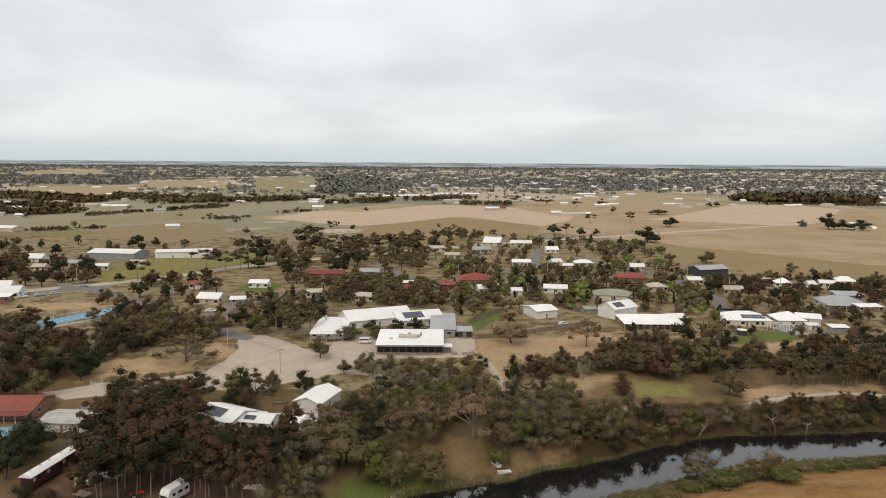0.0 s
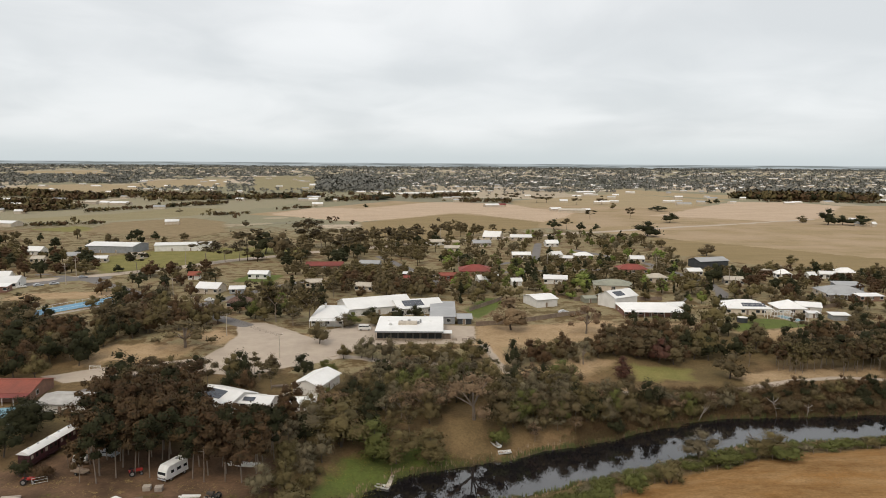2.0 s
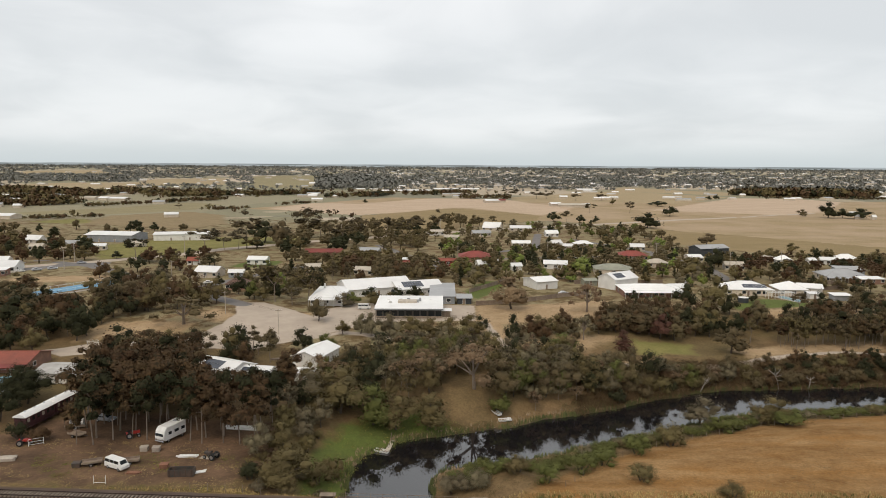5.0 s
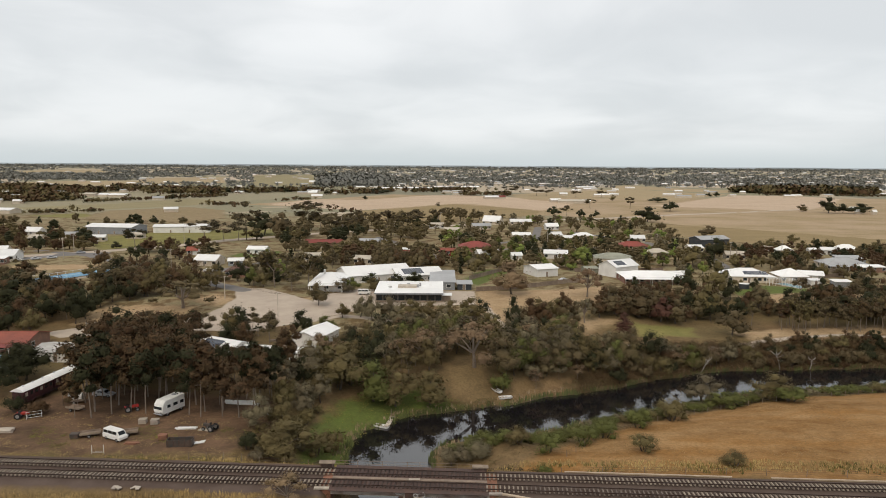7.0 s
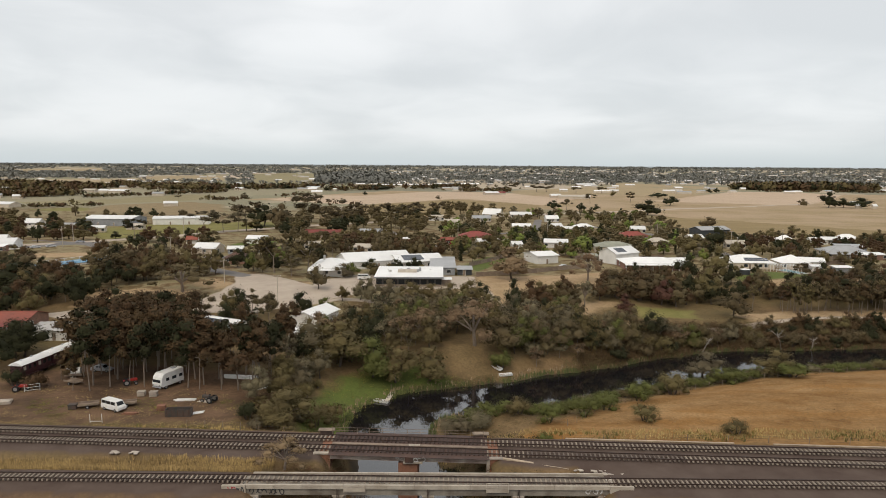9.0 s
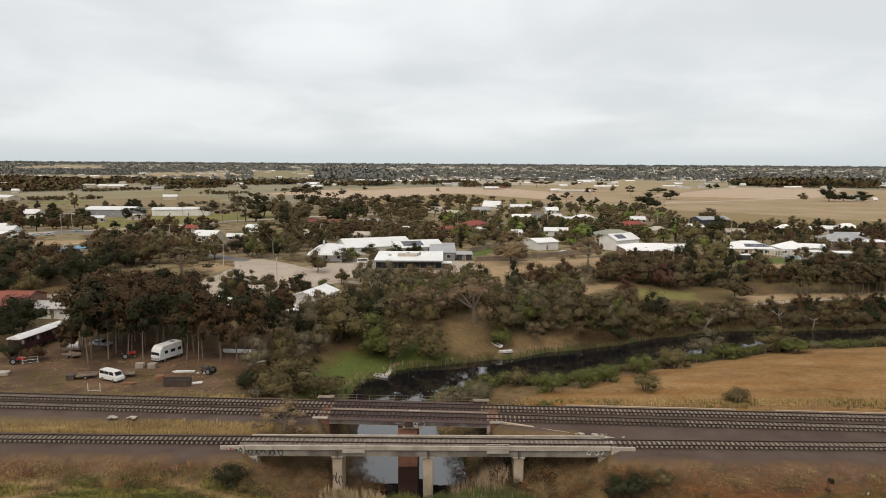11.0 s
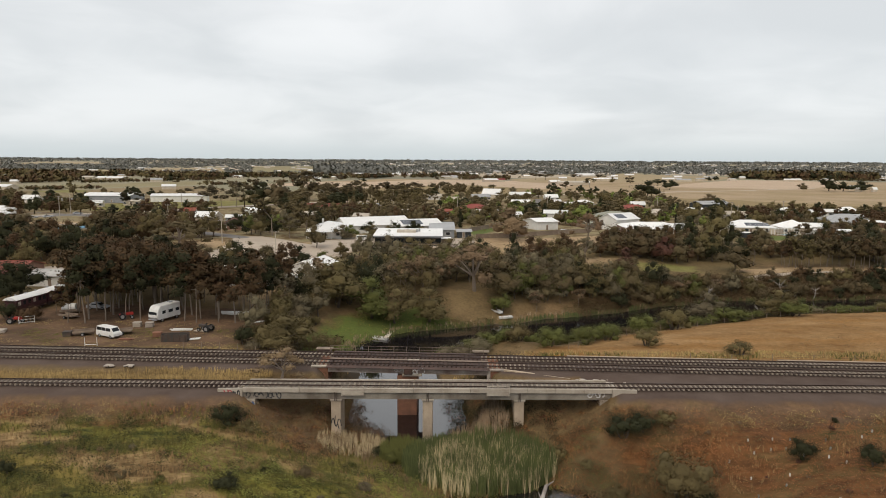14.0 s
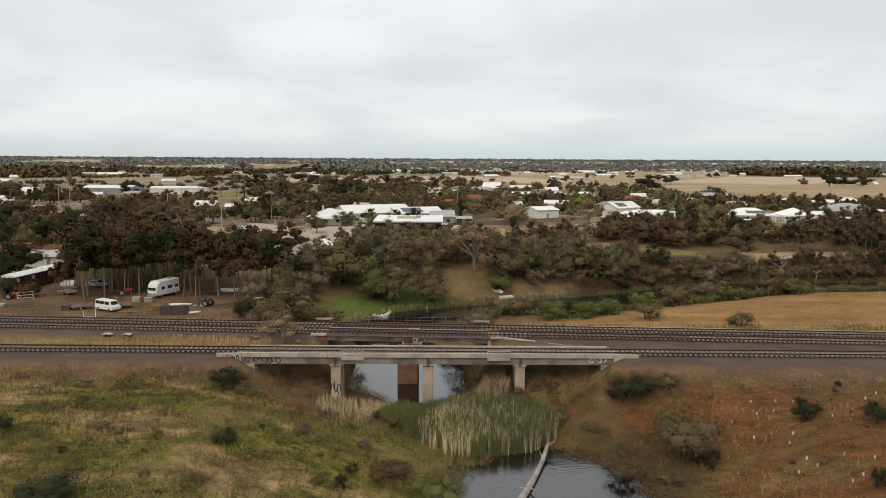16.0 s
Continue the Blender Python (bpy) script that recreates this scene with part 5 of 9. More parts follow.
def crown_mesh(lobes, clumps, n, size, leaf, seed, seg=5, full=0.42, core=0):
    """n leaf sprays over lobes and clumps, and the inside of each lobe; core 1 gives it a twig brown that also paints
    in the crown's inner shade. Sprays face outwards from clump and crown alike.
    """
    g = np.random.default_rng(seed)
    blobs = np.array(list(clumps) + [b for b in lobes])
    area = blobs[:, 3] * (blobs[:, 4] + blobs[:, 5])
    area[len(clumps):] *= 0.9
    b = blobs[g.choice(len(blobs), n, p=area / area.sum())]
    d = g.normal(size=(n, 3))
    d /= np.linalg.norm(d, axis=1)[:, None]
    d[:, 2] = np.where(d[:, 2] < -0.3, d[:, 2] * 0.6, d[:, 2])
    reach = np.where(g.random((n, 1)) < 0.2, g.uniform(1.0, 1.7, (n, 1)), g.uniform(0.7, 1.08, (n, 1)))
    c = b[:, :3] + d * b[:, 3:] * reach
    c[:, 2] = np.maximum(c[:, 2], 0.02)
    heart = np.average(np.array(lobes)[:, :3], 0, np.array(lobes)[:, 3]) - (0, 0, 0.08)
    wide = np.abs(blobs[:, :3] - heart).max(0) + 0.05

    def outward(p):
        v = (p - heart) / wide
        return v / (np.linalg.norm(v, axis=1)[:, None] + 0.25)

    nor = d * 0.5 + outward(c) * 0.5 + g.normal(size=(n, 3)) * 0.5 + (0, 0, 0.3)
    nor /= np.linalg.norm(nor, axis=1)[:, None]
    t = np.cross(nor, g.normal(size=(n, 3)))
    t /= np.linalg.norm(t, axis=1)[:, None]
    u = np.cross(nor, t)
    s = size * g.uniform(0.55, 1.4, (n, 1))
    skew = g.uniform(-0.5, 0.5, (n, 1))
    verts = np.stack([c - t * s, c + t * s * (0.6 - skew) - u * s * 0.7, c + t * s * (0.6 + skew) + u * s * 0.7], 1).reshape(-1, 3)
    faces = np.arange(3 * n).reshape(-1, 3).tolist()
    soft = np.repeat(d * 0.45 + outward(c) * 0.6 + g.normal(size=(n, 3)) * 0.12 + (0, 0, 0.38), 3, 0)
    rings, inner, k = 3, [], 3 * n
    for i, (x, y, z, rx, ry, rz) in enumerate(lobes):
        for r in range(1, rings):
            th = math.pi * r / rings
            for q in range(seg):
                ph = 6.2832 * q / seg + 0.5 * r
                f = g.uniform(full, full + 0.3)
                inner.append((x + rx * f * math.sin(th) * math.cos(ph), y + ry * f * math.sin(th) * math.sin(ph), max(z + rz * f * math.cos(th), 0.01)))
        inner += [(x, y, z + rz * (full + 0.18)), (x, y, max(z - rz * (full + 0.18), 0.01))]
        for q in range(seg):
            e = (q + 1) % seg
            faces += [(k + q, k + e, k + 2 * seg), (k + seg + e, k + seg + q, k + 2 * seg + 1)]
            faces += [(k + r * seg + q, k + (r + 1) * seg + q, k + (r + 1) * seg + e, k + r * seg + e) for r in range(rings - 2)]
        k += 2 * seg + 2
    inner = np.array(inner)
    me = mesh_of("crown", np.concatenate([verts, inner]).tolist(), faces, leaf, True)
    me.materials.append(M["twigs_and_shade"])
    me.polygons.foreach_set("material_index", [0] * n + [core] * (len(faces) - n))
    local = inner - np.repeat(np.array(lobes)[:, :3], 2 * seg + 2, 0)
    local /= np.linalg.norm(local, axis=1)[:, None] + 1e-6
    normals = np.concatenate([soft, local * 0.5 + outward(inner) * 0.6 + (0, 0, 0.1)])
    normals /= np.linalg.norm(normals, axis=1)[:, None]
    me.normals_split_custom_set_from_vertices(normals.tolist())
    return me


def trunk_mesh(kind, blobs, bark, rng, full=True):
    bm = bmesh.new()
    if kind in ("shrub", "bush"):
        for k in range(3):
            b = blobs[k]
            rod(bm, (b[0] * 0.2, b[1] * 0.2, -0.06), (b[0] * 0.8, b[1] * 0.8, b[2]), 0.03, 0.012, 5)
    else:
        fork = {"pole": 0.55, "gum": 0.42, "round": 0.25, "pine": 0.75, "spread": 0.28}[kind]
        thick = {"pole": 0.0085, "gum": 0.0115, "round": 0.020, "pine": 0.022, "spread": 0.028}[kind]
        lean = Vector((rng.uniform(-0.05, 0.05), rng.uniform(-0.05, 0.05), fork))
        mid = lean * 0.5 + Vector((rng.uniform(-0.015, 0.015), 0, 0))
        rod(bm, (0, 0, -0.04), mid, thick * 1.2, thick, 6 if full else 4)
        rod(bm, mid, lean, thick, thick * 0.8, 6 if full else 4)
        if kind != "pine":
            for b in blobs[:(4 if kind == "pole" else 7) if full else 3]:
                end = Vector(b[:3])
                elbow = lean.lerp(end, 0.5) + Vector((rng.uniform(-0.03, 0.03), rng.uniform(-0.03, 0.03), 0.02))
                rod(bm, lean, elbow, thick * 0.62, thick * 0.42, 5 if full else 3)
                rod(bm, elbow, end, thick * 0.42, thick * 0.14, 5 if full else 3)
    me = bpy.data.meshes.new("trunk")
    bm.to_mesh(me)
    bm.free()
    me.materials.append(bark)
    return me


KIND_NAMES = {"pole": ("slender_gum", "slender gum tree with thin bare trunk"), "gum": ("gum_tree", "tall gum tree with open crown"), "round": ("", "dense rounded tree"), "pine": ("pine_tree", "dense upright evergreen tree"), "spread": ("spreading_tree", "wide spreading tree with forked trunk"), "shrub": ("shrub", "rounded shrub"), "bush": ("bush", "dense rounded bush leafy to the ground")}
ROUND_NAMES = {"leaf_brown": "ironbark_tree", "leaf_olive": "box_tree", "leaf_grey": "wattle_tree", "leaf_dark": "evergreen_tree", "leaf_green": "broadleaf_tree", "leaf_lime": "ash_tree", "leaf_tan": "paperbark_tree", "leaf_red": "plum_tree", "leaf_umber": "stringybark_tree"}
LEAF_NAMES = {"leaf_brown": "brown-green leaves", "leaf_olive": "olive leaves", "leaf_grey": "grey-green leaves", "leaf_dark": "dark green leaves", "leaf_green": "fresh green leaves", "leaf_lime": "bright lime leaves", "leaf_tan": "dry tan leaves", "leaf_red": "reddish-brown leaves", "leaf_umber": "dark brown leaves"}
DETAIL = {"near": (3600, 0.0150), "close": (2500, 0.0180), "mid": (1250, 0.0245), "far": (520, 0.033)}
STAND = {}


def tree(kind, leaf, x, y, h, w=None, seed=0, z=None):
    """A tree h metres high and w wide on the ground; low ones are bushes, leafy to the ground."""
    if kind == "round" and h < 6.2 and y < 190:
        kind = "bush"
    detail = "near" if y < 125 else ("close" if y < 192 else ("mid" if y < 290 else "far"))
    wide = {"pole": 0.46, "gum": 0.72, "round": 0.86, "pine": 0.5, "spread": 1.3, "shrub": 1.15, "bush": 1.0}[kind]
    w = w or wide * h
    rng = random.Random(seed * 7919 + int(x * 10) * 31 + int(y * 10))
    variant = rng.randrange(3)
    key = (kind, leaf, detail, variant)
    s = w / wide
    m = Matrix.Translation((x, y, (ground_at(x, y) if z is None else z) - 0.1)) @ Matrix.Rotation(rng.uniform(0, 6.28), 4, "Z") @ Matrix.Diagonal((s, s, h, 1))
    if key in TREES:
        k = TREES[key].scale
        return copy_thing(TREES[key], m @ Matrix.Diagonal((1 / k[0], 1 / k[1], 1 / k[2], 1)))
    r2 = random.Random(hash((("gum", "round", "pine", "spread", "shrub", "pole", "bush").index(kind), variant)) % 9973)
    lobes, clumps = blobs_of(kind, r2)
    name, text = KIND_NAMES[kind]
    name = name or ROUND_NAMES[leaf]
    top = thing(name, m, f"{text}, {LEAF_NAMES[leaf]}", "shrub" if kind in ("shrub", "bush") else "tree", name.replace("_", " ") + "s")
    n, size = DETAIL[detail]
    if kind in ("shrub", "bush"):
        n, size = (int(n * 1.8), size * 0.78) if detail == "near" else (int(n * 0.8), size * 1.25)
    if kind == "pole":
        n = int(n * 0.8)
    if kind in ("spread", "gum"):
        n = int(n * 0.75)
    bark = M["bark_pale" if kind in ("gum", "spread", "pole") else "bark_dark"]
    part("trunk", trunk_mesh(kind, lobes, bark, r2, detail != "far"), None, top)
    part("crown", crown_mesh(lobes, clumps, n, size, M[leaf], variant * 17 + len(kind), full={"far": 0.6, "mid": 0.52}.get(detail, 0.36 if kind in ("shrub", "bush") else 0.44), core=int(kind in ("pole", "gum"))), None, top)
    top.matrix_basis = m
    TREES[key] = top
    return top


def free(x, y, room, low=False):
    """Whether a trunk may stand here: off roads, water, rails and buildings, and out of the way of fronts."""
    if from_creek(np.array(x), np.array(y)) < 1.0 or 82 < y < 109:
        return False
    z = zones(np.array([x]), np.array([y]))
    if max(z["zone_road"][0], z["zone_tar"][0]) > -room * 0.35 or max(z["zone_paddock"][0], z["zone_gold"][0]) > -1:
        return False
    if max(in_shape(np.array(x), np.array(y), s) for s in GREEN + LAWN[:1]) > -1 or in_shape(np.array(x), np.array(y), COURT) > -2:
        return False
    for hx, hy, r, front in KEEP_CLEAR:
        if abs(x - hx) < r + room * 0.35 and hy - r - room * 0.3 < y < hy + r * 0.8:
            return False
    return True


def height_left(x, y):
    """How high a tree may be here without standing before a house as seen from the air in the south."""
    best, z = 99.0, ground_at(x, y)
    for hx, hy, r, front in KEEP_CLEAR:
        if front <= 8:
            continue
        edge = hy - r * 0.7
        if y < edge and abs(x - hx * y / hy) < (r * 0.75 + 1.0) * y / hy:
            floor = 3.0 if hy > 195 else 1.8
            best = min(best, floor + (2.0 if hy > 300 else 0.0) + (60 - floor) * (1 - y / edge) - z)
    return best


COURT = ((-167, 266), (-160, 259), (-139, 293), (-147, 300))


def wood(outline, count, mix, tall, seed, room=4.0, low=False, any_place=False):
    """Trees scattered over an outline, no two closer than room. mix: (kind, leaf) pairs; tall: least and most height."""
    rng = random.Random(seed)
    xs_, ys_ = [p[0] for p in outline], [p[1] for p in outline]
    placed, tries = [], 0
    while len(placed) < count and tries < count * 25:
        tries += 1
        x, y = rng.uniform(min(xs_), max(xs_)), rng.uniform(min(ys_), max(ys_))
        if in_shape(np.array(x), np.array(y), outline) < 0 or any((x - a) ** 2 + (y - c) ** 2 < room * room for a, c in placed):
            continue
        if (any_place and from_creek(np.array(x), np.array(y)) < 0.7) or (not any_place and not free(x, y, room, low)):
            continue
        kind, leaf = rng.choice(mix)
        h = rng.uniform(*tall)
        most = height_left(x, y) if not any_place else 99
        if most < h:
            if most < 0.45 * h:
                continue
            h = most
        placed.append((x, y))
        if kind == "shrub":
            h *= 0.6
        if y > 318:
            STAND.setdefault(leaf, []).append((kind, x, y, h))
        else:
            tree(kind, leaf, x, y, h, seed=seed)
    return placed


def make_stands():
    """The trees of the far side of town, joined by colour of leaf."""
    for leaf, rows in STAND.items():
        verts, faces, stuff, k = [], [], [], 0
        protos = {}
        for i, (kind, x, y, h) in enumerate(rows):
            if (kind, i % 3) not in protos:
                r = random.Random(500 + i % 3)
                me = crown_mesh(*blobs_of(kind, r), 340, 0.037, M[leaf], i % 3, 4, 0.62)
                v = np.empty(len(me.vertices) * 3)
                me.vertices.foreach_get("co", v)
                protos[kind, i % 3] = v.reshape(-1, 3), [tuple(f.vertices) for f in me.polygons], [f.material_index for f in me.polygons]
                bpy.data.meshes.remove(me)
            v, f, slots = protos[kind, i % 3]
            stuff += slots + [1] * 4
            a = (i * 2.4) % 6.28
            c, s = math.cos(a), math.sin(a)
            w = h * (1.25 + 0.3 * math.sin(i * 1.7))
            verts.append(np.stack([x + w * (c * v[:, 0] - s * v[:, 1]), y + w * (s * v[:, 0] + c * v[:, 1]), ground_at(x, y) + h * v[:, 2]], -1))
            faces += [tuple(j + k for j in one) for one in f]
            k += len(v)
            q = np.array([(-0.25, -0.25), (0.25, -0.25), (0.25, 0.25), (-0.25, 0.25)])
            z0 = ground_at(x, y) - 0.3
            verts.append(np.array([(x + a_, y + b_, z0) for a_, b_ in q] + [(x + a_ * 0.5, y + b_ * 0.5, z0 + h * 0.6) for a_, b_ in q]))
            faces += [tuple(j + k for j in one) for one in ((0, 1, 5, 4), (1, 2, 6, 5), (2, 3, 7, 6), (3, 0, 4, 7))]
            k += 8
        me = mesh_of("far_stand", np.concatenate(verts).tolist(), faces, M[leaf])
        me.materials.append(M["twigs_and_shade"])
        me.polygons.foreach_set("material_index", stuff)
        tagged(new("far_stand", me), f"stand of trees behind the town, {LEAF_NAMES[leaf]}", "trees", kind="stuff")

# single trees that stand out
tree("round", "leaf_tan", 26.1, 244.4, 13.2, 15.4)
tree("spread", "leaf_tan", 52.6, 239.8, 12.2, 15.1)
tree("round", "leaf_dark", 22.6, 204.2, 10.7, 5.8)
tree("round", "leaf_olive", 32.3, 214.4, 6.5, 8.9)
tree("round", "leaf_olive", 37.9, 215, 6.5, 8.2)
tree("pine", "leaf_red", 54.8, 198.5, 7.4, 5.6)
tree("round", "leaf_green", 36.6, 193.9, 7.5, 9.6)
tree("spread", "leaf_grey", 45.3, 209, 9.2, 8.7)
tree("round", "leaf_brown", 57, 217.7, 10.3, 13.3)
tree("round", "leaf_brown", 64.9, 216.1, 11.0, 12.5)
tree("round", "leaf_red", 70.5, 213.5, 9.0, 8.8)
tree("round", "leaf_brown", 75.5, 213.5, 9.0, 8.8)
tree("round", "leaf_olive", 88.7, 224, 12.5, 11.1)
tree("round", "leaf_dark", 90.9, 248.1, 10.5, 10.7)
tree("round", "leaf_brown", 88.1, 200.6, 8.8, 11.0)
tree("round", "leaf_olive", 100.7, 245.1, 14.5, 12.2)
tree("round", "leaf_dark", 109.8, 233.8, 5.1, 4.6)
tree("shrub", "leaf_brown", 114.7, 231.6, 4.3, 5.8)
tree("round", "leaf_dark", 134.2, 224.1, 8.3, 11.1)
tree("round", "leaf_dark", 142.7, 221.8, 10.5, 12.9)
tree("round", "leaf_dark", 135.1, 235.5, 6.0, 5.9)
tree("round", "leaf_brown", 159.4, 253.1, 8.6, 10.5)
tree("round", "leaf_dark", -59.6, 196.5, 9.0, 7.8)
tree("round", "leaf_brown", -50.3, 199.8, 6.8, 4.6)
tree("round", "leaf_dark", -40.7, 199, 7.1, 7.6)
tree("round", "leaf_green", -33.7, 199.9, 5.1, 6.6)
tree("spread", "leaf_dark", -52.6, 193.6, 4.3, 4.2)
tree("round", "leaf_brown", -40.8, 225, 8.7, 8.2)
tree("round", "leaf_dark", -92.8, 193.2, 9.5, 10.9)
tree("round", "leaf_olive", -30.6, 211.9, 5.4, 5.3)
tree("round", "leaf_grey", -25.2, 212.8, 7.2, 6.3)
tree("round", "leaf_grey", -21.4, 211.1, 8.6, 7.0)
tree("round", "leaf_grey", -16, 211.1, 8.2, 7.7)
tree("round", "leaf_olive", -9.6, 209.5, 7.8, 8.7)
tree("round", "leaf_olive", -3.4, 209.6, 7.1, 8.7)
tree("round", "leaf_olive", 2.9, 209.7, 7.4, 8.7)
tree("round", "leaf_olive", 10.2, 211, 7.8, 9.1)
tree("round", "leaf_dark", 13, 213.2, 6.5, 7.1)
tree("round", "leaf_grey", -35.6, 247.9, 5.9, 9.0)
tree("gum", "leaf_olive", -62.4, 254.5, 15.1, 13.1)
tree("gum", "leaf_olive", -50, 255, 14.2, 12.7)
tree("gum", "leaf_grey", -54.6, 248.2, 8.4, 8.2)
tree("round", "leaf_olive", -67.1, 256.1, 8.7, 7.6)
tree("round", "leaf_dark", -81.1, 270.5, 8.2, 8.1)
tree("round", "leaf_dark", -73.8, 260.7, 7.5, 6.0)
tree("spread", "leaf_brown", -84.4, 220.6, 10.8, 23.8)
tree("spread", "leaf_red", -87.8, 254.5, 7.7, 12.6)
tree("round", "leaf_grey", -119.2, 285.4, 9.6, 10.4)
tree("round", "leaf_brown", -108.8, 239.8, 12.2, 17.9)
tree("round", "leaf_brown", -121.6, 247.6, 11.7, 14.4)
tree("round", "leaf_dark", -110.9, 209.9, 11.0, 8.7)
tree("round", "leaf_dark", -121.6, 220.7, 6.3, 5.5)
tree("round", "leaf_dark", -139.1, 239.5, 6.1, 6.7)
tree("round", "leaf_brown", -139.8, 228.6, 11.6, 17.0)
tree("round", "leaf_brown", -158.4, 246.1, 10.4, 14.3)
tree("round", "leaf_dark", -139, 217.9, 11.0, 14.4)
tree("round", "leaf_brown", -122.5, 211.5, 8.9, 10.5)
tree("gum", "leaf_olive", -164.3, 262.6, 9.8, 13.1)
tree("round", "leaf_dark", -151.4, 258.8, 6.1, 5.1)
tree("round", "leaf_olive", -144.4, 278.2, 5.6, 6.9)
tree("gum", "leaf_brown", -129.6, 455.7, 22.7, 20.8)
tree("gum", "leaf_grey", -141.2, 406.3, 14.4, 18.6)
tree("gum", "leaf_grey", -130.8, 411.1, 12.3, 13.8)
tree("gum", "leaf_grey", -123.6, 415.6, 14.2, 12.7)
tree("gum", "leaf_dark", -166.6, 371.2, 12.1, 13.0)
tree("round", "leaf_dark", -177.3, 370.8, 4.7, 6.8)
tree("gum", "leaf_brown", -94.9, 483.3, 22.7, 25.8)
tree("gum", "leaf_brown", -84, 478.3, 17.0, 18.2)
tree("gum", "leaf_brown", -62.4, 430.8, 20.2, 19.7)
tree("gum", "leaf_brown", -57.1, 487.4, 15.9, 18.6)
tree("gum", "leaf_brown", -39.8, 500.7, 14.2, 19.0)
tree("gum", "leaf_olive", -27.5, 483.3, 14.4, 18.4)
tree("gum", "leaf_brown", -17.5, 521.4, 13.4, 21.4)
tree("gum", "leaf_brown", -1.1, 553.6, 17.3, 14.4)
tree("round", "leaf_brown", -101, 430.9, 18.3, 19.7)
tree("round", "leaf_dark", -116.9, 450.9, 16.0, 24.0)
tree("gum", "leaf_brown", -301.6, 789.4, 6.7, 9.7)
tree("round", "leaf_lime", 68.1, 322.5, 9.2, 11.3)
tree("round", "leaf_green", 58.5, 314.4, 6.7, 7.2)
tree("shrub", "leaf_lime", 59.3, 304.5, 5.2, 7.0)
tree("round", "leaf_lime", 42.5, 360.3, 6.1, 6.6)
tree("round", "leaf_olive", 25.8, 339.6, 9.7, 13.0)
tree("round", "leaf_dark", 106.2, 638.7, 10.0, 14.6)
tree("gum", "leaf_brown", 116.7, 629.4, 11.6, 12.5)
tree("round", "leaf_dark", 128.1, 620.6, 8.8, 9.5)
tree("round", "leaf_dark", 143.4, 626.9, 7.1, 7.6)
tree("round", "leaf_dark", 175.6, 577.2, 13.9, 26.4)
tree("gum", "leaf_brown", 211.2, 759.6, 14.0, 11.6)
tree("round", "leaf_dark", 241.1, 716.2, 11.2, 18.6)
tree("round", "leaf_dark", 285.5, 894.6, 7.6, 27.2)
tree("gum", "leaf_brown", 165.2, 751.5, 11.8, 13.7)
tree("gum", "leaf_brown", 112.7, 1095.2, 15.5, 30.1)
tree("gum", "leaf_brown", 150.1, 1070.1, 15.2, 22.8)
tree("gum", "leaf_brown", 166.3, 1071.9, 13.7, 22.9)
tree("gum", "leaf_brown", 202.6, 1021.5, 14.5, 17.1)
tree("gum", "leaf_brown", 241.7, 1025.6, 14.5, 17.2)
tree("round", "leaf_olive", 235.1, 930.8, 9.2, 9.9)
tree("round", "leaf_dark", 402.2, 705.4, 18.1, 21.5)
tree("round", "leaf_dark", 417.7, 706.6, 11.0, 16.2)
tree("round", "leaf_dark", 427.1, 693.2, 11.8, 26.4)
tree("round", "leaf_brown", 386.6, 726.1, 8.2, 13.2)
tree("round", "leaf_dark", 421.2, 1071.2, 7.6, 11.4)
tree("round", "leaf_dark", 433.3, 1072.4, 9.2, 11.4)
tree("round", "leaf_dark", -101.2, 920.5, 5.9, 8.4)
tree("round", "leaf_dark", -103.8, 1132.7, 8.1, 51.8)
tree("round", "leaf_dark", -176.6, 1062.8, 7.6, 11.3)
tree("round", "leaf_brown", 178.8, 454.1, 9.0, 13.8)
tree("round", "leaf_dark", 139.8, 343.9, 12.2, 11.5)
tree("round", "leaf_olive", 118.5, 315, 11.2, 12.0)
tree("round", "leaf_olive", 216.9, 416.6, 6.5, 8.9)
tree("round", "leaf_olive", 225.6, 408.2, 5.2, 4.3)
tree("round", "leaf_olive", 233.5, 403.9, 4.0, 3.7)
tree("round", "leaf_olive", 185.5, 380.2, 8.1, 9.8)
tree("round", "leaf_olive", 239.6, 372, 6.9, 8.5)
tree("round", "leaf_olive", 101.3, 274.4, 5.1, 4.5)
tree("round", "leaf_dark", 75.3, 260.4, 4.8, 4.7)
tree("shrub", "leaf_green", 83.8, 259.2, 3.9, 4.7)
tree("round", "leaf_dark", 120.6, 257.9, 4.8, 3.8)
tree("shrub", "leaf_brown", 144.2, 267.3, 3.2, 5.3)
tree("shrub", "leaf_olive", 116.3, 263.2, 4.4, 6.5)
tree("spread", "leaf_tan", 8.7, 164.3, 13.4, 20.5)
tree("spread", "leaf_tan", -4, 168.4, 9.3, 12.6)
tree("round", "leaf_olive", -22.7, 149.9, 11.6, 15.1)
tree("round", "leaf_green", -15, 148.8, 10.4, 12.2)
tree("round", "leaf_grey", -30, 151.1, 9.6, 11.0)
tree("round", "leaf_olive", -9.8, 148.3, 9.0, 10.8)
tree("round", "leaf_olive", -2.2, 150.4, 8.8, 11.7)
tree("round", "leaf_olive", -27.8, 116.1, 6.9, 11.5)
tree("round", "leaf_olive", -22.6, 120.6, 5.1, 7.0)
tree("round", "leaf_dark", -33.3, 114.2, 4.2, 4.7)
tree("round", "leaf_brown", 15.7, 163.3, 9.7, 12.2)
tree("round", "leaf_brown", 24.6, 167.5, 8.5, 9.7)
tree("round", "leaf_brown", 32.1, 169.1, 8.6, 9.8)
tree("round", "leaf_olive", 40.3, 173.3, 8.8, 10.0)
tree("round", "leaf_brown", 48.4, 175.7, 9.8, 10.2)
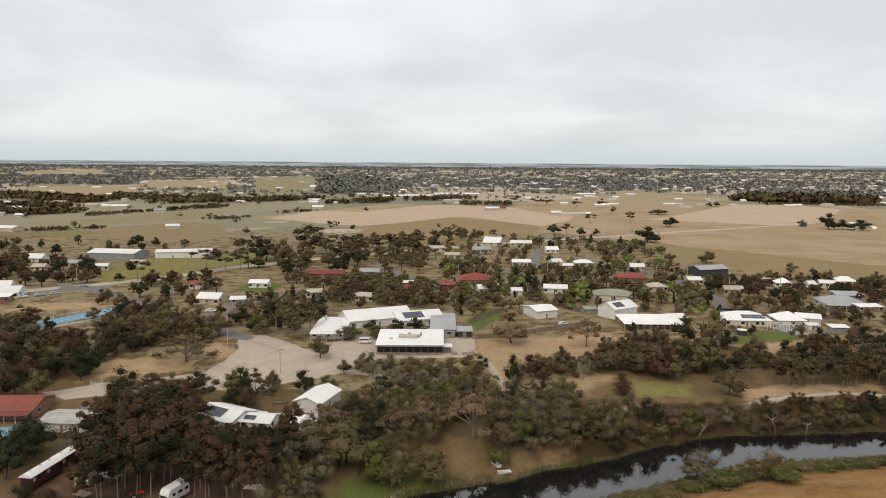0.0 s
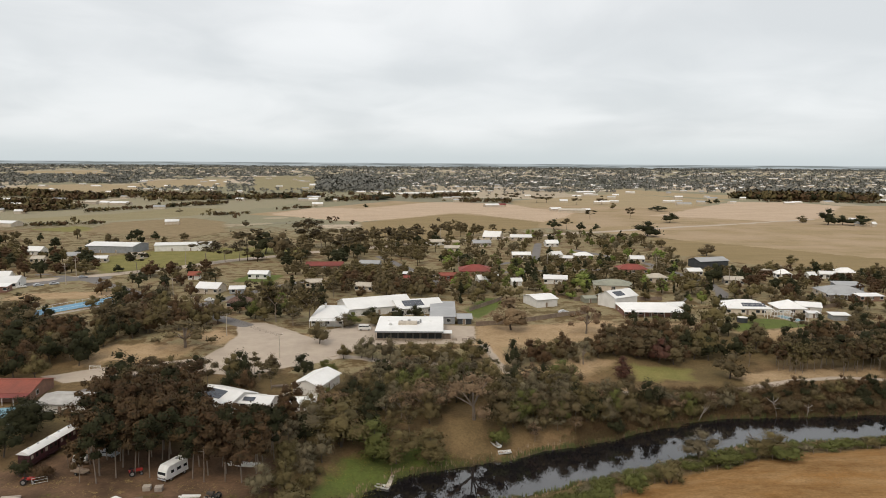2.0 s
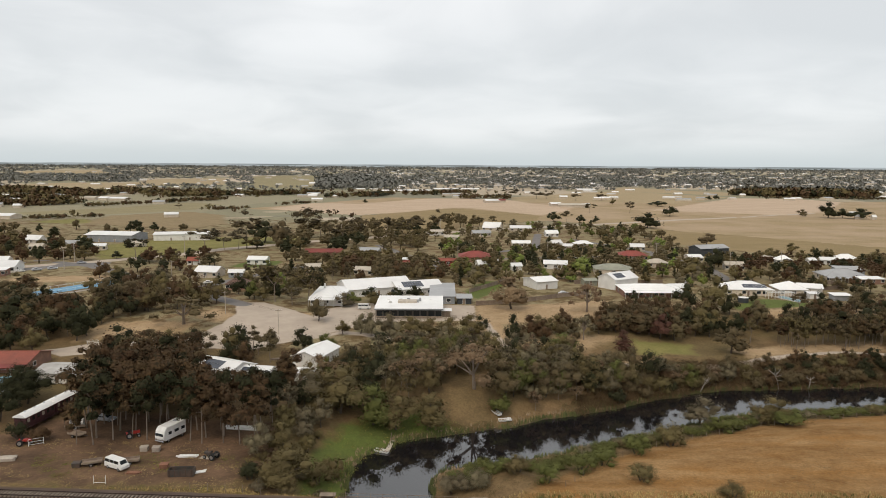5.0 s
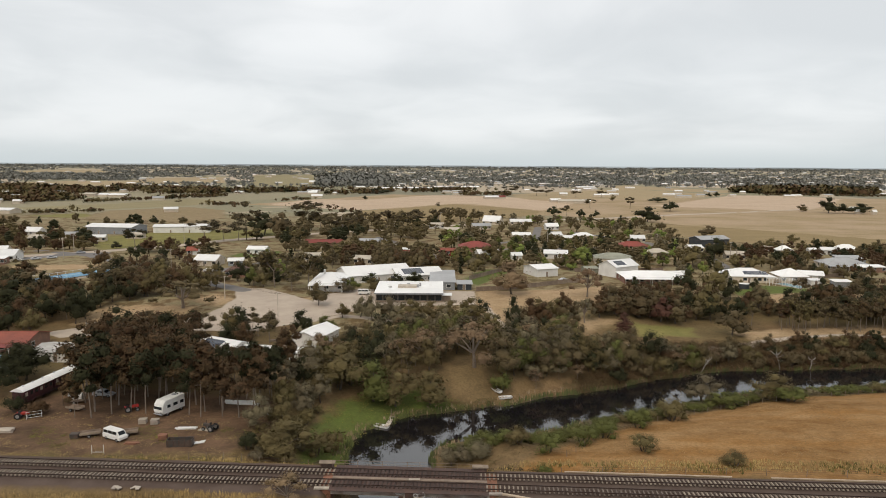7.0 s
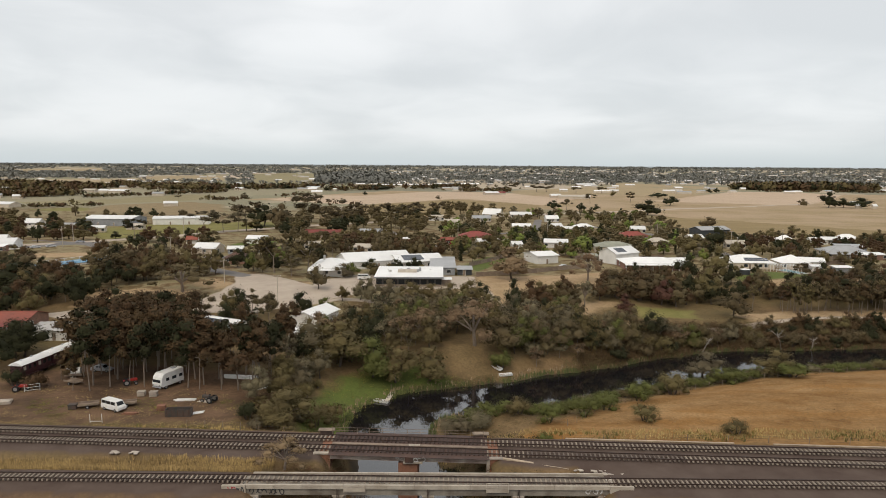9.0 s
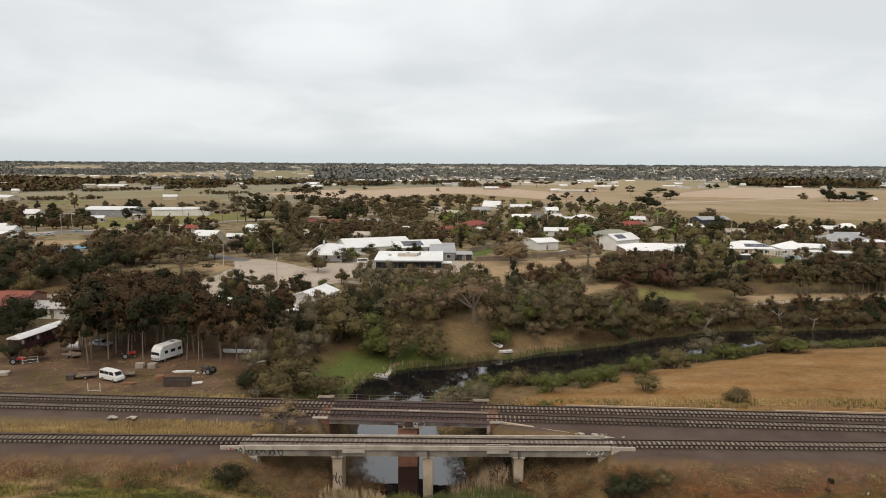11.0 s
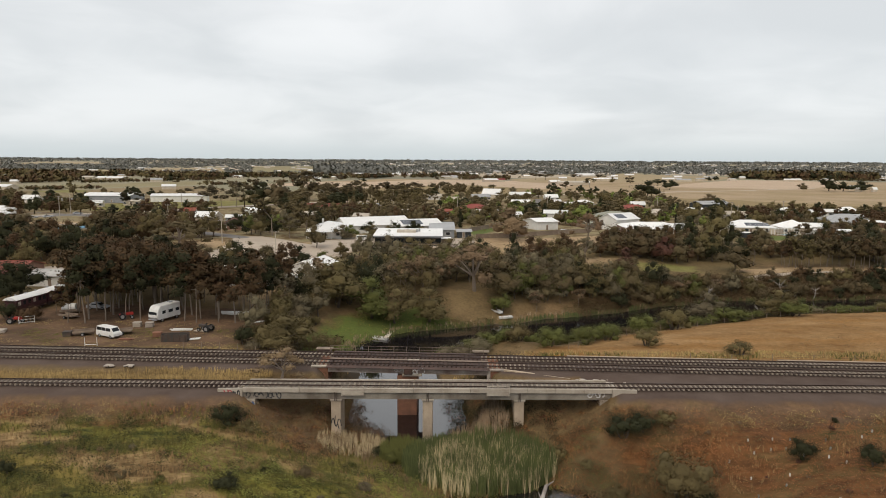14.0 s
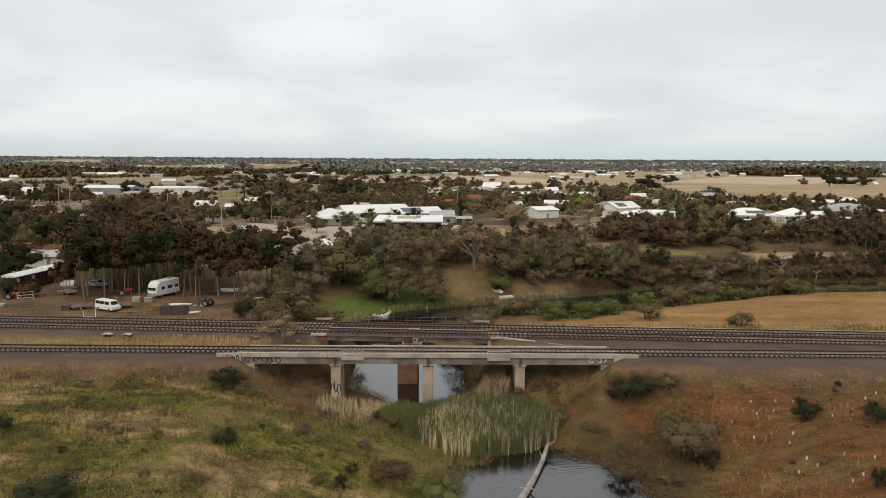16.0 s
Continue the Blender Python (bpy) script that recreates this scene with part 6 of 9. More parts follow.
tree("round", "leaf_dark", 57.2, 180, 9.1, 8.9)
tree("round", "leaf_grey", 61, 152.1, 7.7, 10.3)
tree("round", "leaf_olive", 75, 148.7, 7.0, 10.0)
tree("round", "leaf_green", 19.1, 114.1, 4.7, 5.7)
tree("shrub", "leaf_green", 17.6, 107.6, 3.2, 5.3)
tree("round", "leaf_olive", 14.1, 117.9, 4.3, 5.3)
tree("shrub", "leaf_grey", 7.4, 116.4, 5.2, 7.8)
tree("shrub", "leaf_grey", 2.4, 118.6, 4.8, 8.0)
tree("round", "leaf_olive", 36.1, 114.5, 4.0, 5.7)
tree("shrub", "leaf_olive", 49.2, 108, 3.5, 6.1)
tree("round", "leaf_green", 26.6, 121.7, 4.2, 6.8)
tree("round", "leaf_green", 31.5, 124.4, 4.3, 6.1)
tree("round", "leaf_green", 39.6, 130.3, 5.3, 6.3)
tree("round", "leaf_olive", 48, 135.2, 6.0, 7.6)
tree("round", "leaf_green", 63.6, 144.6, 4.4, 8.1)
tree("round", "leaf_green", 77.5, 144.9, 4.4, 8.1)
tree("round", "leaf_dark", -26.0, 81.0, 3.6, 4.6)
tree("shrub", "leaf_olive", -23.2, 80.4, 2.2, 3.4)
tree("round", "leaf_dark", 22.6, 79.6, 3.5, 5.4)
tree("round", "leaf_dark", 25.2, 80.4, 2.9, 4.0)
tree("round", "leaf_olive", 28.2, 81.2, 2.3, 3.0)
tree("bush", "leaf_olive", 26.4, 69.4, 7.2, 8.4)
tree("bush", "leaf_dark", 28.0, 67.6, 2.8, 3.2)
tree("round", "leaf_dark", 40.9, 72.8, 3.2, 3.6)
tree("round", "leaf_dark", 46.2, 68.6, 3.2, 3.6)
tree("round", "leaf_dark", 39.7, 57.8, 2.4, 1.9)
tree("shrub", "leaf_dark", 49.2, 80.9, 1.4, 1.2)
tree("round", "leaf_dark", -21.0, 64.0, 2.4, 2.9)
tree("round", "leaf_brown", -14.5, 69.7, 1.9, 2.2)
tree("shrub", "leaf_dark", -18.4, 68.4, 1.3, 1.1)
tree("round", "leaf_olive", 14.7, 79.5, 3.1, 2.6)
tree("round", "leaf_dark", -9.3, 61.7, 1.9, 1.5)
tree("round", "leaf_dark", -31.6, 52.2, 3.1, 5.6)
tree("round", "leaf_dark", -43.7, 66, 2.2, 2.2)
tree("shrub", "leaf_green", -27.6, 64.4, 1.3, 1.6)
tree("shrub", "leaf_olive", -25.6, 56.4, 1.2, 1.6)
tree("shrub", "leaf_olive", -20.8, 56.6, 1.4, 2.1)
tree("bush", "leaf_green", -0.4, 61.4, 2.9, 6.2)
tree("shrub", "leaf_umber", -4.9, 65.7, 2.6, 7.0)
tree("shrub", "leaf_grey", -8.0, 70.0, 1.9, 2.6)
tree("shrub", "leaf_dark", -8.7, 64.6, 1.6, 2.1)
tree("shrub", "leaf_green", -11.5, 61.4, 1.3, 2.0)
tree("shrub", "leaf_dark", -35.6, 61.8, 1.1, 1.7)
tree("shrub", "leaf_green", -32.4, 57.8, 1.5, 2.4)
tree("shrub", "leaf_brown", -32.2, 66, 0.8, 2.2)
tree("shrub", "leaf_dark", -23.2, 53.6, 0.9, 1.1)
tree("spread", "leaf_tan", -22.4, 94.0, 5.6, 9.6)
tree("shrub", "leaf_green", -5.4, 80.4, 2.3, 3.6)
tree("shrub", "leaf_dark", -7.2, 82.2, 2.0, 3.0)
tree("shrub", "leaf_olive", 19.9, 71.8, 1.8, 3.6)
tree("shrub", "leaf_brown", 18.8, 66.2, 2.8, 4.9)
tree("shrub", "leaf_olive", 17.4, 76, 1.7, 3.1)
tree("shrub", "leaf_olive", 23.6, 65, 2.2, 4.3)
tree("round", "leaf_green", -32.6, 250.4, 5.6, 6.4)
tree("round", "leaf_dark", -26.4, 257.0, 6.4, 8.2)
tree("round", "leaf_dark", -17.2, 259.0, 5.8, 7.4)
tree("round", "leaf_dark", -9.2, 260.0, 6.6, 8.4)
tree("round", "leaf_olive", -24.5, 251.6, 5.6, 7.5)
tree("round", "leaf_olive", -18.5, 252.2, 5.2, 6.5)
tree("round", "leaf_olive", -6.5, 252.5, 4.6, 6.2)
# woods
BROWN = (("gum", "leaf_umber"), ("gum", "leaf_umber"), ("gum", "leaf_brown"), ("gum", "leaf_dark"))
DARK_MIX = (("round", "leaf_umber"), ("round", "leaf_dark"), ("gum", "leaf_brown"), ("round", "leaf_umber"), ("round", "leaf_olive"))
TOWN_MIX = (("round", "leaf_brown"), ("round", "leaf_dark"), ("gum", "leaf_brown"), ("round", "leaf_olive"), ("round", "leaf_grey"), ("round", "leaf_brown"), ("pine", "leaf_dark"), ("round", "leaf_green"), ("round", "leaf_olive"), ("round", "leaf_lime"))
CREEK_MIX = (("round", "leaf_green"), ("round", "leaf_grey"), ("gum", "leaf_olive"), ("gum", "leaf_grey"), ("round", "leaf_olive"), ("gum", "leaf_tan"), ("round", "leaf_grey"), ("round", "leaf_dark"), ("round", "leaf_brown"), ("round", "leaf_olive"))
KEEP_CLEAR.append((-54.3, 132.5, 3.2, 6))
wood(((-82, 134), (-68, 126.5), (-58, 131), (-50, 130), (-46, 127.5), (-36, 129), (-33, 142), (-35, 158), (-60, 163), (-84, 160)), 92, (("pole", "leaf_umber"), ("pole", "leaf_umber"), ("pole", "leaf_dark"), ("gum", "leaf_umber")), (11.5, 15), 1, 2.9)
tree("round", "leaf_dark", -94.6, 151.5, 9.0, 11.5)
tree("round", "leaf_dark", -84.6, 131.9, 4.6, 5.4)
tree("round", "leaf_umber", -79.5, 130.6, 4.4, 5.0)
tree("round", "leaf_dark", -100.5, 158, 8.0, 8.5)
wood(((-96, 180), (-64, 184), (-42, 178), (-40, 196), (-60, 198), (-84, 194)), 14, DARK_MIX, (7, 9), 2, 5.0)
wood(((-80, 158), (-62, 160), (-64, 182), (-84, 182)), 14, BROWN, (9, 12), 3, 4.8)
wood(((-106, 136), (-94, 140), (-94, 158), (-108, 160)), 7, (("round", "leaf_dark"),), (8, 10), 4, 5.0)
wood(((-150, 180), (-96, 184), (-112, 200), (-110, 224), (-96, 240), (-150, 246)), 46, DARK_MIX, (8, 11), 5, 5.2)
wood(((-190, 250), (-96, 232), (-82, 250), (-100, 268), (-135, 290), (-150, 258)), 40, DARK_MIX, (8, 11), 6, 5.5)
KEEP_CLEAR.append((8.7, 166.5, 6.5, 20))
wood(((-34, 144), (-24, 150), (-6, 158), (18, 163), (40, 170), (40, 184), (22, 192), (4, 200), (-14, 200), (-30, 180)), 105, CREEK_MIX, (6, 9.2), 7, 3.5)
wood(((40, 170), (64, 178), (80, 183), (84, 190), (60, 183), (42, 183)), 26, CREEK_MIX, (5, 8), 8, 3.2)
for path_x, path_y in ((98, 196), (108, 199), (118, 202), (128, 203), (140, 200), (152, 198), (166, 196)):
    KEEP_CLEAR.append((path_x, path_y, 3.0, 20))
wood(((78, 182), (130, 184), (230, 188), (230, 196), (140, 198), (100, 194), (84, 188)), 46, (("round", "leaf_brown"), ("round", "leaf_dark"), ("round", "leaf_umber"), ("shrub", "leaf_brown")), (3.2, 5.0), 9, 3.4)
wood(((90, 206), (150, 209), (210, 208), (210, 222), (150, 221), (92, 214)), 44, (("gum", "leaf_brown"), ("gum", "leaf_brown"), ("gum", "leaf_olive")), (8, 10.5), 10, 3.4)
wood(((64, 214), (120, 222), (210, 224), (210, 250), (160, 246), (100, 240), (72, 246), (62, 232)), 95, (("round", "leaf_umber"), ("round", "leaf_dark"), ("round", "leaf_brown"), ("gum", "leaf_brown")), (6.5, 9.5), 11, 3.7)
wood(((20, 204), (58, 214), (84, 216), (66, 238), (44, 224)), 30, (("round", "leaf_brown"), ("round", "leaf_umber"), ("shrub", "leaf_brown")), (5, 8), 12, 3.8)
wood(((-80, 256), (-50, 256), (-48, 300), (-60, 330), (-100, 310), (-92, 275)), 40, TOWN_MIX, (5, 9), 13, 4.8)
wood(((-48, 302), (0, 304), (4, 345), (-20, 372), (-90, 372), (-60, 335)), 84, (("round", "leaf_brown"), ("gum", "leaf_brown"), ("round", "leaf_olive"), ("round", "leaf_umber")), (6, 9.5), 14, 4.2)
wood(((4, 282), (38, 306), (70, 306), (72, 420), (0, 420), (6, 345)), 112, TOWN_MIX, (4, 8), 15, 4.6)
wood(((72, 306), (110, 292), (125, 300), (150, 440), (72, 440)), 112, TOWN_MIX, (4, 8.5), 16, 4.6)
wood(((130, 290), (240, 250), (300, 360), (240, 385), (150, 380)), 195, (("round", "leaf_umber"), ("round", "leaf_dark"), ("round", "leaf_brown"), ("gum", "leaf_umber"), ("round", "leaf_olive")), (4.5, 8.5), 17, 4.4)
wood(((0, 420), (150, 440), (180, 520), (110, 600), (20, 560)), 96, TOWN_MIX, (4.5, 8.5), 18, 6.0)
wood(((-130, 415), (-85, 380), (-20, 372), (0, 420), (10, 520), (-40, 500), (-90, 450)), 56, (("gum", "leaf_brown"), ("round", "leaf_brown"), ("round", "leaf_dark"), ("gum", "leaf_olive")), (7, 11.5), 19, 5.5)
wood(((-100, 470), (-60, 490), (0, 540), (60, 580), (20, 600), (-80, 540), (-110, 500)), 34, (("gum", "leaf_brown"), ("round", "leaf_brown")), (8, 11.5), 20, 7.5)
wood(((-300, 300), (-215, 330), (-190, 360), (-180, 380), (-230, 440), (-330, 430)), 135, (("round", "leaf_dark"), ("round", "leaf_umber"), ("round", "leaf_olive")), (6, 10), 21, 4.6)
wood(((-160, 300), (-110, 290), (-112, 340), (-130, 380), (-160, 360)), 26, DARK_MIX, (6, 9), 22, 6.5)
wood(((-330, 440), (-240, 440), (-190, 500), (-150, 500), (-200, 560), (-360, 520)), 24, (("round", "leaf_dark"), ("round", "leaf_brown")), (6, 9), 23, 8.0)
BANK = random.Random(41)
HEDGE = ((4, 116), (14, 119.5), (23, 122), (31, 127), (42, 134.5), (51, 140.2), (64, 144.2), (82, 149.6), (100, 153.6), (150, 163))
for off, least, most in ((1.6, 2.2, 3.3), (4.6, 1.6, 2.6), (7.4, 0.9, 1.7)):
    for (ax, ay), (bx, by) in zip(HEDGE, HEDGE[1:]):
        far = math.hypot(bx - ax, by - ay)
        count = int(far / 2.4)
        for k in range(count):
            f, o = (k + BANK.uniform(0.15, 0.85)) / count, off + BANK.uniform(-1.0, 1.0)
            x, y = ax + (bx - ax) * f - (by - ay) / far * o, ay + (by - ay) * f + (bx - ax) / far * o
            if from_creek(np.array(x), np.array(y)) < 0.6 or BANK.random() < 0.12 or (off > 5 and x > 90):
                continue
            tall = BANK.uniform(least, most)
            leaf = BANK.choice(("leaf_green", "leaf_green", "leaf_olive", "leaf_green", "leaf_grey"))
            tree("bush", leaf, x, y, tall, BANK.uniform(3.4, 5.0), seed=k)
wood(((-36, 110), (-22, 109), (-18, 122), (-26, 138), (-33, 128)), 12, (("shrub", "leaf_olive"), ("shrub", "leaf_grey"), ("round", "leaf_olive")), (3.5, 6), 25, 3.0)
wood(((-90, 62), (-10, 66), (-8, 80), (-26, 83), (-90, 83)), 46, (("shrub", "leaf_olive"), ("shrub", "leaf_green"), ("shrub", "leaf_tan"), ("shrub", "leaf_grey")), (0.8, 2.0), 26, 2.4, low=True)
wood(((24, 60), (70, 60), (70, 83), (28, 83)), 34, (("shrub", "leaf_olive"), ("shrub", "leaf_tan"), ("shrub", "leaf_red")), (0.8, 2.0), 27, 2.6, low=True)

wood(((38, 164), (62, 175), (80, 180), (130, 183), (230, 190), (230, 196), (150, 196.5), (106, 194), (90, 188), (58, 181.5), (40, 181)), 120, (("round", "leaf_umber"), ("round", "leaf_dark"), ("round", "leaf_brown"), ("shrub", "leaf_umber"), ("round", "leaf_olive")), (3.4, 6.0), 31, 2.5)
wood(((14, 156), (30, 163), (44, 171), (44, 180), (26, 184), (14, 172)), 26, CREEK_MIX, (4.5, 7.5), 32, 3.4, any_place=True)
wood(((-35, 124), (-27, 123), (-24, 138), (-29, 152), (-36, 148)), 14, (("round", "leaf_olive"), ("round", "leaf_grey"), ("shrub", "leaf_olive")), (4.5, 7.5), 33, 3.0)
wood(((104, 205), (150, 206.5), (215, 204), (215, 214), (150, 215), (104, 211)), 64, (("pole", "leaf_brown"), ("pole", "leaf_umber"), ("gum", "leaf_brown"), ("pole", "leaf_olive")), (8, 10.5), 48, 2.4, any_place=True)
make_stands()


# belts and clumps far out on the plain: nobody could count them
def far_woods():
    g = np.random.default_rng(77)
    spots = []

    def belt(x0, y0, x1, y1, wide, n, tall):
        k = g.random(n)
        spots.append(np.stack([x0 + (x1 - x0) * k + g.normal(size=n) * wide, y0 + (y1 - y0) * k + g.normal(size=n) * wide, g.uniform(*tall, n)], -1))

    def patch(u0, u1, y0, y1, n, tall):
        """Woods over a sector of the plain, in loose rows."""
        y = y0 + (y1 - y0) * g.random(n) ** 1.3
        y = np.round(y / 60) * 60 + g.normal(size=n) * 9
        spots.append(np.stack([(u0 + (u1 - u0) * g.random(n)) * y + 25 * np.sin(y * 0.013), y, g.uniform(*tall, n)], -1))

    # hedgerows between the near fields
    belt(-383, 631, -320, 663, 2.0, 60, (3, 5.5))
    belt(-320, 663, -265, 724, 2.0, 60, (3, 5.5))
    belt(-420, 803, -360, 904, 3, 60, (4, 7))
    belt(-360, 904, -312, 991, 4, 60, (5, 8))
    belt(-262, 770, -225, 800, 3, 40, (3, 6))
    belt(-205, 872, -150, 930, 3, 40, (3, 5))
    # the dark belt across the fields and the farm trees under it
    for x0, y0, x1, y1, wide, n, tall in ((-811, 1242, -701, 1177, 20, 190, (9, 14)), (-701, 1177, -561, 1075, 18, 230, (9, 14)), (-561, 1075, -539, 1218, 16, 90, (9, 14)), (-559, 854, -491, 823, 10, 80, (7, 11)), (-491, 823, -465, 863, 8, 50, (7, 11)), (-589, 974, -517, 945, 9, 80, (7, 11)), (-520, 1221, -414, 1062, 18, 90, (8, 13)), (-414, 1062, -397, 1198, 14, 80, (8, 13)), (-380, 1090, -300, 1130, 9, 80, (8, 12)), (-300, 1130, -215, 1200, 10, 90, (8, 12)), (-640, 930, -600, 1010, 8, 60, (6, 10))):
        belt(x0, y0, x1, y1, wide, n, tall)
    belt(-138, 1142, -84, 1183, 4, 110, (7, 9))
    belt(-170, 1075, -110, 1105, 7, 36, (7, 11))
    belt(-60, 1170, 60, 1240, 9, 60, (8, 12))
    belt(30, 1061, 127, 1078, 10, 40, (6, 11))
    patch(-0.18, -0.085, 1420, 2400, 300, (15, 22))
    # woods right of the paddocks
    belt(542, 1270, 590, 1240, 12, 120, (10, 15))
    belt(590, 1250, 730, 1200, 22, 420, (13, 19))
    belt(723, 1460, 855, 1400, 40, 260, (12, 18))
    belt(545, 1150, 720, 1110, 6, 110, (4, 6))
    belt(230, 1500, 330, 1560, 16, 60, (5, 9))
    belt(370, 1620, 469, 1731, 31, 60, (7, 11))
    patch(0.30, 0.72, 1560, 2300, 330, (8, 13))
    patch(0.26, 0.74, 2200, 4700, 950, (8, 14))
    patch(-0.12, 0.30, 1800, 4700, 1150, (8, 14))
    patch(-0.72, -0.44, 1830, 2700, 420, (8, 13))
    patch(-0.74, -0.10, 2600, 4700, 1300, (8, 14))
    patch(-0.72, 0.12, 1260, 2500, 900, (5, 10))
    patch(0.10, 0.34, 1500, 2000, 160, (5, 9))
    # rows and copses between
    for _ in range(60):
        y = 1450 + 1600 * g.random() ** 1.1
        x = (g.random() - 0.5) * 1.45 * y
        turn, long = g.normal() * 0.12, g.uniform(60, 300) * (0.5 + y / 3000)
        belt(x - long / 2, y - turn * long, x + long / 2, y + turn * long, g.uniform(3, 12) * y / 1200, int(long / 9 * g.uniform(0.4, 1.3)), (5, 11))
    # the last woods before the horizon
    n = 1300
    y = 4500 + 420 * g.random(n)
    spots.append(np.stack([(g.random(n) - 0.5) * 1.5 * y, y, g.uniform(9, 19, n)], -1))
    n = 420
    y = 640 + 2600 * g.random(n) ** 1.1
    spots.append(np.stack([(g.random(n) - 0.5) * 1.55 * y, y, g.uniform(4, 9, n)], -1))
    p = np.concatenate(spots)
    keep = np.ones(len(p), bool)
    for s in PADDOCKS + TAWNY + LEA + FALLOW:
        keep &= in_shape(p[:, 0], p[:, 1], s) < -2
    p = p[keep & (p[:, 1] < 4900) & (p[:, 1] > 530)]
    # each crown: a squat cluster of leaf sprays
    m, q = len(p), 20
    h = p[:, 2][:, None, None]
    d = g.normal(size=(m, q, 3))
    d /= np.linalg.norm(d, axis=2)[:, :, None]
    base = np.stack([p[:, 0], p[:, 1], land(p[:, 0], p[:, 1])], -1)[:, None, :]
    c = base + d * g.uniform(0.25, 1.0, (m, q, 1)) * h * (g.uniform(0.75, 1.3, (m, 1, 1)) * (1 + 1.5 * np.clip((p[:, 1] - 1500) / 1500, 0, 1))[:, None, None] * (1, 1, 0) + (0, 0, 1)) * (0.62, 0.62, 0.42) + h * (0, 0, 0.45)
    t = g.normal(size=(m, q, 3))
    u = np.cross(t, d + (0, 0, 0.3))
    size = 0.19 * h * (1 + 0.6 * np.clip((p[:, 1] - 1500) / 1500, 0, 1))[:, None, None] * g.uniform(0.6, 1.3, (m, q, 1))
    t, u = (v / np.linalg.norm(v, axis=2)[:, :, None] * size for v in (t, u))
    out = d * (0.8, 0.8, 0.6) + (0, -0.1, 0.55)
    t = np.where((np.cross(t, u) * out).sum(-1, keepdims=True) < 0, -t, t)
    verts = np.stack([c - t - u * 0.6, c + t - u * 0.6, c + u], 2)
    verts[..., 2] = np.maximum(verts[..., 2], base[:, :, None, 2] + 0.02)
    me = bpy.data.meshes.new("far_woods")
    me.from_pydata(verts.reshape(-1, 3).tolist(), [], np.arange(m * q * 3).reshape(-1, 3).tolist())
    for leaf in ("leaf_hazy", "leaf_umber", "leaf_olive", "leaf_dark"):
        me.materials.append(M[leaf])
    # past 1320 m the leaf colour with haze painted in
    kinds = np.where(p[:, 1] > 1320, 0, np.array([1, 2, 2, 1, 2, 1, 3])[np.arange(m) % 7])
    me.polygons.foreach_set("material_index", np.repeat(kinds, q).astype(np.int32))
    me.polygons.foreach_set("use_smooth", [True] * (m * q))
    me.update()
    soft = np.repeat(out.reshape(-1, 3), 3, 0)
    me.normals_split_custom_set_from_vertices((soft / np.linalg.norm(soft, axis=1)[:, None]).tolist())
    tagged(new("far_woods", me), "distant belts and clumps of dark trees", "trees", kind="stuff")


far_woods()

# ---- vehicles and yard things ----
def at_ground(x, y, turn=0.0, up=0.0):
    return Matrix.Translation((x, y, ground_at(x, y) + up)) @ Matrix.Rotation(radians(turn), 4, "Z")


def wheel(top, x, y, r=0.32, wide=0.2):
    t = part("wheel", rod(bmesh.new(), (x, y - wide / 2, r), (x, y + wide / 2, r), r, sides=14), M["black_rubber"], top)
    part("rim", rod(bmesh.new(), (x, y - wide / 2 - 0.01, r), (x, y + wide / 2 + 0.01, r), r * 0.58, sides=10), M["steel"], t)


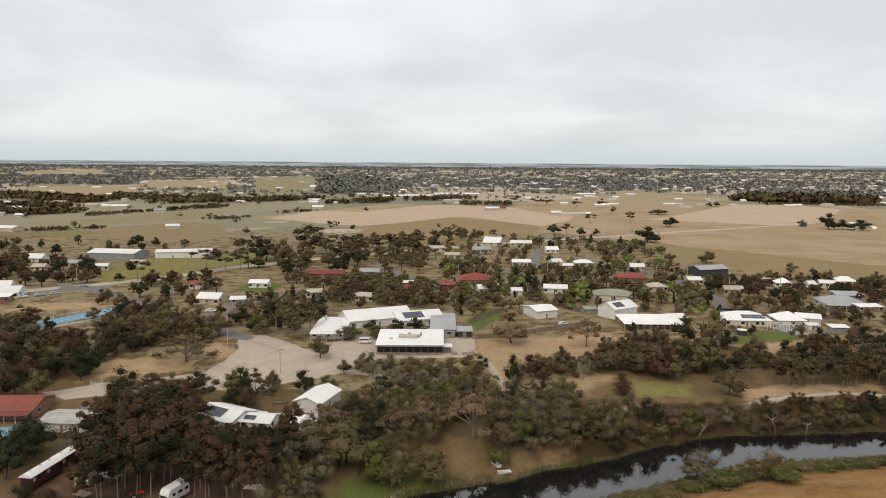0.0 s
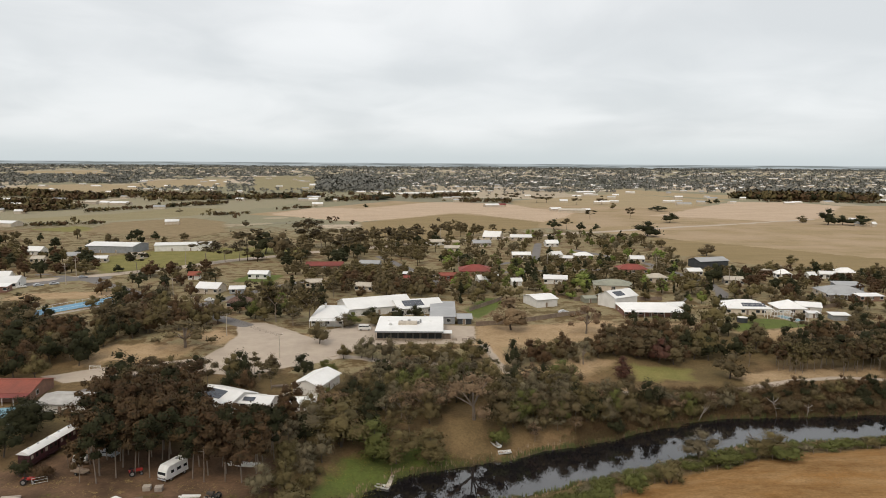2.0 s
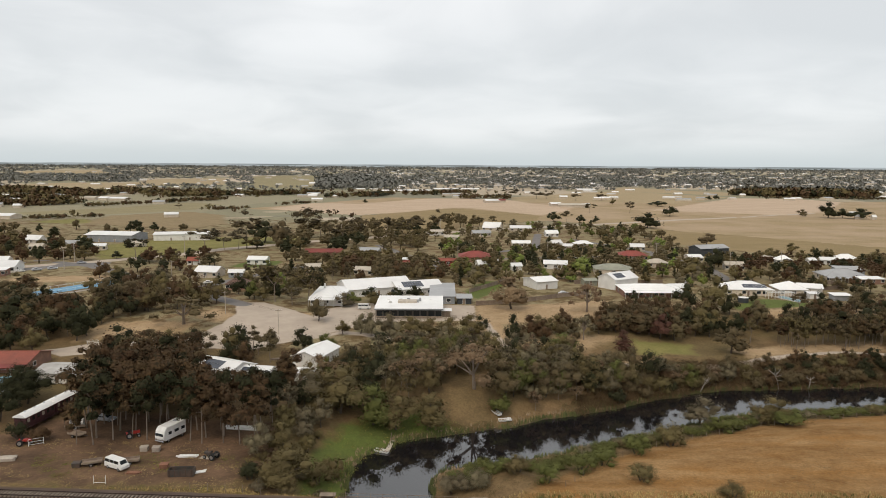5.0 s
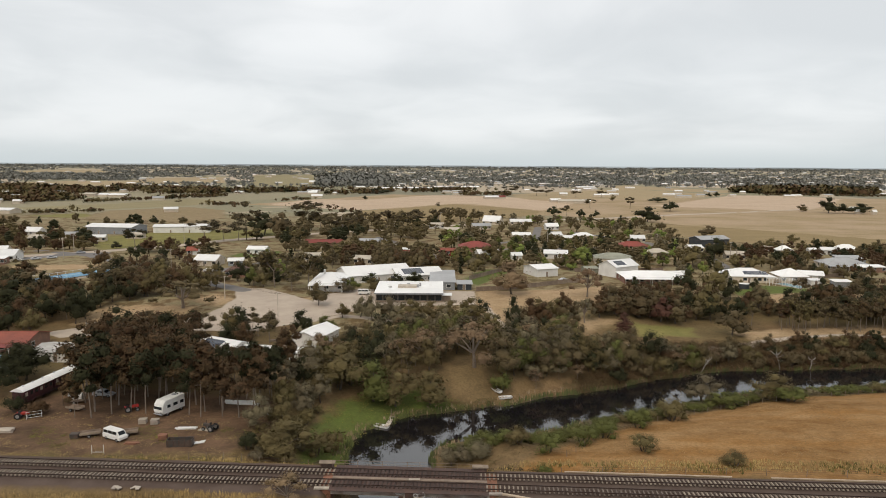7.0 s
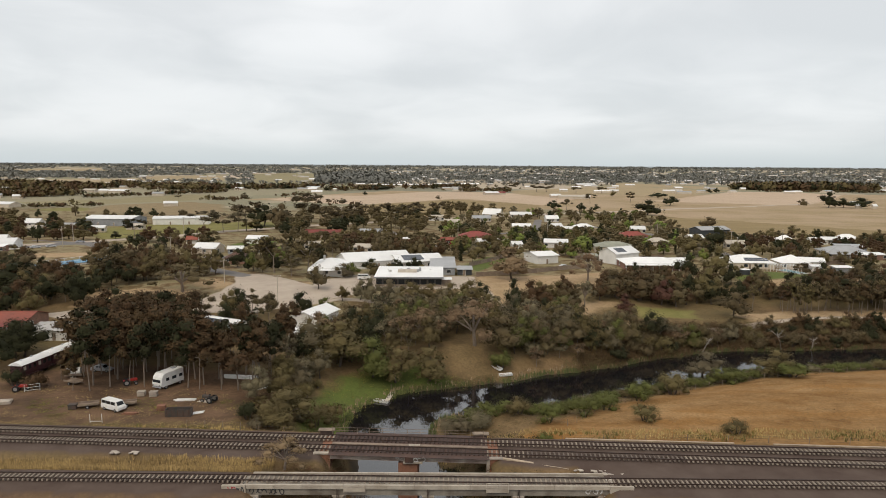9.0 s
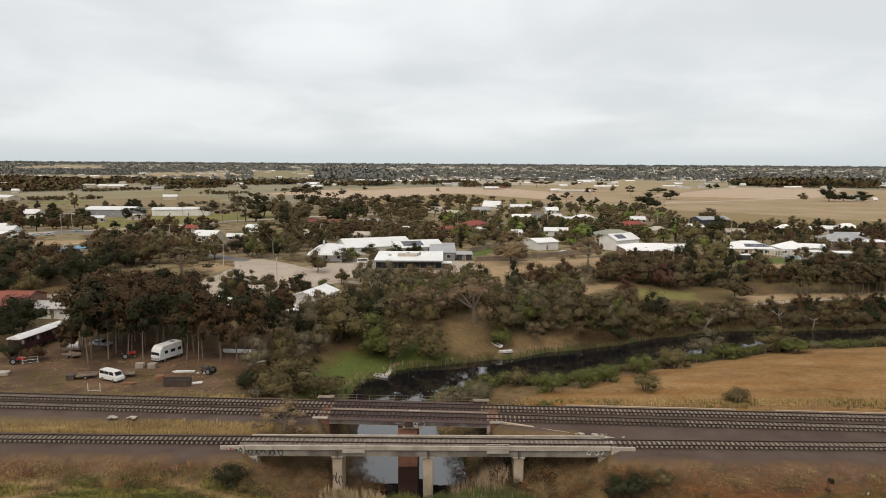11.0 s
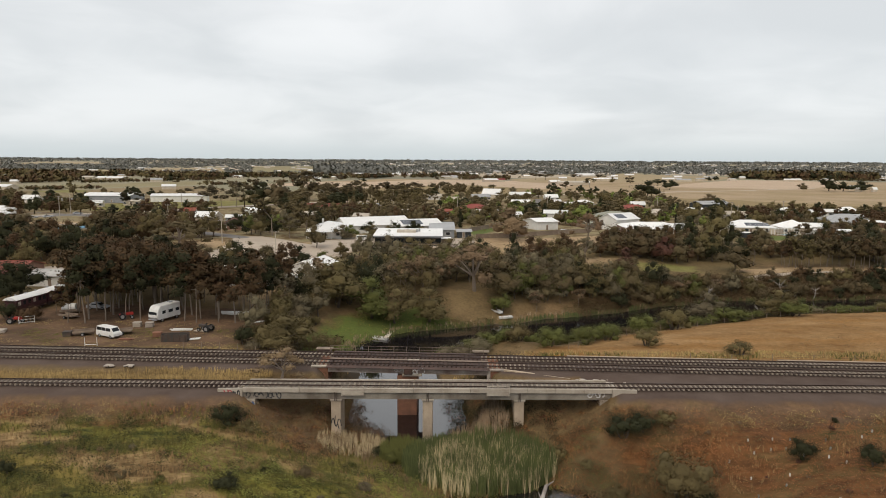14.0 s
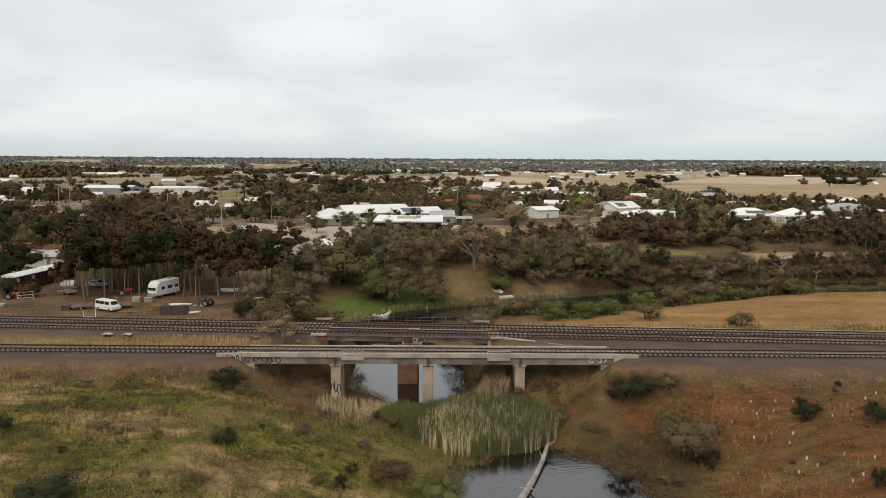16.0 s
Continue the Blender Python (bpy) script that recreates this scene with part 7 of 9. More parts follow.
def car(x, y, turn, paint, label, kind="sedan", name="car", up=0.0):
    """Nose towards local +x."""
    top = thing(name, at_ground(x, y, turn, up), label, name)
    shapes = {
        "sedan": (4.6, 1.75, ((-2.3, 0.3), (2.3, 0.3), (2.3, 0.68), (1.1, 0.88), (-2.25, 0.92)), ((1.0, 0.88), (0.25, 1.38), (-1.1, 1.40), (-1.9, 0.92))),
        "van": (4.7, 1.75, ((-2.35, 0.32), (2.35, 0.32), (2.35, 0.95), (2.1, 1.15), (-2.3, 1.15)), ((2.1, 1.15), (1.5, 1.92), (-2.2, 1.95), (-2.3, 1.15))),
        "ute": (4.8, 1.8, ((-2.4, 0.4), (2.4, 0.4), (2.4, 0.85), (1.2, 1.0), (-2.4, 1.0)), ((1.1, 1.0), (0.5, 1.6), (-0.7, 1.62), (-0.8, 1.0))),
    }
    length, wide, lower, upper = shapes[kind]
    body = bmesh.new()
    prism(body, lower, -wide / 2, wide / 2)
    bmesh.ops.bevel(body, geom=body.edges[:], offset=0.06, segments=2, affect="EDGES")
    part("body", body, M[paint], top)
    cab = bmesh.new()
    prism(cab, upper, -wide / 2 + 0.1, wide / 2 - 0.1)
    bmesh.ops.bevel(cab, geom=cab.edges[:], offset=0.05, segments=2, affect="EDGES")
    cabin = part("cabin", cab, M[paint], top)
    zs, xs_ = [p[1] for p in upper], [p[0] for p in upper]
    z0, z1 = min(zs) + 0.1, max(zs) - 0.14
    x1, x0 = upper[1][0] - 0.02, upper[2][0] + 0.05
    n = 3 if kind == "van" else 2
    for s in (-1, 1):
        for k in range(n):
            a, c = x0 + (x1 - x0) * k / n + 0.05, x0 + (x1 - x0) * (k + 1) / n - 0.05
            part("side_window", boxed(a, c, s * (wide / 2 - 0.1) - 0.012, s * (wide / 2 - 0.1) + 0.012, z0, z1), M["glass_dark"], cabin)
    g = bmesh.new()
    (ax, az), (bx, bz) = upper[0], upper[1]
    v = [g.verts.new(p) for p in ((ax * 0.85 + bx * 0.15 + 0.03, -wide / 2 + 0.22, az * 0.85 + bz * 0.15), (ax * 0.85 + bx * 0.15 + 0.03, wide / 2 - 0.22, az * 0.85 + bz * 0.15), (ax * 0.12 + bx * 0.88 + 0.03, wide / 2 - 0.26, az * 0.12 + bz * 0.88), (ax * 0.12 + bx * 0.88 + 0.03, -wide / 2 + 0.26, az * 0.12 + bz * 0.88))]
    g.faces.new(v)
    bmesh.ops.solidify(g, geom=g.faces[:], thickness=0.02)
    part("windscreen", g, M["glass_dark"], cabin)
    for s in (-1, 1):
        part("headlight", boxed(length / 2 - 0.06, length / 2 + 0.012, s * wide * 0.33 - 0.14, s * wide * 0.33 + 0.14, 0.55, 0.70, 0.02), M["white_paint"], top)
        part("tail_light", boxed(-length / 2 - 0.012, -length / 2 + 0.06, s * wide * 0.4 - 0.08, s * wide * 0.4 + 0.08, 0.55, 0.78, 0.02), M["red_paint"], top)
    part("bumper", boxed(length / 2 - 0.05, length / 2 + 0.05, -wide / 2 + 0.05, wide / 2 - 0.05, 0.32, 0.46, 0.02), M["dark_metal"], top)
    for wx in (-length * 0.29, length * 0.31):
        for s in (-1, 1):
            wheel(top, wx, s * (wide / 2 - 0.08))
    return top


car(-27.5, 244, 4, "white_paint", "white minibus parked on the gravel lot", "van", "van")
car(-58.4, 118.2, -28, "white_paint", "old white van parked in the dirt yard", "van", "van")
car(-71.8, 141.5, -8, "grey_paint", "silver sedan parked among gum trunks", "sedan")
car(-200, 321.5, 38, "white_paint", "pale sedan parked on the main street")
car(-194.5, 326, 38, "grey_paint", "dark sedan parked on the main street")
car(-189.5, 330.5, 38, "grey_paint", "grey sedan parked on the main street")
car(-101, 294.5, 6, "white_paint", "white sedan parked beside the side road")
car(-6, 262, 10, "grey_paint", "silver car parked behind the clubhouse")
car(-10, 326, 20, "white_paint", "white car parked by a red shed", "ute")
car(1.5, 331, -12, "white_paint", "white van parked on grass in town", "van", "van")
car(50.5, 273, 12, "grey_paint", "pale car parked on a bare yard")
car(-186, 351, 30, "grey_paint", "grey car waiting at the corner")
car(109, 300, 60, "grey_paint", "grey ute on a driveway", "ute")
car(141, 322, 80, "grey_paint", "silver car parked beside a bitumen street")


def make_motorhome():
    top = thing("motorhome", at_ground(-53.8, 132.6, 246), "big white motorhome parked under gum trees", "motorhome")
    bm = bmesh.new()
    prism(bm, ((-2.4, 0.55), (3.2, 0.55), (3.6, 1.0), (3.55, 1.7), (3.3, 2.6), (2.7, 3.2), (-2.3, 3.3)), -1.2, 1.2)
    bmesh.ops.bevel(bm, geom=bm.edges[:], offset=0.09, segments=2, affect="EDGES")
    part("body", bm, M["white_paint"], top)
    for k, y0 in enumerate((-1.0, -0.33, 0.34)):
        part("windscreen", boxed(3.50, 3.60, y0, y0 + 0.62, 1.55, 2.1, 0.02), M["glass_dark"], top)
    for s in (-1, 1):
        for px, w in ((-1.5, 0.9), (0.2, 1.1), (1.9, 0.8)):
            part("window", boxed(px - w / 2, px + w / 2, s * 1.2 - 0.015, s * 1.2 + 0.015, 1.6, 2.2), M["glass_dark"], top)
        part("headlight", boxed(3.58, 3.64, s * 0.8 - 0.15, s * 0.8 + 0.15, 0.9, 1.1, 0.02), M["steel"], top)
        for px in (-1.3, 2.3):
            wheel(top, px, s * 1.05, 0.45, 0.26)
    part("roof_vent", boxed(-1.2, -0.4, -0.4, 0.4, 3.27, 3.48, 0.04), M["grey_paint"], top)
    part("bumper", boxed(3.5, 3.7, -1.1, 1.1, 0.5, 0.72, 0.03), M["grey_paint"], top)


make_motorhome()


def carriage(x, y, turn, length):
    top = thing("railway_carriage", at_ground(x, y, turn), "old maroon railway carriage with curved white roof", "railway carriage", "old carriages")
    part("body", boxed(-length / 2, length / 2, -1.4, 1.4, 0.9, 3.1, 0.05), M["maroon_paint"], top)
    bm = bmesh.new()
    arc = [(-1.55 + 3.1 * k / 10, 3.1 + 0.62 * math.sin(math.pi * k / 10)) for k in range(11)]
    prism_yz(bm, arc + [(1.5, 3.0), (-1.5, 3.0)], -length / 2 - 0.3, length / 2 + 0.3)
    roof = part("roof", bm, M["roof_white"], top)
    for k in range(3):
        px = -length / 3 + k * length / 3
        part("roof_vent", rod(bmesh.new(), (px, 0, 3.6), (px, 0, 3.95), 0.18, sides=8), M["grey_paint"], roof)
    n = int(length / 1.3)
    for k in range(n):
        px = -length / 2 + (k + 0.5) * length / n
        for s in (-1, 1):
            part("window", boxed(px - 0.36, px + 0.36, s * 1.4 - 0.02, s * 1.4 + 0.02, 1.9, 2.7), M["glass_dark"] if k % 3 else M["timber_pale"], top)
    part("footboard", boxed(-length / 2, length / 2, -1.65, -1.42, 0.75, 0.85), M["maroon_paint"], top)
    for px in (-length / 2 + 1.6, length / 2 - 1.6):
        bogie = part("bogie", boxed(px - 1.1, px + 1.1, -0.9, 0.9, 0.5, 0.9, 0.03), M["dark_metal"], top)
        for q in (-0.75, 0.75):
            for s in (-1, 1):
                part("wheel", rod(bmesh.new(), (px + q, s * 0.7, 0.42), (px + q, s * 0.85, 0.42), 0.42, sides=12), M["dark_metal"], bogie)


carriage(-85.6, 139.4, 81.5, 8.4)
carriage(-84.1, 148.6, 81.5, 9.4)


def make_tractor(x, y, turn, paint, label):
    top = thing("tractor", at_ground(x, y, turn), label, "tractor", "old tractors")
    part("bonnet", boxed(0.0, 1.5, -0.35, 0.35, 0.75, 1.3, 0.08), M[paint], top)
    part("seat", boxed(-0.75, -0.25, -0.3, 0.3, 1.0, 1.15, 0.04), M["black_rubber"], top)
    part("mudguard", boxed(-1.1, -0.1, -0.85, 0.85, 0.95, 1.02, 0.03), M[paint], top)
    part("exhaust", rod(bmesh.new(), (0.9, 0, 1.3), (0.9, 0, 2.0), 0.04), M["dark_metal"], top)
    part("steering_wheel", rod(bmesh.new(), (-0.1, 0, 1.45), (-0.12, 0, 1.48), 0.2, sides=10), M["black_rubber"], top)
    for s in (-1, 1):
        wheel(top, -0.55, s * 0.75, 0.62, 0.3)
        wheel(top, 1.2, s * 0.6, 0.36, 0.18)


make_tractor(-62.1, 132.6, 30, "red_paint", "small red tractor standing among trees")
make_tractor(-42.6, 122.4, 160, "dark_metal", "dark old tractor with pale wheel hubs")
make_tractor(-81.6, 128.8, 10, "red_paint", "red garden tractor by a pipe gate")


def make_skip():
    top = thing("skip_bin", at_ground(-45.6, 115.4, 4), "dark rusty steel skip bin in the yard", "skip bin")
    bm = bmesh.new()
    for x0, x1, y0, y1, z0, z1 in ((-2.2, 2.2, -0.8, -0.72, 0.1, 1.3), (-2.2, 2.2, 0.72, 0.8, 0.1, 1.3), (-2.2, -2.12, -0.72, 0.72, 0.1, 1.3), (2.12, 2.2, -0.72, 0.72, 0.1, 1.3), (-2.2, 2.2, -0.8, 0.8, 0.0, 0.1)):
        box(bm, x0, x1, y0, y1, z0, z1)
    part("body", bm, M["dark_metal"], top)
    for k in range(5):
        px = -1.9 + k * 0.95
        part("rib", boxed(px - 0.05, px + 0.05, -0.88, -0.805, 0.1, 1.28), M["rust_steel"], top)


make_skip()


def make_trailer(x, y, turn, label, load=None):
    top = thing("trailer", at_ground(x, y, turn), label, "trailer", "yard trailers")
    part("tray", boxed(-1.7, 1.7, -0.8, 0.8, 0.5, 0.62, 0.02), M["timber"], top)
    part("drawbar", boxed(1.7, 2.9, -0.05, 0.05, 0.5, 0.58), M["dark_metal"], top)
    for s in (-1, 1):
        part("side_board", boxed(-1.7, 1.7, s * 0.8 - 0.03, s * 0.8 + 0.03, 0.62, 0.95), M["timber"], top)
        wheel(top, -0.1, s * 0.95, 0.32, 0.18)
    if load:
        bm = rod(bmesh.new(), (-1.3, 0, 1.35), (1.3, 0, 1.35), 0.75, sides=16)
        part("tank", bm, M["white_paint"], top, "white water tank on the tray")


make_trailer(-75.6, 137.3, 12, "old trailer carrying a white tank", True)
make_trailer(-63.6, 119.6, 20, "flat timber trailer beside a van")
make_trailer(-73.5, 133.0, -20, "weathered empty trailer under trees")
make_trailer(-57.0, 120.2, 200, "dark low trailer behind a van")


def lengths(name, x, y, turn, n, long, wide, mat, label, category):
    """A small heap of boards or pipes lying on the ground."""
    top = thing(name, at_ground(x, y, turn), label, category)
    rng = random.Random(int(x * 13 + y))
    for k in range(n):
        dx, dy, a = rng.uniform(-0.4, 0.4), (k % 4 - 1.5) * wide * 1.15, rng.uniform(-0.06, 0.06)
        part("piece", boxed(-long / 2, long / 2, -wide / 2, wide / 2, 0, wide * 0.6, 0.01), M[mat], top, m=Matrix.Translation((dx, dy, (k // 4) * wide * 0.62)) @ Matrix.Rotation(a, 4, "Z"))


lengths("board_stack", -47.5, 123.4, 3, 6, 3.6, 0.25, "white_paint", "white boards stacked on bare dirt", "boards")
lengths("board_stack", -43.6, 122.6, -8, 4, 2.4, 0.2, "timber_pale", "short pale boards on bare dirt", "boards")
lengths("board_stack", -41.2, 137.6, -6, 8, 7.0, 0.35, "white_paint", "long white panels lying between trunks", "boards")
lengths("board_stack", -35.4, 131.0, 38, 3, 3.4, 0.2, "white_paint", "white poles lying in grass", "boards")
lengths("board_stack", -43.0, 116.6, 25, 4, 2.4, 0.22, "white_paint", "broken white boards beside a skip", "boards")
lengths("board_stack", -81.0, 122.0, 6, 8, 3.5, 0.4, "timber_pale", "grey sheets lying in the yard", "boards")
lengths("board_stack", -45.8, 188.5, 10, 8, 4.0, 0.3, "timber", "brown timber stacked behind a house", "boards")
lengths("board_stack", -42.5, 181.0, 70, 8, 3.6, 0.35, "timber_pale", "mixed boards stacked behind a house", "boards")
lengths("board_stack", -40.4, 175.0, 40, 8, 3.2, 0.35, "brick_rust", "rusty sheets stacked behind a house", "boards")
lengths("board_stack", -50.0, 181.0, -10, 6, 5.0, 0.4, "white_paint", "white sheets lying by a house", "boards")
lengths("board_stack", -19.0, 189.6, 20, 7, 2.6, 0.4, "white_paint", "white scraps lying under a tree", "boards")
lengths("board_stack", -54.4, 116.2, 0, 5, 2.2, 0.25, "brick_rust", "rusty frames lying in the yard", "boards")
for x, y, mat, label in ((-56.8, 126.0, "concrete", "grey plastic crate full of scrap"), (-54.4, 125.8, "stone", "weathered pallet box beside a motorhome"), (-49.8, 118.2, "brick_rust", "rusty drum lying in the yard"), (-66.0, 118.8, "dark_metal", "dark drum beside a trailer")):
    top = thing("crate", at_ground(x, y, 8), label, "crate")
    part("side", boxed(-0.7, 0.7, -0.6, 0.6, 0.0, 0.85, 0.05), M[mat], top)
    part("rim", boxed(-0.75, 0.75, -0.65, 0.65, 0.85, 0.92, 0.02), M[mat], top)


def pipe_frame(x, y, turn, w, h, label, name="pipe_gate", bars=2):
    top = thing(name, at_ground(x, y, turn), label, "gate")
    for s in (-1, 1):
        part("post", rod(bmesh.new(), (s * w / 2, 0, -0.2), (s * w / 2, 0, h), 0.05), M["white_paint"], top)
    for k in range(bars):
        z = 0.25 + k * (h - 0.3) / max(bars - 1, 1)
        part("bar", rod(bmesh.new(), (-w / 2, 0, z), (w / 2, 0, z), 0.04), M["white_paint"], top)


pipe_frame(-79.2, 128.7, 30, 2.6, 1.4, "white pipe gate leaning in the yard", bars=3)
pipe_frame(-58.4, 111.9, 3, 2.0, 1.5, "white pipe frame beside the railway", bars=1)
pipe_frame(-105.0, 202.0, 5, 3.4, 1.5, "white timber farm gate across a driveway", bars=4)
pipe_frame(-91, 201.2, 3, 4.6, 1.2, "low white rail fence beside the gravel", bars=2)
pipe_frame(-86, 201.6, 3, 4.6, 1.2, "low white rail fence beside the gravel", bars=2)
pipe_frame(71, 97.6 + 3.4, -3, 1.4, 1.7, "white signal frame beside the far track", bars=2)


# creek side
def make_jetty():
    top = thing("jetty", Matrix.Translation((-10.6, 141.0, WATER)) @ Matrix.Rotation(radians(82), 4, "Z"), "narrow timber jetty reaching into the creek", "jetty")
    for k in range(12):
        part("plank", boxed(-3.0 + k * 0.5, -2.54 + k * 0.5, -0.5, 0.5, 0.45, 0.52), M["timber_pale"], top)
    for px in (-2.8, 0.0, 2.8):
        for s in (-1, 1):
            part("pile", rod(bmesh.new(), (px, s * 0.45, -1.2), (px, s * 0.45, 0.75), 0.07), M["timber"], top)
    part("mooring_post", rod(bmesh.new(), (2.9, 0.3, 0.5), (2.9, 0.3, 2.2), 0.09, 0.07), M["timber"], top)


make_jetty()


def dinghy(x, y, z, turn, label):
    top = thing("dinghy", Matrix.Translation((x, y, z)) @ Matrix.Rotation(radians(turn), 4, "Z"), label, "boat", "dinghies")
    bm = bmesh.new()
    rings = []
    for k in range(7):
        u = k / 6
        px, w, lift = -1.6 + 3.2 * u, 0.68 * math.sin(math.pi * min(0.5, 0.28 + (1 - u) * 0.9)), 0.10 * u * u
        rings.append([bm.verts.new((px, sy * w * f, zz + lift)) for sy, f, zz in ((-1, 1, 0.5), (-1, 0.8, 0.05), (0, 0, -0.05), (1, 0.8, 0.05), (1, 1, 0.5))])
    for a_, c_ in zip(rings, rings[1:]):
        for i in range(4):
            bm.faces.new((a_[i], a_[i + 1], c_[i + 1], c_[i]))
    bm.faces.new(rings[0])
    bmesh.ops.recalc_face_normals(bm, faces=bm.faces)
    bmesh.ops.solidify(bm, geom=bm.faces[:], thickness=0.05)
    part("hull", bm, M["white_paint"], top)
    for px in (-0.9, 0.2):
        part("thwart", boxed(px - 0.15, px + 0.15, -0.55, 0.55, 0.30, 0.35), M["timber_pale"], top)


dinghy(-12.2, 139.0, WATER - 0.12, 160, "small white dinghy moored at a jetty")
dinghy(15.6, 154.9, ground_at(15.6, 154.9), 10, "white dinghy drawn up on the bank")
dinghy(13.6, 157.0, ground_at(13.6, 157.0), 120, "small white boat lying on the bank")
top = thing("landing", at_ground(14.4, 159.0, 8), "small grey timber landing on the bank", "landing")
for k in range(6):
    part("plank", boxed(-0.9 + k * 0.3, -0.63 + k * 0.3, -0.8, 0.8, 0.7, 0.76), M["timber_pale"], top)
for sx in (-1, 1):
    for sy in (-1, 1):
        part("leg", boxed(sx * 0.8 - 0.06, sx * 0.8 + 0.06, sy * 0.7 - 0.06, sy * 0.7 + 0.06, -0.4, 1.5), M["timber"], top)


def dead_tree(x, y, h, lean, seed, label):
    top = thing("dead_tree", at_ground(x, y), label, "tree", "dead trees")
    rng = random.Random(seed)
    bm = bmesh.new()
    tip = Vector((lean * h, rng.uniform(-0.5, 0.5), h * 0.75))
    mid = tip * 0.5 + Vector((rng.uniform(-0.3, 0.3), 0, 0.2))
    rod(bm, (0, 0, -0.4), mid, 0.17, 0.13, 7)
    rod(bm, mid, tip, 0.13, 0.06, 6)
    part("trunk", bm, M["dead_wood"], top)
    bm = bmesh.new()
    for k in range(9):
        s = (mid if k < 4 else tip).lerp(tip, rng.random())
        e = s + Vector((rng.uniform(-1, 1), rng.uniform(-0.6, 0.6), rng.uniform(0.1, 0.9))) * h * 0.32
        rod(bm, s, e, 0.06, 0.03, 5)
        rod(bm, e, e + Vector((rng.uniform(-1, 1), rng.uniform(-0.5, 0.5), rng.uniform(0, 0.8))) * h * 0.18, 0.03, 0.012, 5)
    part("branch", bm, M["dead_wood"], top)


dead_tree(70.5, 178.2, 4.2, 0.35, 3, "bleached dead tree leaning over the creek")
dead_tree(93.5, 181.4, 5.4, -0.25, 5, "bleached dead tree with bare forked limbs")
dead_tree(101.6, 181.6, 3.6, 0.1, 8, "short bleached stump by the creek")
dead_tree(80, 165.8, 3.0, -0.3, 9, "bare dead branches on the near bank")


def make_log():
    top = thing("fallen_log", Matrix.Identity(4), "weathered grey log lying across the pond", "log")
    bm = bmesh.new()
    pts = [Vector((12.1, 72.2, -5.7)), Vector((11.3, 70.0, -6.3)), Vector((10.2, 67.0, -6.45)), Vector((8.9, 63.8, -6.5)), Vector((7.3, 60.0, -6.4))]
    for i, (p, q) in enumerate(zip(pts, pts[1:])):
        rod(bm, p, q, 0.19 + 0.05 * i, 0.24 + 0.05 * i, 9)
    part("stem", bm, M["dead_wood"], top)
    for k, out, thick in ((0, (0.9, 0.4, 0.35), 0.16), (1, (-0.3, 0.5, 0.7), 0.1), (3, (-0.9, -0.6, 0.35), 0.14), (3, (0.7, -0.9, 0.3), 0.12)):
        part("branch_stub", rod(bmesh.new(), pts[k], pts[k] + Vector(out), thick, 0.04, 6), M["dead_wood"], top)


make_log()

# planted saplings in pale guards on the rusty slope
GUARDS = ((36.6, 76.9), (39.8, 77.4), (38.7, 75.5), (36.5, 74.9), (40.4, 75.4), (33.1, 73.6), (34.5, 71.1), (33.8, 67.8), (37.0, 68.4), (38.1, 69.9), (35.1, 62.9), (36.8, 64.7), (37.0, 63.1), (36.2, 58.9), (39.8, 63.5), (39.4, 59.8), (38.2, 59.4), (41.8, 62.0), (43.8, 69.4), (43.0, 71.3), (45.0, 75.5), (44.2, 73.2), (41.2, 73.1), (41.8, 77.2), (49.6, 76.1), (51.9, 77.9))


def make_guards():
    first = None
    rng = random.Random(6)
    for x, y in GUARDS:
        m = at_ground(x, y, rng.uniform(0, 90)) @ Matrix.Rotation(rng.uniform(-0.14, 0.14), 4, "X")
        if first:
            copy_thing(first, m)
            continue
        first = thing("tree_guard", m, "pale corflute guard round a young sapling", "tree guard", "tree guards on the slope")
        bm = bmesh.new()
        tri = [(0.10 * math.cos(k * 2.094), 0.10 * math.sin(k * 2.094)) for k in range(3)]
        for (ax, ay), (bx, by) in zip(tri, tri[1:] + tri[:1]):
            v = [bm.verts.new(p) for p in ((ax, ay, 0), (bx, by, 0), (bx, by, 0.34), (ax, ay, 0.34))]
            bm.faces.new(v)
        bmesh.ops.solidify(bm, geom=bm.faces[:], thickness=0.01)
        part("sleeve", bm, M["white_paint"], first)
        part("stake", boxed(0.08, 0.105, -0.015, 0.015, -0.2, 0.42), M["timber_pale"], first)
        part("sapling", rod(bmesh.new(), (0, 0, 0), (0.02, 0.01, 0.44), 0.035, 0.01, 5), M["leaf_olive"], first)


make_guards()


# fences
def post_fence(line, gap, label, high=1.2, wires=3):
    top = thing("wire_fence", Matrix.Identity(4), label, "fence", "wire fences")
    rng = random.Random(len(line))
    prev = None
    for (ax, ay), (bx, by) in zip(line, line[1:]):
        n = max(1, int(math.hypot(bx - ax, by - ay) / gap))
        for k in range(n + 1):
            x, y = ax + (bx - ax) * k / n, ay + (by - ay) * k / n
            z = ground_at(x, y)
            lean = Vector((rng.uniform(-0.06, 0.06), rng.uniform(-0.06, 0.06), 0))
            p = Vector((x, y, z))
            if k or prev is None:
                part("post", rod(bmesh.new(), p - Vector((0, 0, 0.2)), p + lean + Vector((0, 0, high)), 0.06, 0.05, 5), M["timber"], top)
            if prev is not None and (p - prev).length > 0.1:
                for w in range(wires):
                    up = Vector((0, 0, high * (w + 1) / (wires + 0.3)))
                    part("wire", rod(bmesh.new(), prev + up, p + up, 0.012, sides=3), M["dark_metal"], top)
            prev = p


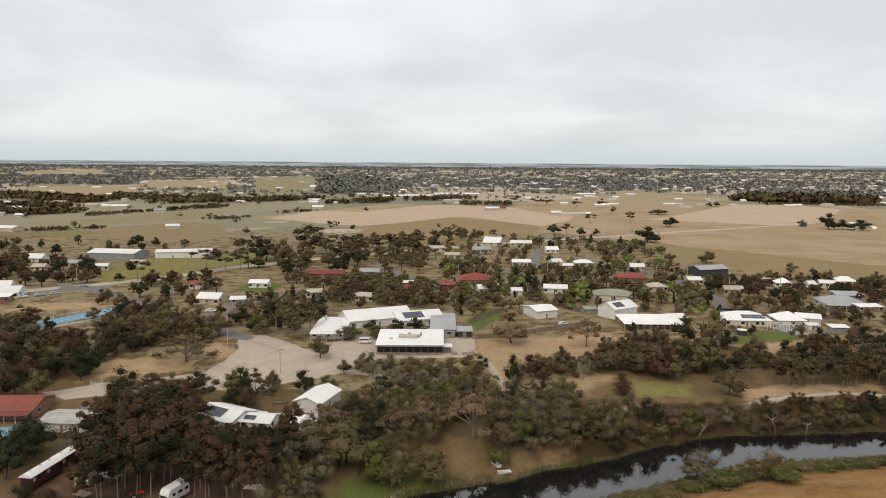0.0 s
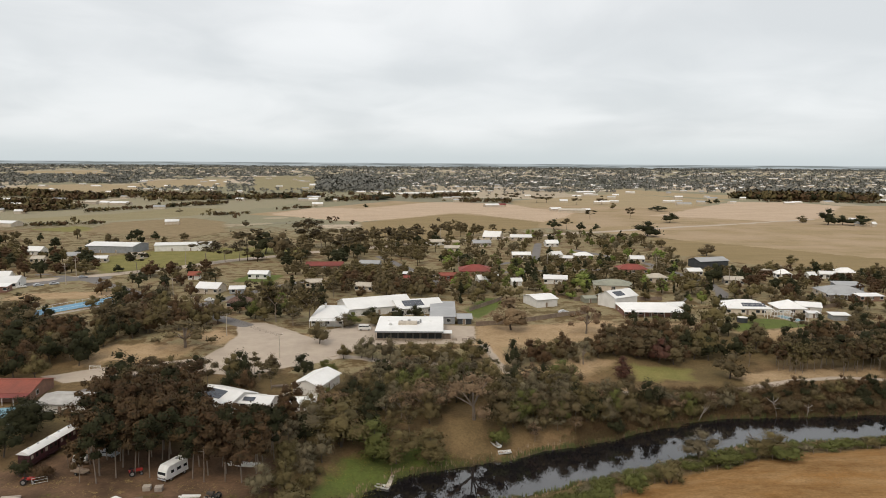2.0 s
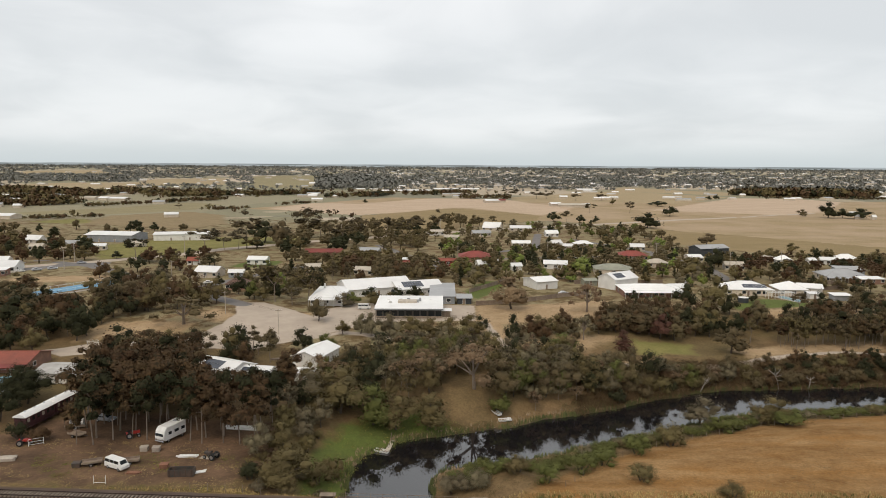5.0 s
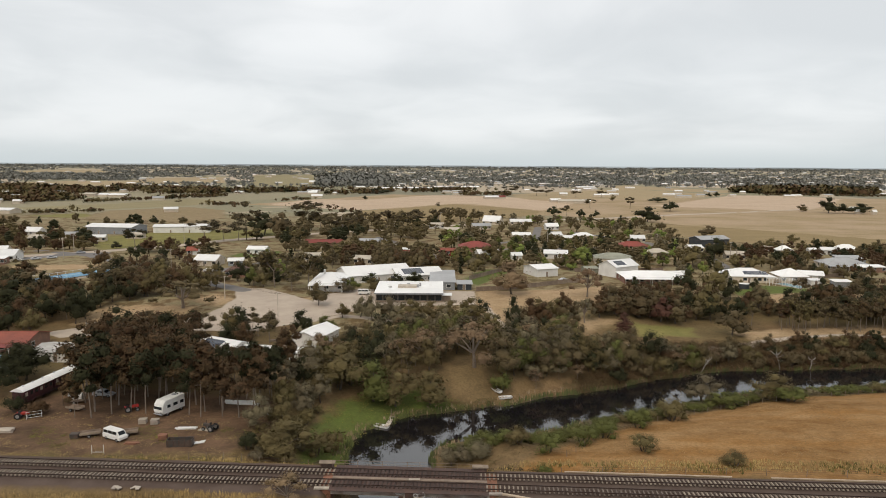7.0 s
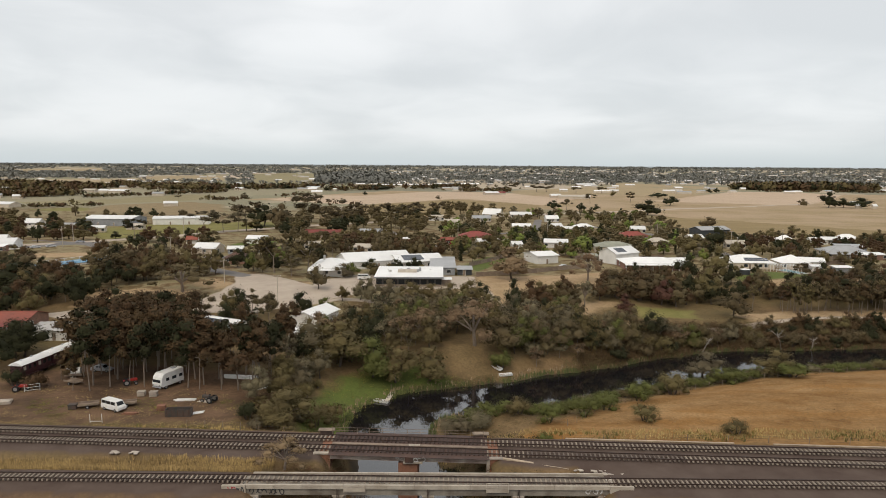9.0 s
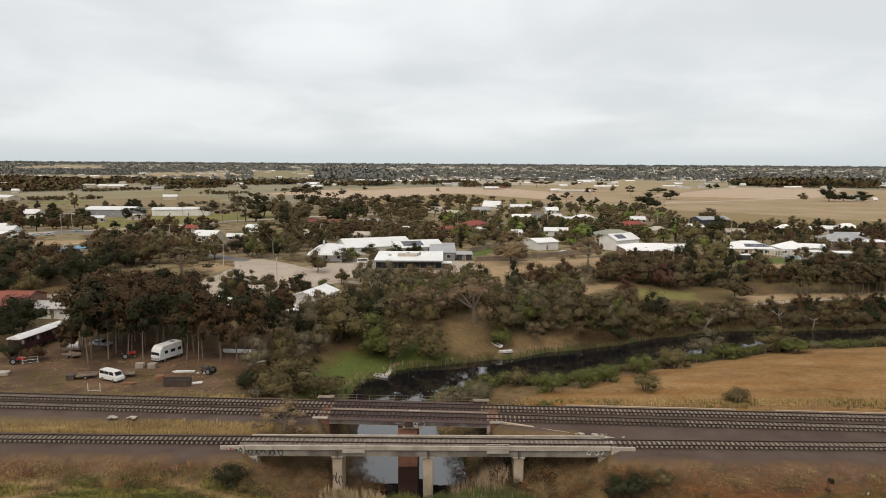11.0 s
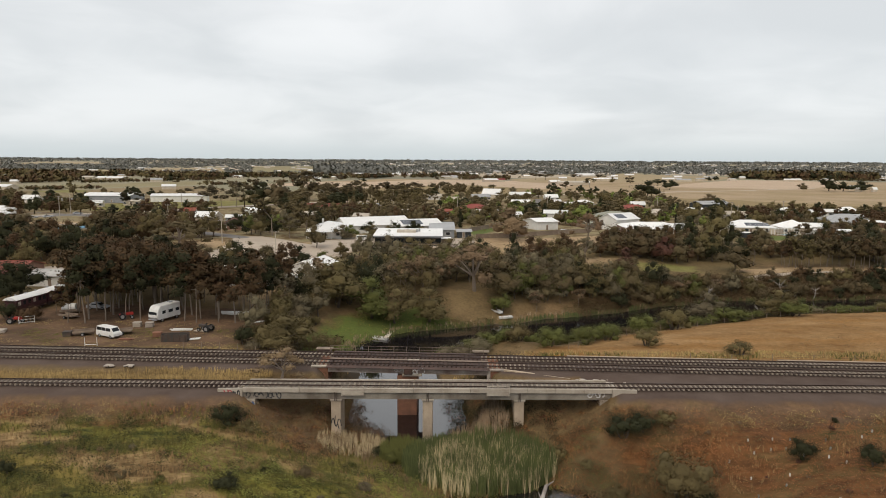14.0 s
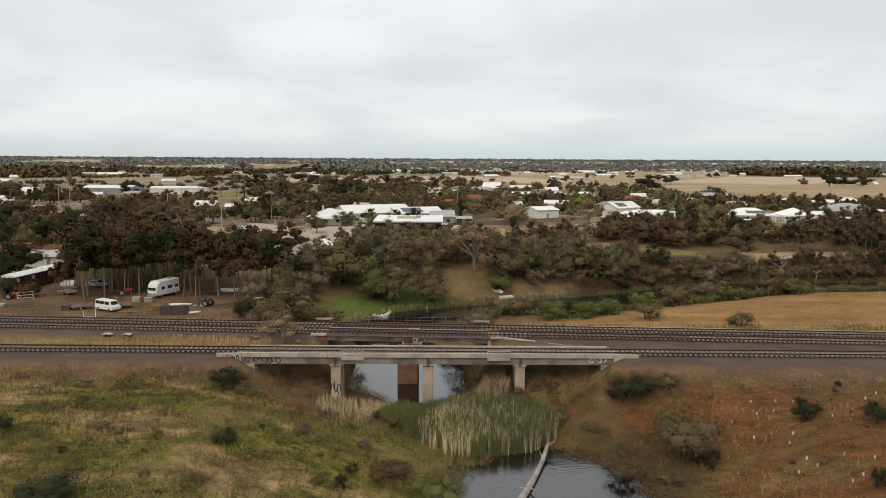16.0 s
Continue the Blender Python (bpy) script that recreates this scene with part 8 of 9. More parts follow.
post_fence(((22, 112), (31, 125.2), (42, 133), (51, 138.6), (64, 142.6), (82, 148), (100, 152), (150, 162)), 3.2, "leaning timber post and wire fence round the field")
post_fence(((20, 106.0), (40, 105.0), (72, 103.8)), 6.0, "sparse post and wire fence along the railway")
post_fence(((-42, 109.5), (-30, 109.0), (-22, 110)), 3.0, "short post and wire fence beside the yard", 1.5)


def paling_fence(line, label, high=1.7):
    top = thing("paling_fence", Matrix.Identity(4), label, "fence", "paling fences")
    for (ax, ay), (bx, by) in zip(line, line[1:]):
        d = math.hypot(bx - ax, by - ay)
        n = max(1, int(d / 2.4))
        turn = math.atan2(by - ay, bx - ax)
        for k in range(n):
            x, y = ax + (bx - ax) * (k + 0.5) / n, ay + (by - ay) * (k + 0.5) / n
            w = d / n
            top_edge = []
            for q in range(8):
                h = high * (1 + 0.02 * ((q * 5 + k) % 3))
                top_edge += [(w / 2 - q * w / 8 - 0.01, h), (w / 2 - (q + 1) * w / 8 + 0.01, h), (w / 2 - (q + 1) * w / 8, h - 0.08)]
            bm = prism(bmesh.new(), [(-w / 2, 0.0), (w / 2, 0.0)] + top_edge, -0.02, 0.02)
            part("panel", bm, M["timber"], top, m=Matrix.Translation((x, y, ground_at(x, y))) @ Matrix.Rotation(turn, 4, "Z"))


paling_fence(((13.5, 250), (21, 252), (35, 258), (51, 268), (60, 272)), "weathered grey paling fence behind dry grass")
paling_fence(((12, 276), (28, 300)), "grey paling fence between yards")
paling_fence(((60, 300), (100, 302)), "grey paling fence behind houses")
paling_fence(((160, 285), (176, 292), (176, 310)), "grey paling fence beside a house")


# poles along the roads
def power_pole(x, y, h, turn, label, arms=1):
    top = thing("power_pole", at_ground(x, y, turn), label, "power pole", "power poles")
    part("pole", rod(bmesh.new(), (0, 0, -0.5), (0, 0, h), 0.17, 0.12, 8), M["timber_pale"], top)
    for k in range(arms):
        z = h - 0.4 - 1.1 * k
        arm = part("crossarm", boxed(-1.2, 1.2, -0.06, 0.06, z - 0.07, z + 0.07), M["timber"], top)
        for px in (-1.1, -0.4, 0.4, 1.1):
            part("insulator", rod(bmesh.new(), (px, 0, z + 0.07), (px, 0, z + 0.28), 0.05, 0.03, 6), M["white_paint"], arm)


POLES = ((-51.3, 212.5, 8.0, 30), (-74.5, 233, 8.0, 40), (-184, 331, 10.5, 40), (-190, 352, 10.5, 30), (-96, 262, 8.5, 45), (-120, 302, 9, 45), (121, 378, 9.5, 10), (136.5, 311, 9, 80), (147, 342, 9, 20), (62, 392, 9, 80), (10, 380, 9, 70), (-30, 448, 10, 50), (178, 352, 9, 20), (-150, 398, 10, 40), (-70, 482, 10, 50), (0, 536, 10, 55))
for x, y, h, turn in POLES:
    power_pole(x, y, h, turn, "weathered timber power pole with crossarm", 2 if x < -180 else 1)


def wire_run(p, q, sag, label):
    top = thing("power_line", Matrix.Identity(4), label, "power line", "power lines")
    for off in (-0.9, 0.0, 0.9):
        bm = bmesh.new()
        pts = []
        for k in range(9):
            u = k / 8
            pts.append(Vector(p).lerp(Vector(q), u) + Vector((off * 0.6, off * 0.6, -sag * 4 * u * (1 - u))))
        rings = [[bm.verts.new(v + Vector(o)) for o in ((0.02, 0, -0.01), (-0.02, 0, -0.01), (0, 0, 0.02))] for v in pts]
        for a_, c_ in zip(rings, rings[1:]):
            for i in range(3):
                bm.faces.new((a_[i], a_[(i + 1) % 3], c_[(i + 1) % 3], c_[i]))
        part("wire", bm, M["dark_metal"], top)


for i, k in ((0, 1), (1, 4), (4, 5), (5, 2), (6, 8), (8, 7)):
    (ax, ay, ah, _), (bx, by, bh, _) = POLES[i], POLES[k]
    wire_run((ax, ay, ground_at(ax, ay) + ah - 0.3), (bx, by, ground_at(bx, by) + bh - 0.3), 0.9, "slack dark wires strung between poles")


# blue sports court, pool, pergola
def make_court():
    z = float(np.max(land(np.array([p[0] for p in COURT]), np.array([p[1] for p in COURT])))) + 0.06
    top = thing("sports_court", Matrix.Identity(4), "blue hard court with white net posts and fence", "sports court")
    bm = bmesh.new()
    lo = [bm.verts.new((x, y, z - 0.8)) for x, y in COURT]
    hi = [bm.verts.new((x, y, z)) for x, y in COURT]
    bm.faces.new(hi)
    for i in range(4):
        bm.faces.new((lo[i], lo[(i + 1) % 4], hi[(i + 1) % 4], hi[i]))
    bmesh.ops.recalc_face_normals(bm, faces=bm.faces)
    part("slab", bm, M["court_blue"], top)
    for (ax, ay), (bx, by) in zip(COURT, COURT[1:] + COURT[:1]):
        n = max(2, int(math.hypot(bx - ax, by - ay) / 3.2))
        for k in range(n):
            x, y = ax + (bx - ax) * k / n, ay + (by - ay) * k / n
            part("fence_post", rod(bmesh.new(), (x, y, z), (x, y, z + 1.1), 0.05, sides=5), M["white_paint"], top)
        part("fence_rail", rod(bmesh.new(), (ax, ay, z + 1.08), (bx, by, z + 1.08), 0.04, sides=4), M["white_paint"], top)
    path = bmesh.new()
    v = [path.verts.new(p) for p in ((-159, 257, z - 0.02), (-156.5, 256, z - 0.02), (-137, 286, z - 0.02), (-139, 288, z - 0.02))]
    path.faces.new(v)
    ob = part("path_slab", path, M["concrete"], top, "white concrete path beside the court")
    return ob


make_court()


def make_pool():
    z = ground_at(139, 266)
    top = thing("swimming_pool", Matrix.Translation((139.2, 265.8, z)) @ Matrix.Rotation(radians(-70), 4, "Z"), "small backyard pool with pale paving and fence", "swimming pool")
    part("paving", boxed(-6.4, 6.4, -3.2, 3.2, -0.3, 0.10), M["concrete"], top)
    part("basin", boxed(-5.2, 5.2, -2.0, 2.0, 0.104, 0.13), M["pool_tile"], top, "dark blue-green pool water")
    for k in range(9):
        for s in (-1, 1):
            part("fence_post", boxed(-6.3 + k * 1.575 - 0.03, -6.3 + k * 1.575 + 0.03, s * 3.1 - 0.03, s * 3.1 + 0.03, 0.1, 1.3), M["white_paint"], top)
    for s in (-1, 1):
        part("fence_rail", boxed(-6.3, 6.3, s * 3.1 - 0.02, s * 3.1 + 0.02, 1.2, 1.27), M["white_paint"], top)


make_pool()
top = thing("pergola", at_ground(135.5, 267.0, -4), "white pergola joining house and pool yard", "pergola")
for k in range(5):
    for s in (-1, 1):
        part("post", boxed(-5 + k * 2.5 - 0.07, -5 + k * 2.5 + 0.07, s * 1.6 - 0.07, s * 1.6 + 0.07, 0, 2.5), M["white_paint"], top)
for k in range(9):
    part("rafter", boxed(-5 + k * 1.25 - 0.05, -5 + k * 1.25 + 0.05, -1.9, 1.9, 2.5, 2.66), M["white_paint"], top)
for s in (-1, 1):
    part("beam", boxed(-5.2, 5.2, s * 1.6 - 0.06, s * 1.6 + 0.06, 2.66, 2.82), M["white_paint"], top)
top = thing("water_tank", at_ground(117.6, 259.5), "dark round water tank with pale lid", "water tank")
part("drum", rod(bmesh.new(), (0, 0, 0), (0, 0, 1.9), 1.9, sides=20), M["wall_dark"], top)
part("lid", rod(bmesh.new(), (0, 0, 1.905), (0, 0, 2.2), 2.0, 0.5, 20), M["white_paint"], top)
# benches and barriers before the clubhouse
for k, (x, y) in enumerate(((5.0, 230), (8.5, 229.5), (11.0, 231.5))):
    top = thing("picnic_table", at_ground(x, y, 5 * k), "grey timber picnic table on gravel", "table", "picnic tables")
    part("tabletop", boxed(-0.9, 0.9, -0.4, 0.4, 0.70, 0.75), M["timber"], top)
    for s in (-1, 1):
        part("bench", boxed(-0.9, 0.9, s * 0.75 - 0.14, s * 0.75 + 0.14, 0.42, 0.46), M["timber"], top)
        part("leg", boxed(s * 0.7 - 0.05, s * 0.7 + 0.05, -0.8, 0.8, 0.0, 0.42), M["timber"], top)
# hedges by the street on the right
for x, y, w, turn in ((127.5, 306, 9, 62), (133, 302, 14, -8)):
    top = thing("hedge", at_ground(x, y, turn), "clipped dark green hedge beside a driveway", "hedge", "hedges")
    g = np.random.default_rng(int(x))
    blobs = [(k * w / 8 - w / 2, 0, 0.6, w / 12, 0.6, 0.65) for k in range(9)]
    part("leaves", crown_mesh(blobs, blobs, 700, 0.22, M["leaf_dark"], 5), None, top)
# pale rubble beside the near track
for x, y, n, label in ((-46.8, 97.4, 5, "flat pale slabs lying between the tracks"), (25.5, 92.0, 9, "heap of pale broken stone by the track"), (21.5, 92.6, 6, "broken pale kerb stones in the ballast")):
    top = thing("rubble", at_ground(x, y), label, "rubble", "rubble heaps")
    rng = random.Random(int(x * 3))
    for k in range(n):
        s = rng.uniform(0.25, 0.6)
        bm = boxed(-s, s, -s * 0.6, s * 0.6, -0.08, s * 0.18, 0.03)
        part("stone", bm, M["stone"], top, m=Matrix.Translation((rng.uniform(-2.2, 2.2), rng.uniform(-0.4, 0.4), 0.05)) @ Matrix.Rotation(rng.uniform(0, 3), 4, "Z"))


# ---- grass and reeds ----
def blades(name, label, pts, tall, wide, mat, per, seed):
    """Tufts of upright blades at the given places: joined, for nobody could count them."""
    g = np.random.default_rng(seed)
    n = len(pts)
    p = np.repeat(pts, per, 0) + np.concatenate([g.normal(size=(n * per, 2)) * wide * 2.2, np.zeros((n * per, 1))], 1)
    h = g.uniform(*tall, n * per)
    a = g.uniform(-1.2, 1.2, n * per)
    side = np.stack([np.cos(a), np.sin(a), 0 * a], -1) * wide * g.uniform(0.6, 1.3, (n * per, 1))
    lean = 0.07 if name == "reeds" else 0.18
    tip = p + np.stack([g.normal(size=n * per) * lean * h, g.normal(size=n * per) * lean * h, h], -1)
    low = p - (0, 0, 0.05)
    verts = np.stack([low - side, low + side, tip + side * 0.25, tip - side * 0.25], 1).reshape(-1, 3)
    me = mesh_of(name, verts.tolist(), np.arange(4 * n * per).reshape(-1, 4).tolist(), mat, True)
    me.normals_split_custom_set_from_vertices(np.tile(np.array([[0.0, -0.55, 0.83]]), (4 * n * per, 1)).tolist())
    return tagged(new(name, me), label, "reeds" if "reed" in name else "grass", kind="stuff")


def sown(x0, x1, y0, y1, n, seed, keep):
    g = np.random.default_rng(seed)
    x, y = g.uniform(x0, x1, n), g.uniform(y0, y1, n)
    ok = keep(x, y) & (from_creek(x, y) > 0.3)
    x, y = x[ok], y[ok]
    return np.stack([x, y, land(x, y)], -1)


def mounds(name, label, pts, wide, tall, leaf, mat, per, seed):
    """Low tangled clumps of leaves and stalks at the given places."""
    g = np.random.default_rng(seed)
    n = len(pts)
    rad, high = g.uniform(*wide, (n, 1, 1)), g.uniform(*tall, (n, 1, 1))
    a, r = g.uniform(0, 6.28, (n, per, 1)), np.sqrt(g.random((n, per, 1)))
    off = np.concatenate([np.cos(a) * r * rad * 1.15, np.sin(a) * r * rad, (1 - r * r) * high * g.uniform(0.5, 1.25, (n, per, 1)) + 0.03], -1)
    c = pts[:, None, :] + off
    nor = np.concatenate([np.cos(a) * r * 0.7, np.sin(a) * r * 0.7, np.ones_like(r)], -1) + g.normal(size=(n, per, 3)) * 0.3
    nor /= np.linalg.norm(nor, axis=2)[:, :, None]
    t = np.cross(nor, g.normal(size=(n, per, 3)))
    t /= np.linalg.norm(t, axis=2)[:, :, None]
    u = np.cross(nor, t)
    s = leaf * g.uniform(0.5, 1.5, (n, per, 1))
    verts = np.stack([c - t * s, c + t * s * 0.5 + u * s * 0.6 * -1, c + t * s * 0.5 + u * s * 0.6], 2).reshape(-1, 3)
    me = mesh_of(name, verts.tolist(), np.arange(3 * n * per).reshape(-1, 3).tolist(), mat, True)
    soft = np.repeat(nor.reshape(-1, 3), 3, 0)
    soft = soft + (0, 0, 0.4)
    me.normals_split_custom_set_from_vertices((soft / np.linalg.norm(soft, axis=1)[:, None]).tolist())
    return tagged(new(name, me), label, "weeds", kind="stuff")


def make_grass():
    patch = lambda x, y, s, k: wave(x, y, s, k)
    off_rail = lambda x, y: y < near_track(x) - 4.2 - 0.4 * (np.abs(x) > 27)
    green = lambda x, y: off_rail(x, y) & (straw(x, y) < 0.05)
    dry = lambda x, y: off_rail(x, y) & (straw(x, y) > -0.05)
    mounds("green_weeds", "lush green weeds on the near bank", sown(-78, 20, 50, 84, 3400, 2, green), (0.4, 1.3), (0.15, 0.5), 0.059, M["grass_green"], 54, 2)
    mounds("green_weeds", "dark green leafy weeds in clumps", sown(-78, 20, 50, 85, 1500, 21, lambda x, y: green(x, y) & (patch(x * 0.6, y, 0.5, 2.2) > 0.15)), (0.5, 1.6), (0.3, 1.0), 0.077, M["leaf_green"], 81, 21)
    mounds("dry_weeds", "straw-coloured dry grass in clumps", sown(-78, 22, 50, 85, 2600, 1, dry), (0.4, 1.5), (0.12, 0.5), 0.063, M["grass_dry"], 45, 1)
    blades("dry_grass", "tall straw-coloured grass on the near bank", sown(-78, 20, 50, 85, 5200, 41, dry), (0.35, 0.9), 0.026, M["grass_dry"], 8, 41)
    blades("green_grass", "long green grass on the near bank", sown(-78, 14, 50, 84, 5200, 42, green), (0.3, 0.8), 0.03, M["grass_green"], 8, 42)
    mounds("dry_weeds", "rusty dry grass on the near slope", sown(14, 75, 50, 86, 2600, 3, off_rail), (0.5, 1.6), (0.12, 0.4), 0.066, M["grass_rust"], 48, 3)
    mounds("dry_weeds", "pale tan grass in drifts on the rusty slope", sown(16, 75, 50, 86, 600, 43, lambda x, y: off_rail(x, y) & (patch(x * 0.6, y, 0.4, 0.8) > 0.1)), (0.5, 1.6), (0.12, 0.4), 0.063, M["grass_dry"], 45, 43)
    blades("dry_grass", "tan seed grass standing on the rusty slope", sown(16, 75, 50, 86, 1500, 44, lambda x, y: off_rail(x, y) & (patch(x * 0.6, y, 0.4, 0.8) > -0.15)), (0.25, 0.7), 0.026, M["grass_dry"], 7, 44)
    mounds("green_weeds", "olive weeds round the pond and slope", sown(14, 75, 50, 85, 900, 22, lambda x, y: off_rail(x, y) & ((patch(x, y, 0.35, 1.0) > 0.3) | (x < 24) | (y > 80))), (0.5, 1.5), (0.25, 0.8), 0.070, M["leaf_olive"], 59, 22)
    mounds("dry_weeds", "straw and litter scattered over the yard", sown(-96, -30, 106, 132, 500, 26, lambda x, y: (y > far_track(x) + 4.6) & (patch(x, y, 0.3, 0.7) > -0.2)), (0.4, 1.5), (0.05, 0.25), 0.06, M["grass_dry"], 40, 26)
    mounds("green_weeds", "olive weeds along the yard's edge", sown(-96, -30, 105, 124, 900, 27, lambda x, y: (y > far_track(x) + 4.4) & ((y < 111) | (patch(x, y, 0.35, 1.7) > 0.4))), (0.4, 1.4), (0.1, 0.4), 0.075, M["grass_green"], 46, 27)
    mounds("dry_weeds", "tawny grass clumps over the golden field", sown(14, 110, 104, 152, 1500, 28, lambda x, y: (in_shape(x, y, GOLD) > 0.5) & (patch(x, y, 0.17, 0.9) > 0.0)), (0.6, 2.4), (0.04, 0.14), 0.08, M["grass_dry"], 26, 28)
    mounds("green_weeds", "weeds along the foot of the bank shrubs", sown(0, 130, 112, 166, 2600, 29, lambda x, y: (in_shape(x, y, GOLD) < 0.6) & (in_shape(x, y, GOLD) > -9)), (0.6, 1.8), (0.2, 0.8), 0.112, M["leaf_olive"], 35, 29)
    mounds("green_weeds", "bright grass along the foot of the slope", sown(-28, 8, 112, 154, 900, 30, lambda x, y: in_shape(x, y, LUSH) > -1.0), (0.5, 1.6), (0.1, 0.4), 0.105, M["grass_green"], 24, 30)
    bank_side = lambda x, y: off_rail(x, y) & (from_creek(x, y) > 0.8)
    mounds("green_weeds", "rank dark green weeds in tall clumps", sown(-70, 8, 52, 84, 420, 31, lambda x, y: bank_side(x, y) & (patch(x, y, 0.33, 1.4) > 0.0)), (0.6, 1.7), (0.5, 1.2), 0.077, M["leaf_green"], 148, 31)
    mounds("green_weeds", "bright yellow-green weeds in the damp hollow", sown(-34, 6, 52, 76, 800, 32, lambda x, y: bank_side(x, y) & (patch(x, y, 0.3, 2.9) > 0.1)), (0.7, 2.0), (0.3, 0.8), 0.077, M["grass_lime"], 94, 32)
    mounds("dry_brush", "dark brown brush hanging over the pond's edge", sown(14, 23, 50, 73, 260, 51, bank_side), (0.5, 1.3), (0.4, 1.1), 0.077, M["leaf_umber"], 110, 51)
    mounds("dry_weeds", "rusty dead grass along the foot of the ballast", sown(-78, -12, 79, 87.5, 1100, 52, lambda x, y: off_rail(x, y) & (patch(x * 0.6, y, 0.5, 1.3) > -0.2)), (0.4, 1.4), (0.2, 0.6), 0.066, M["grass_rust"], 54, 52)
    mounds("dry_weeds", "tan dead grass along the foot of the ballast", sown(-78, 75, 80, 87.5, 1100, 53, lambda x, y: off_rail(x, y) & (patch(x * 0.6, y, 0.5, 2.4) > 0.0) & ((x < -12) | (x > 30))), (0.4, 1.4), (0.2, 0.7), 0.066, M["grass_dry"], 50, 53)
    mounds("dry_weeds", "rusty grass on the slope beside the bridge's end", sown(13, 34, 72, 86, 420, 54, bank_side), (0.5, 1.4), (0.2, 0.6), 0.07, M["grass_rust"], 60, 54)
    mounds("green_weeds", "olive weeds on the slope beside the bridge's end", sown(13, 32, 72, 85, 200, 55, lambda x, y: bank_side(x, y) & ((x < 19) | (y > 80))), (0.5, 1.5), (0.3, 0.9), 0.07, M["leaf_olive"], 80, 55)
    mounds("dry_brush", "dark olive and brown scrub beside the pond", sown(15, 27, 50, 76, 300, 34, bank_side), (0.6, 1.6), (0.5, 1.4), 0.077, M["leaf_olive"], 108, 34)
    mounds("dry_brush", "brown scrub scattered over the rusty slope", sown(16, 75, 50, 84, 130, 35, lambda x, y: bank_side(x, y) & (patch(x, y, 0.3, 0.6) > 0.0)), (0.6, 1.8), (0.3, 0.9), 0.077, M["leaf_umber"], 94, 35)
    mounds("green_weeds", "dark leafy thickets on the near bank", sown(-75, 6, 50, 83, 300, 47, bank_side), (0.8, 2.2), (0.4, 1.1), 0.070, M["leaf_dark"], 189, 47)
    under = lambda x, y: (from_creek(x, y) > 0.5) & (land(x, y) < -0.7)
    mounds("dry_brush", "brown brush on the banks between the bridges", sown(-22, -6, 88, 108, 420, 48, under), (0.5, 1.3), (0.4, 1.2), 0.09, M["leaf_umber"], 60, 48)
    mounds("dry_brush", "dark brush on the banks behind the piers", sown(1, 16, 86, 108, 420, 49, under), (0.5, 1.4), (0.4, 1.5), 0.09, M["leaf_dark"], 60, 49)
    mounds("dry_brush", "tan dead grass on the banks between the bridges", sown(-24, 18, 86, 106, 420, 50, under), (0.4, 1.1), (0.2, 0.7), 0.08, M["grass_rust"], 50, 50)
    brush = lambda x, y: (y < far_track(x) - 6.5) & (from_creek(x, y) > 1.2) & (land(x, y) < -0.9)
    mounds("dry_brush", "dry brown brush on the slope under the bridge", sown(-27, -8, 80, 96, 420, 23, brush), (0.4, 1.2), (0.4, 1.3), 0.084, M["leaf_tan"], 59, 23)
    mounds("dry_brush", "dry brown brush beside the bridge's end", sown(8, 30, 81, 96, 480, 24, brush), (0.4, 1.2), (0.4, 1.3), 0.084, M["leaf_umber"], 59, 24)
    mounds("dry_brush", "rusty brush and dead grass under the bridge", sown(-27, 30, 81, 96, 420, 25, brush), (0.4, 1.2), (0.3, 0.9), 0.084, M["grass_rust"], 54, 25)
    blades("tall_grass", "tall golden grass between the railway tracks", sown(-85, -24, 91.6, 96.2, 3200, 5, lambda x, y: (y > near_track(x) + 3.4) & (y < middle_track(x) - 3.6)), (0.4, 0.9), 0.05, M["grass_dry"], 6, 5)
    blades("dry_grass", "dry grass along the yard's edge", sown(-95, 75, 106, 110, 2600, 6, lambda x, y: y > far_track(x) + 5.0), (0.2, 0.6), 0.06, M["grass_dry"], 5, 6)
    blades("green_grass", "green weeds along the far side of the railway", sown(-95, 75, 105, 109, 1300, 7, lambda x, y: (y > far_track(x) + 5.2) & (patch(x, y, 0.3, 1.0) > 0)), (0.2, 0.6), 0.07, M["grass_green"], 5, 7)
    in_bed = lambda cx, cy, rx, ry: (lambda x, y: np.hypot((x - cx) / rx, (y - cy) / ry) < 1)
    bed = lambda cx, cy, rx, ry, n, s: (lambda q: q[in_bed(cx, cy, rx, ry)(q[:, 0], q[:, 1])])(np.stack([*np.random.default_rng(s).uniform((cx - rx, cy - ry), (cx + rx, cy + ry), (n, 2)).T, np.zeros(n)], -1))
    def stand(q):
        q[:, 2] = np.maximum(land(q[:, 0], q[:, 1]), WATER - 0.2)
        return q
    blades("reeds", "tall green reeds in the creek bed", stand(bed(5.0, 78.2, 9.2, 6.6, 2600, 12)), (1.5, 2.6), 0.045, M["reed_green"], 8, 12)
    blades("reeds", "tall pale dry reeds in the creek bed", stand(bed(1.8, 75.6, 4.2, 4.4, 340, 11)), (1.4, 2.7), 0.018, M["reed"], 12, 11)
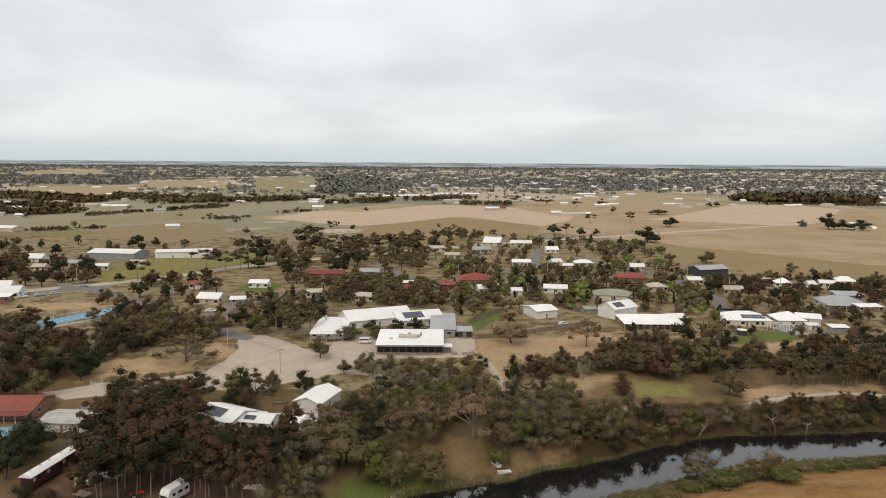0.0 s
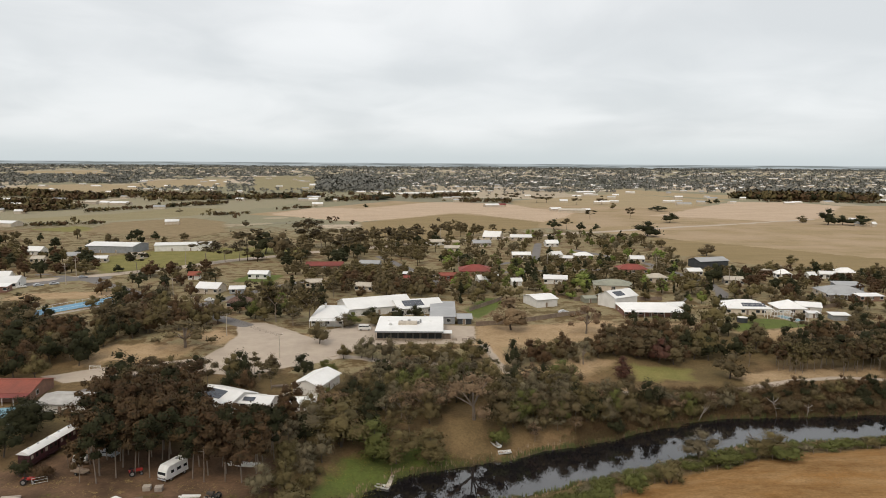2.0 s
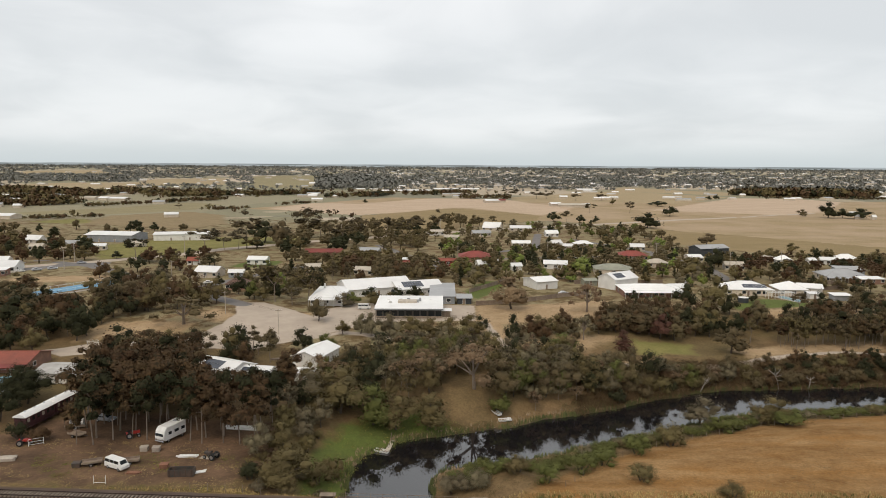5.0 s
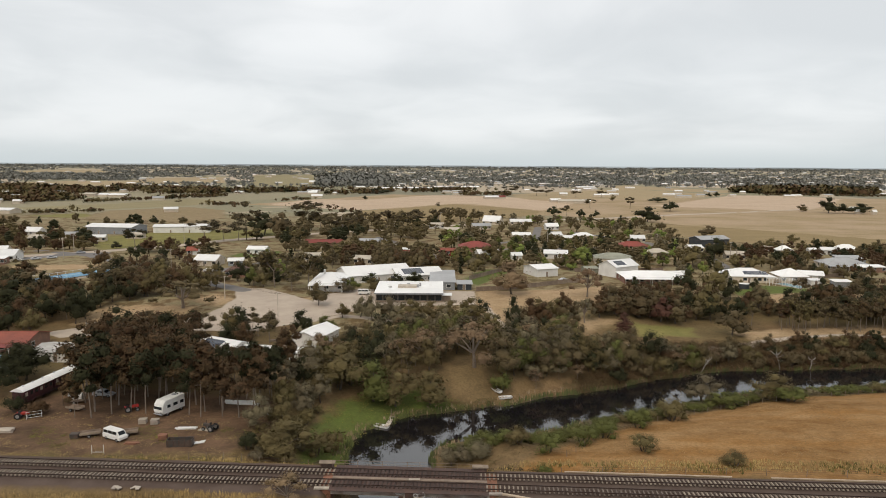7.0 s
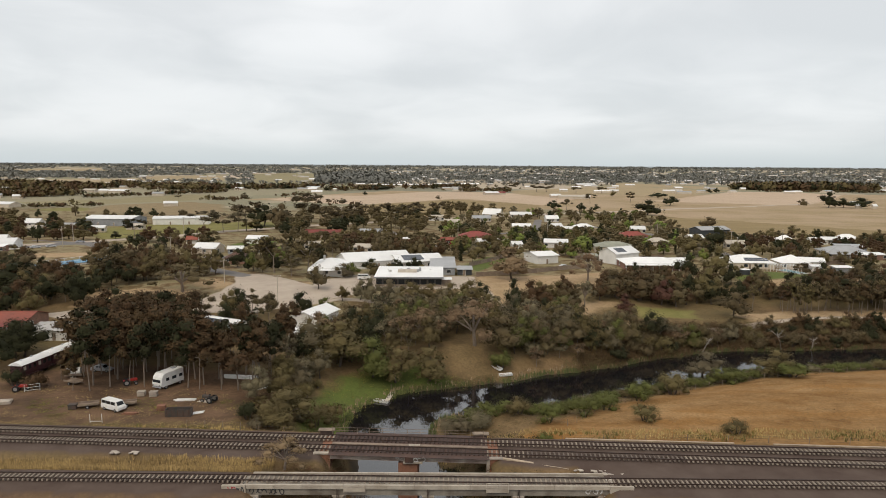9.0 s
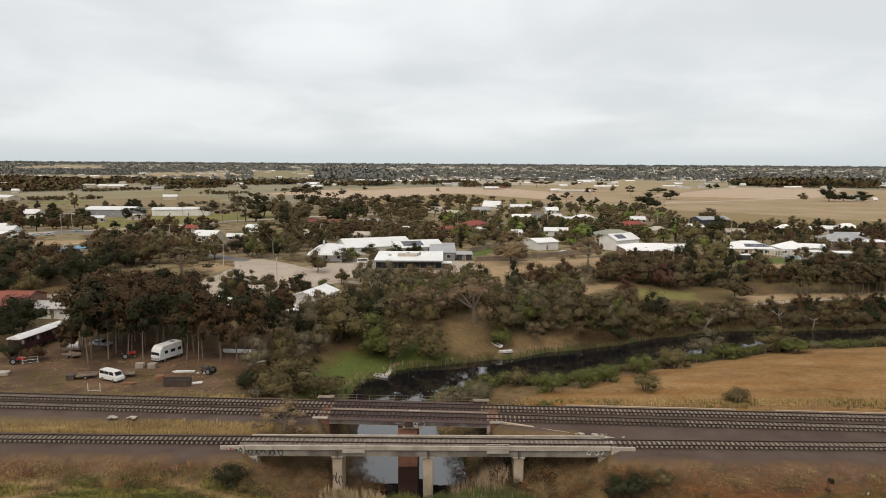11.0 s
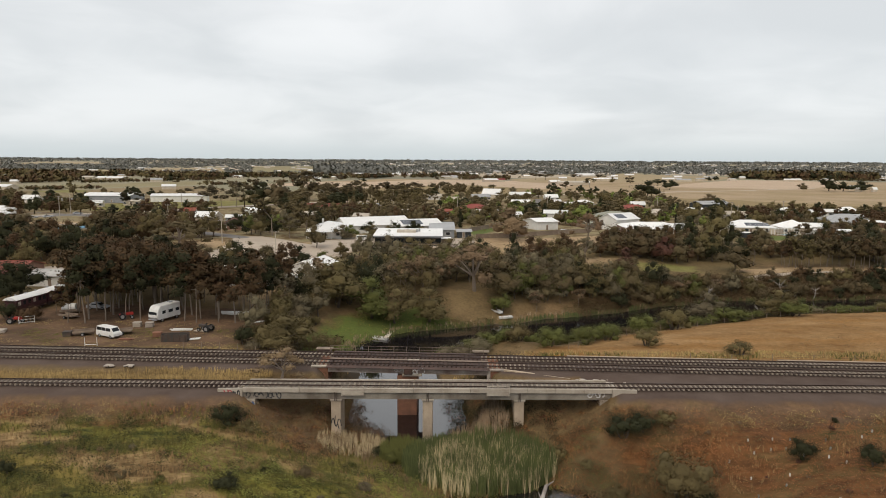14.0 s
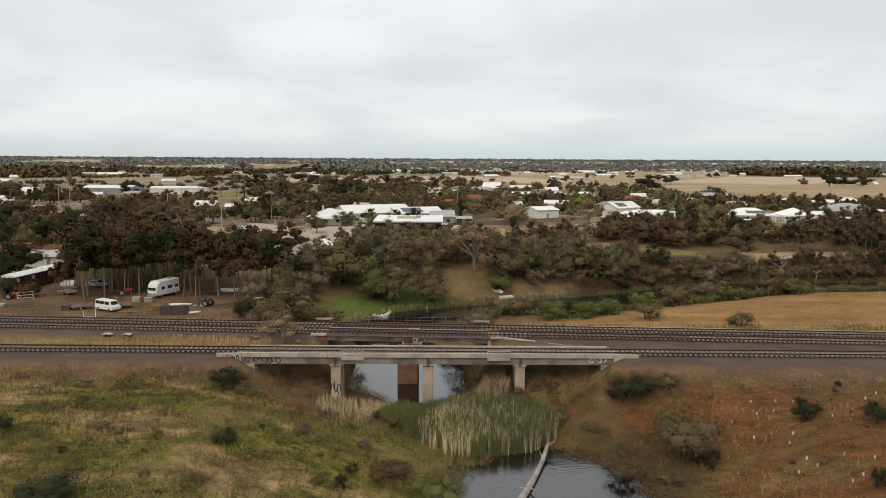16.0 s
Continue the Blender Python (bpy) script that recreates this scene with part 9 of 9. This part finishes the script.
    blades("reeds", "pale seed heads over the green reeds", stand(bed(6.6, 77.0, 7.4, 5.4, 260, 18)), (1.6, 2.8), 0.018, M["reed"], 10, 18)
    blades("reeds", "dry reeds under the bridge", stand(bed(-11.0, 84.0, 4.6, 3.4, 420, 14)), (0.5, 1.3), 0.024, M["reed"], 10, 14)
    blades("reeds", "dark green rushes beside the bridge pier", stand(bed(-4.6, 82.6, 2.8, 3.0, 420, 13)), (0.9, 1.8), 0.05, M["leaf_green"], 8, 13)
    blades("reeds", "dry reeds beside the far pier", stand(bed(5.5, 87.0, 4.0, 3.0, 320, 15)), (0.8, 1.6), 0.05, M["reed"], 7, 15)
    far_side = lambda x, y: (from_creek(x, y) > 0.5) & (from_creek(x, y) < np.where(x > 60, 13.0, 6.5)) & (y > np.interp(x, [c[0] for c in CREEK[8:]], [c[1] for c in CREEK[8:]]))
    mounds("creek_scrub", "dark scrub hanging over the creek's edge", sown(24, 175, 146, 198, 9000, 45, lambda x, y: far_side(x, y) & (x > 34)), (0.9, 2.2), (0.7, 2.2), 0.17, M["leaf_umber"], 60, 45)
    mounds("creek_scrub", "olive scrub on the creek's bank", sown(-6, 175, 140, 198, 7000, 46, lambda x, y: far_side(x, y) & (patch(x, y, 0.2, 0.9) > 0.1)), (0.7, 1.8), (0.5, 1.5), 0.16, M["leaf_olive"], 50, 46)
    # a fringe along the creek's far edge
    g = np.random.default_rng(16)
    q = g.uniform((-22, 118), (125, 186), (24000, 2))
    d = from_creek(q[:, 0], q[:, 1])
    q = q[(d > 0.1) & (d < 1.5)]
    blades("reeds", "low olive reeds fringing the creek", np.stack([q[:, 0], q[:, 1], land(q[:, 0], q[:, 1])], -1), (0.5, 1.2), 0.08, M["reed_green"], 5, 16)
    q = g.uniform((-22, 122), (125, 186), (9000, 2))
    d = from_creek(q[:, 0], q[:, 1])
    q = q[(d > 0.6) & (d < 3.0)]
    blades("reeds", "straw-coloured reeds fringing the creek", np.stack([q[:, 0], q[:, 1], land(q[:, 0], q[:, 1])], -1), (0.4, 0.9), 0.07, M["reed"], 4, 17)


make_grass()
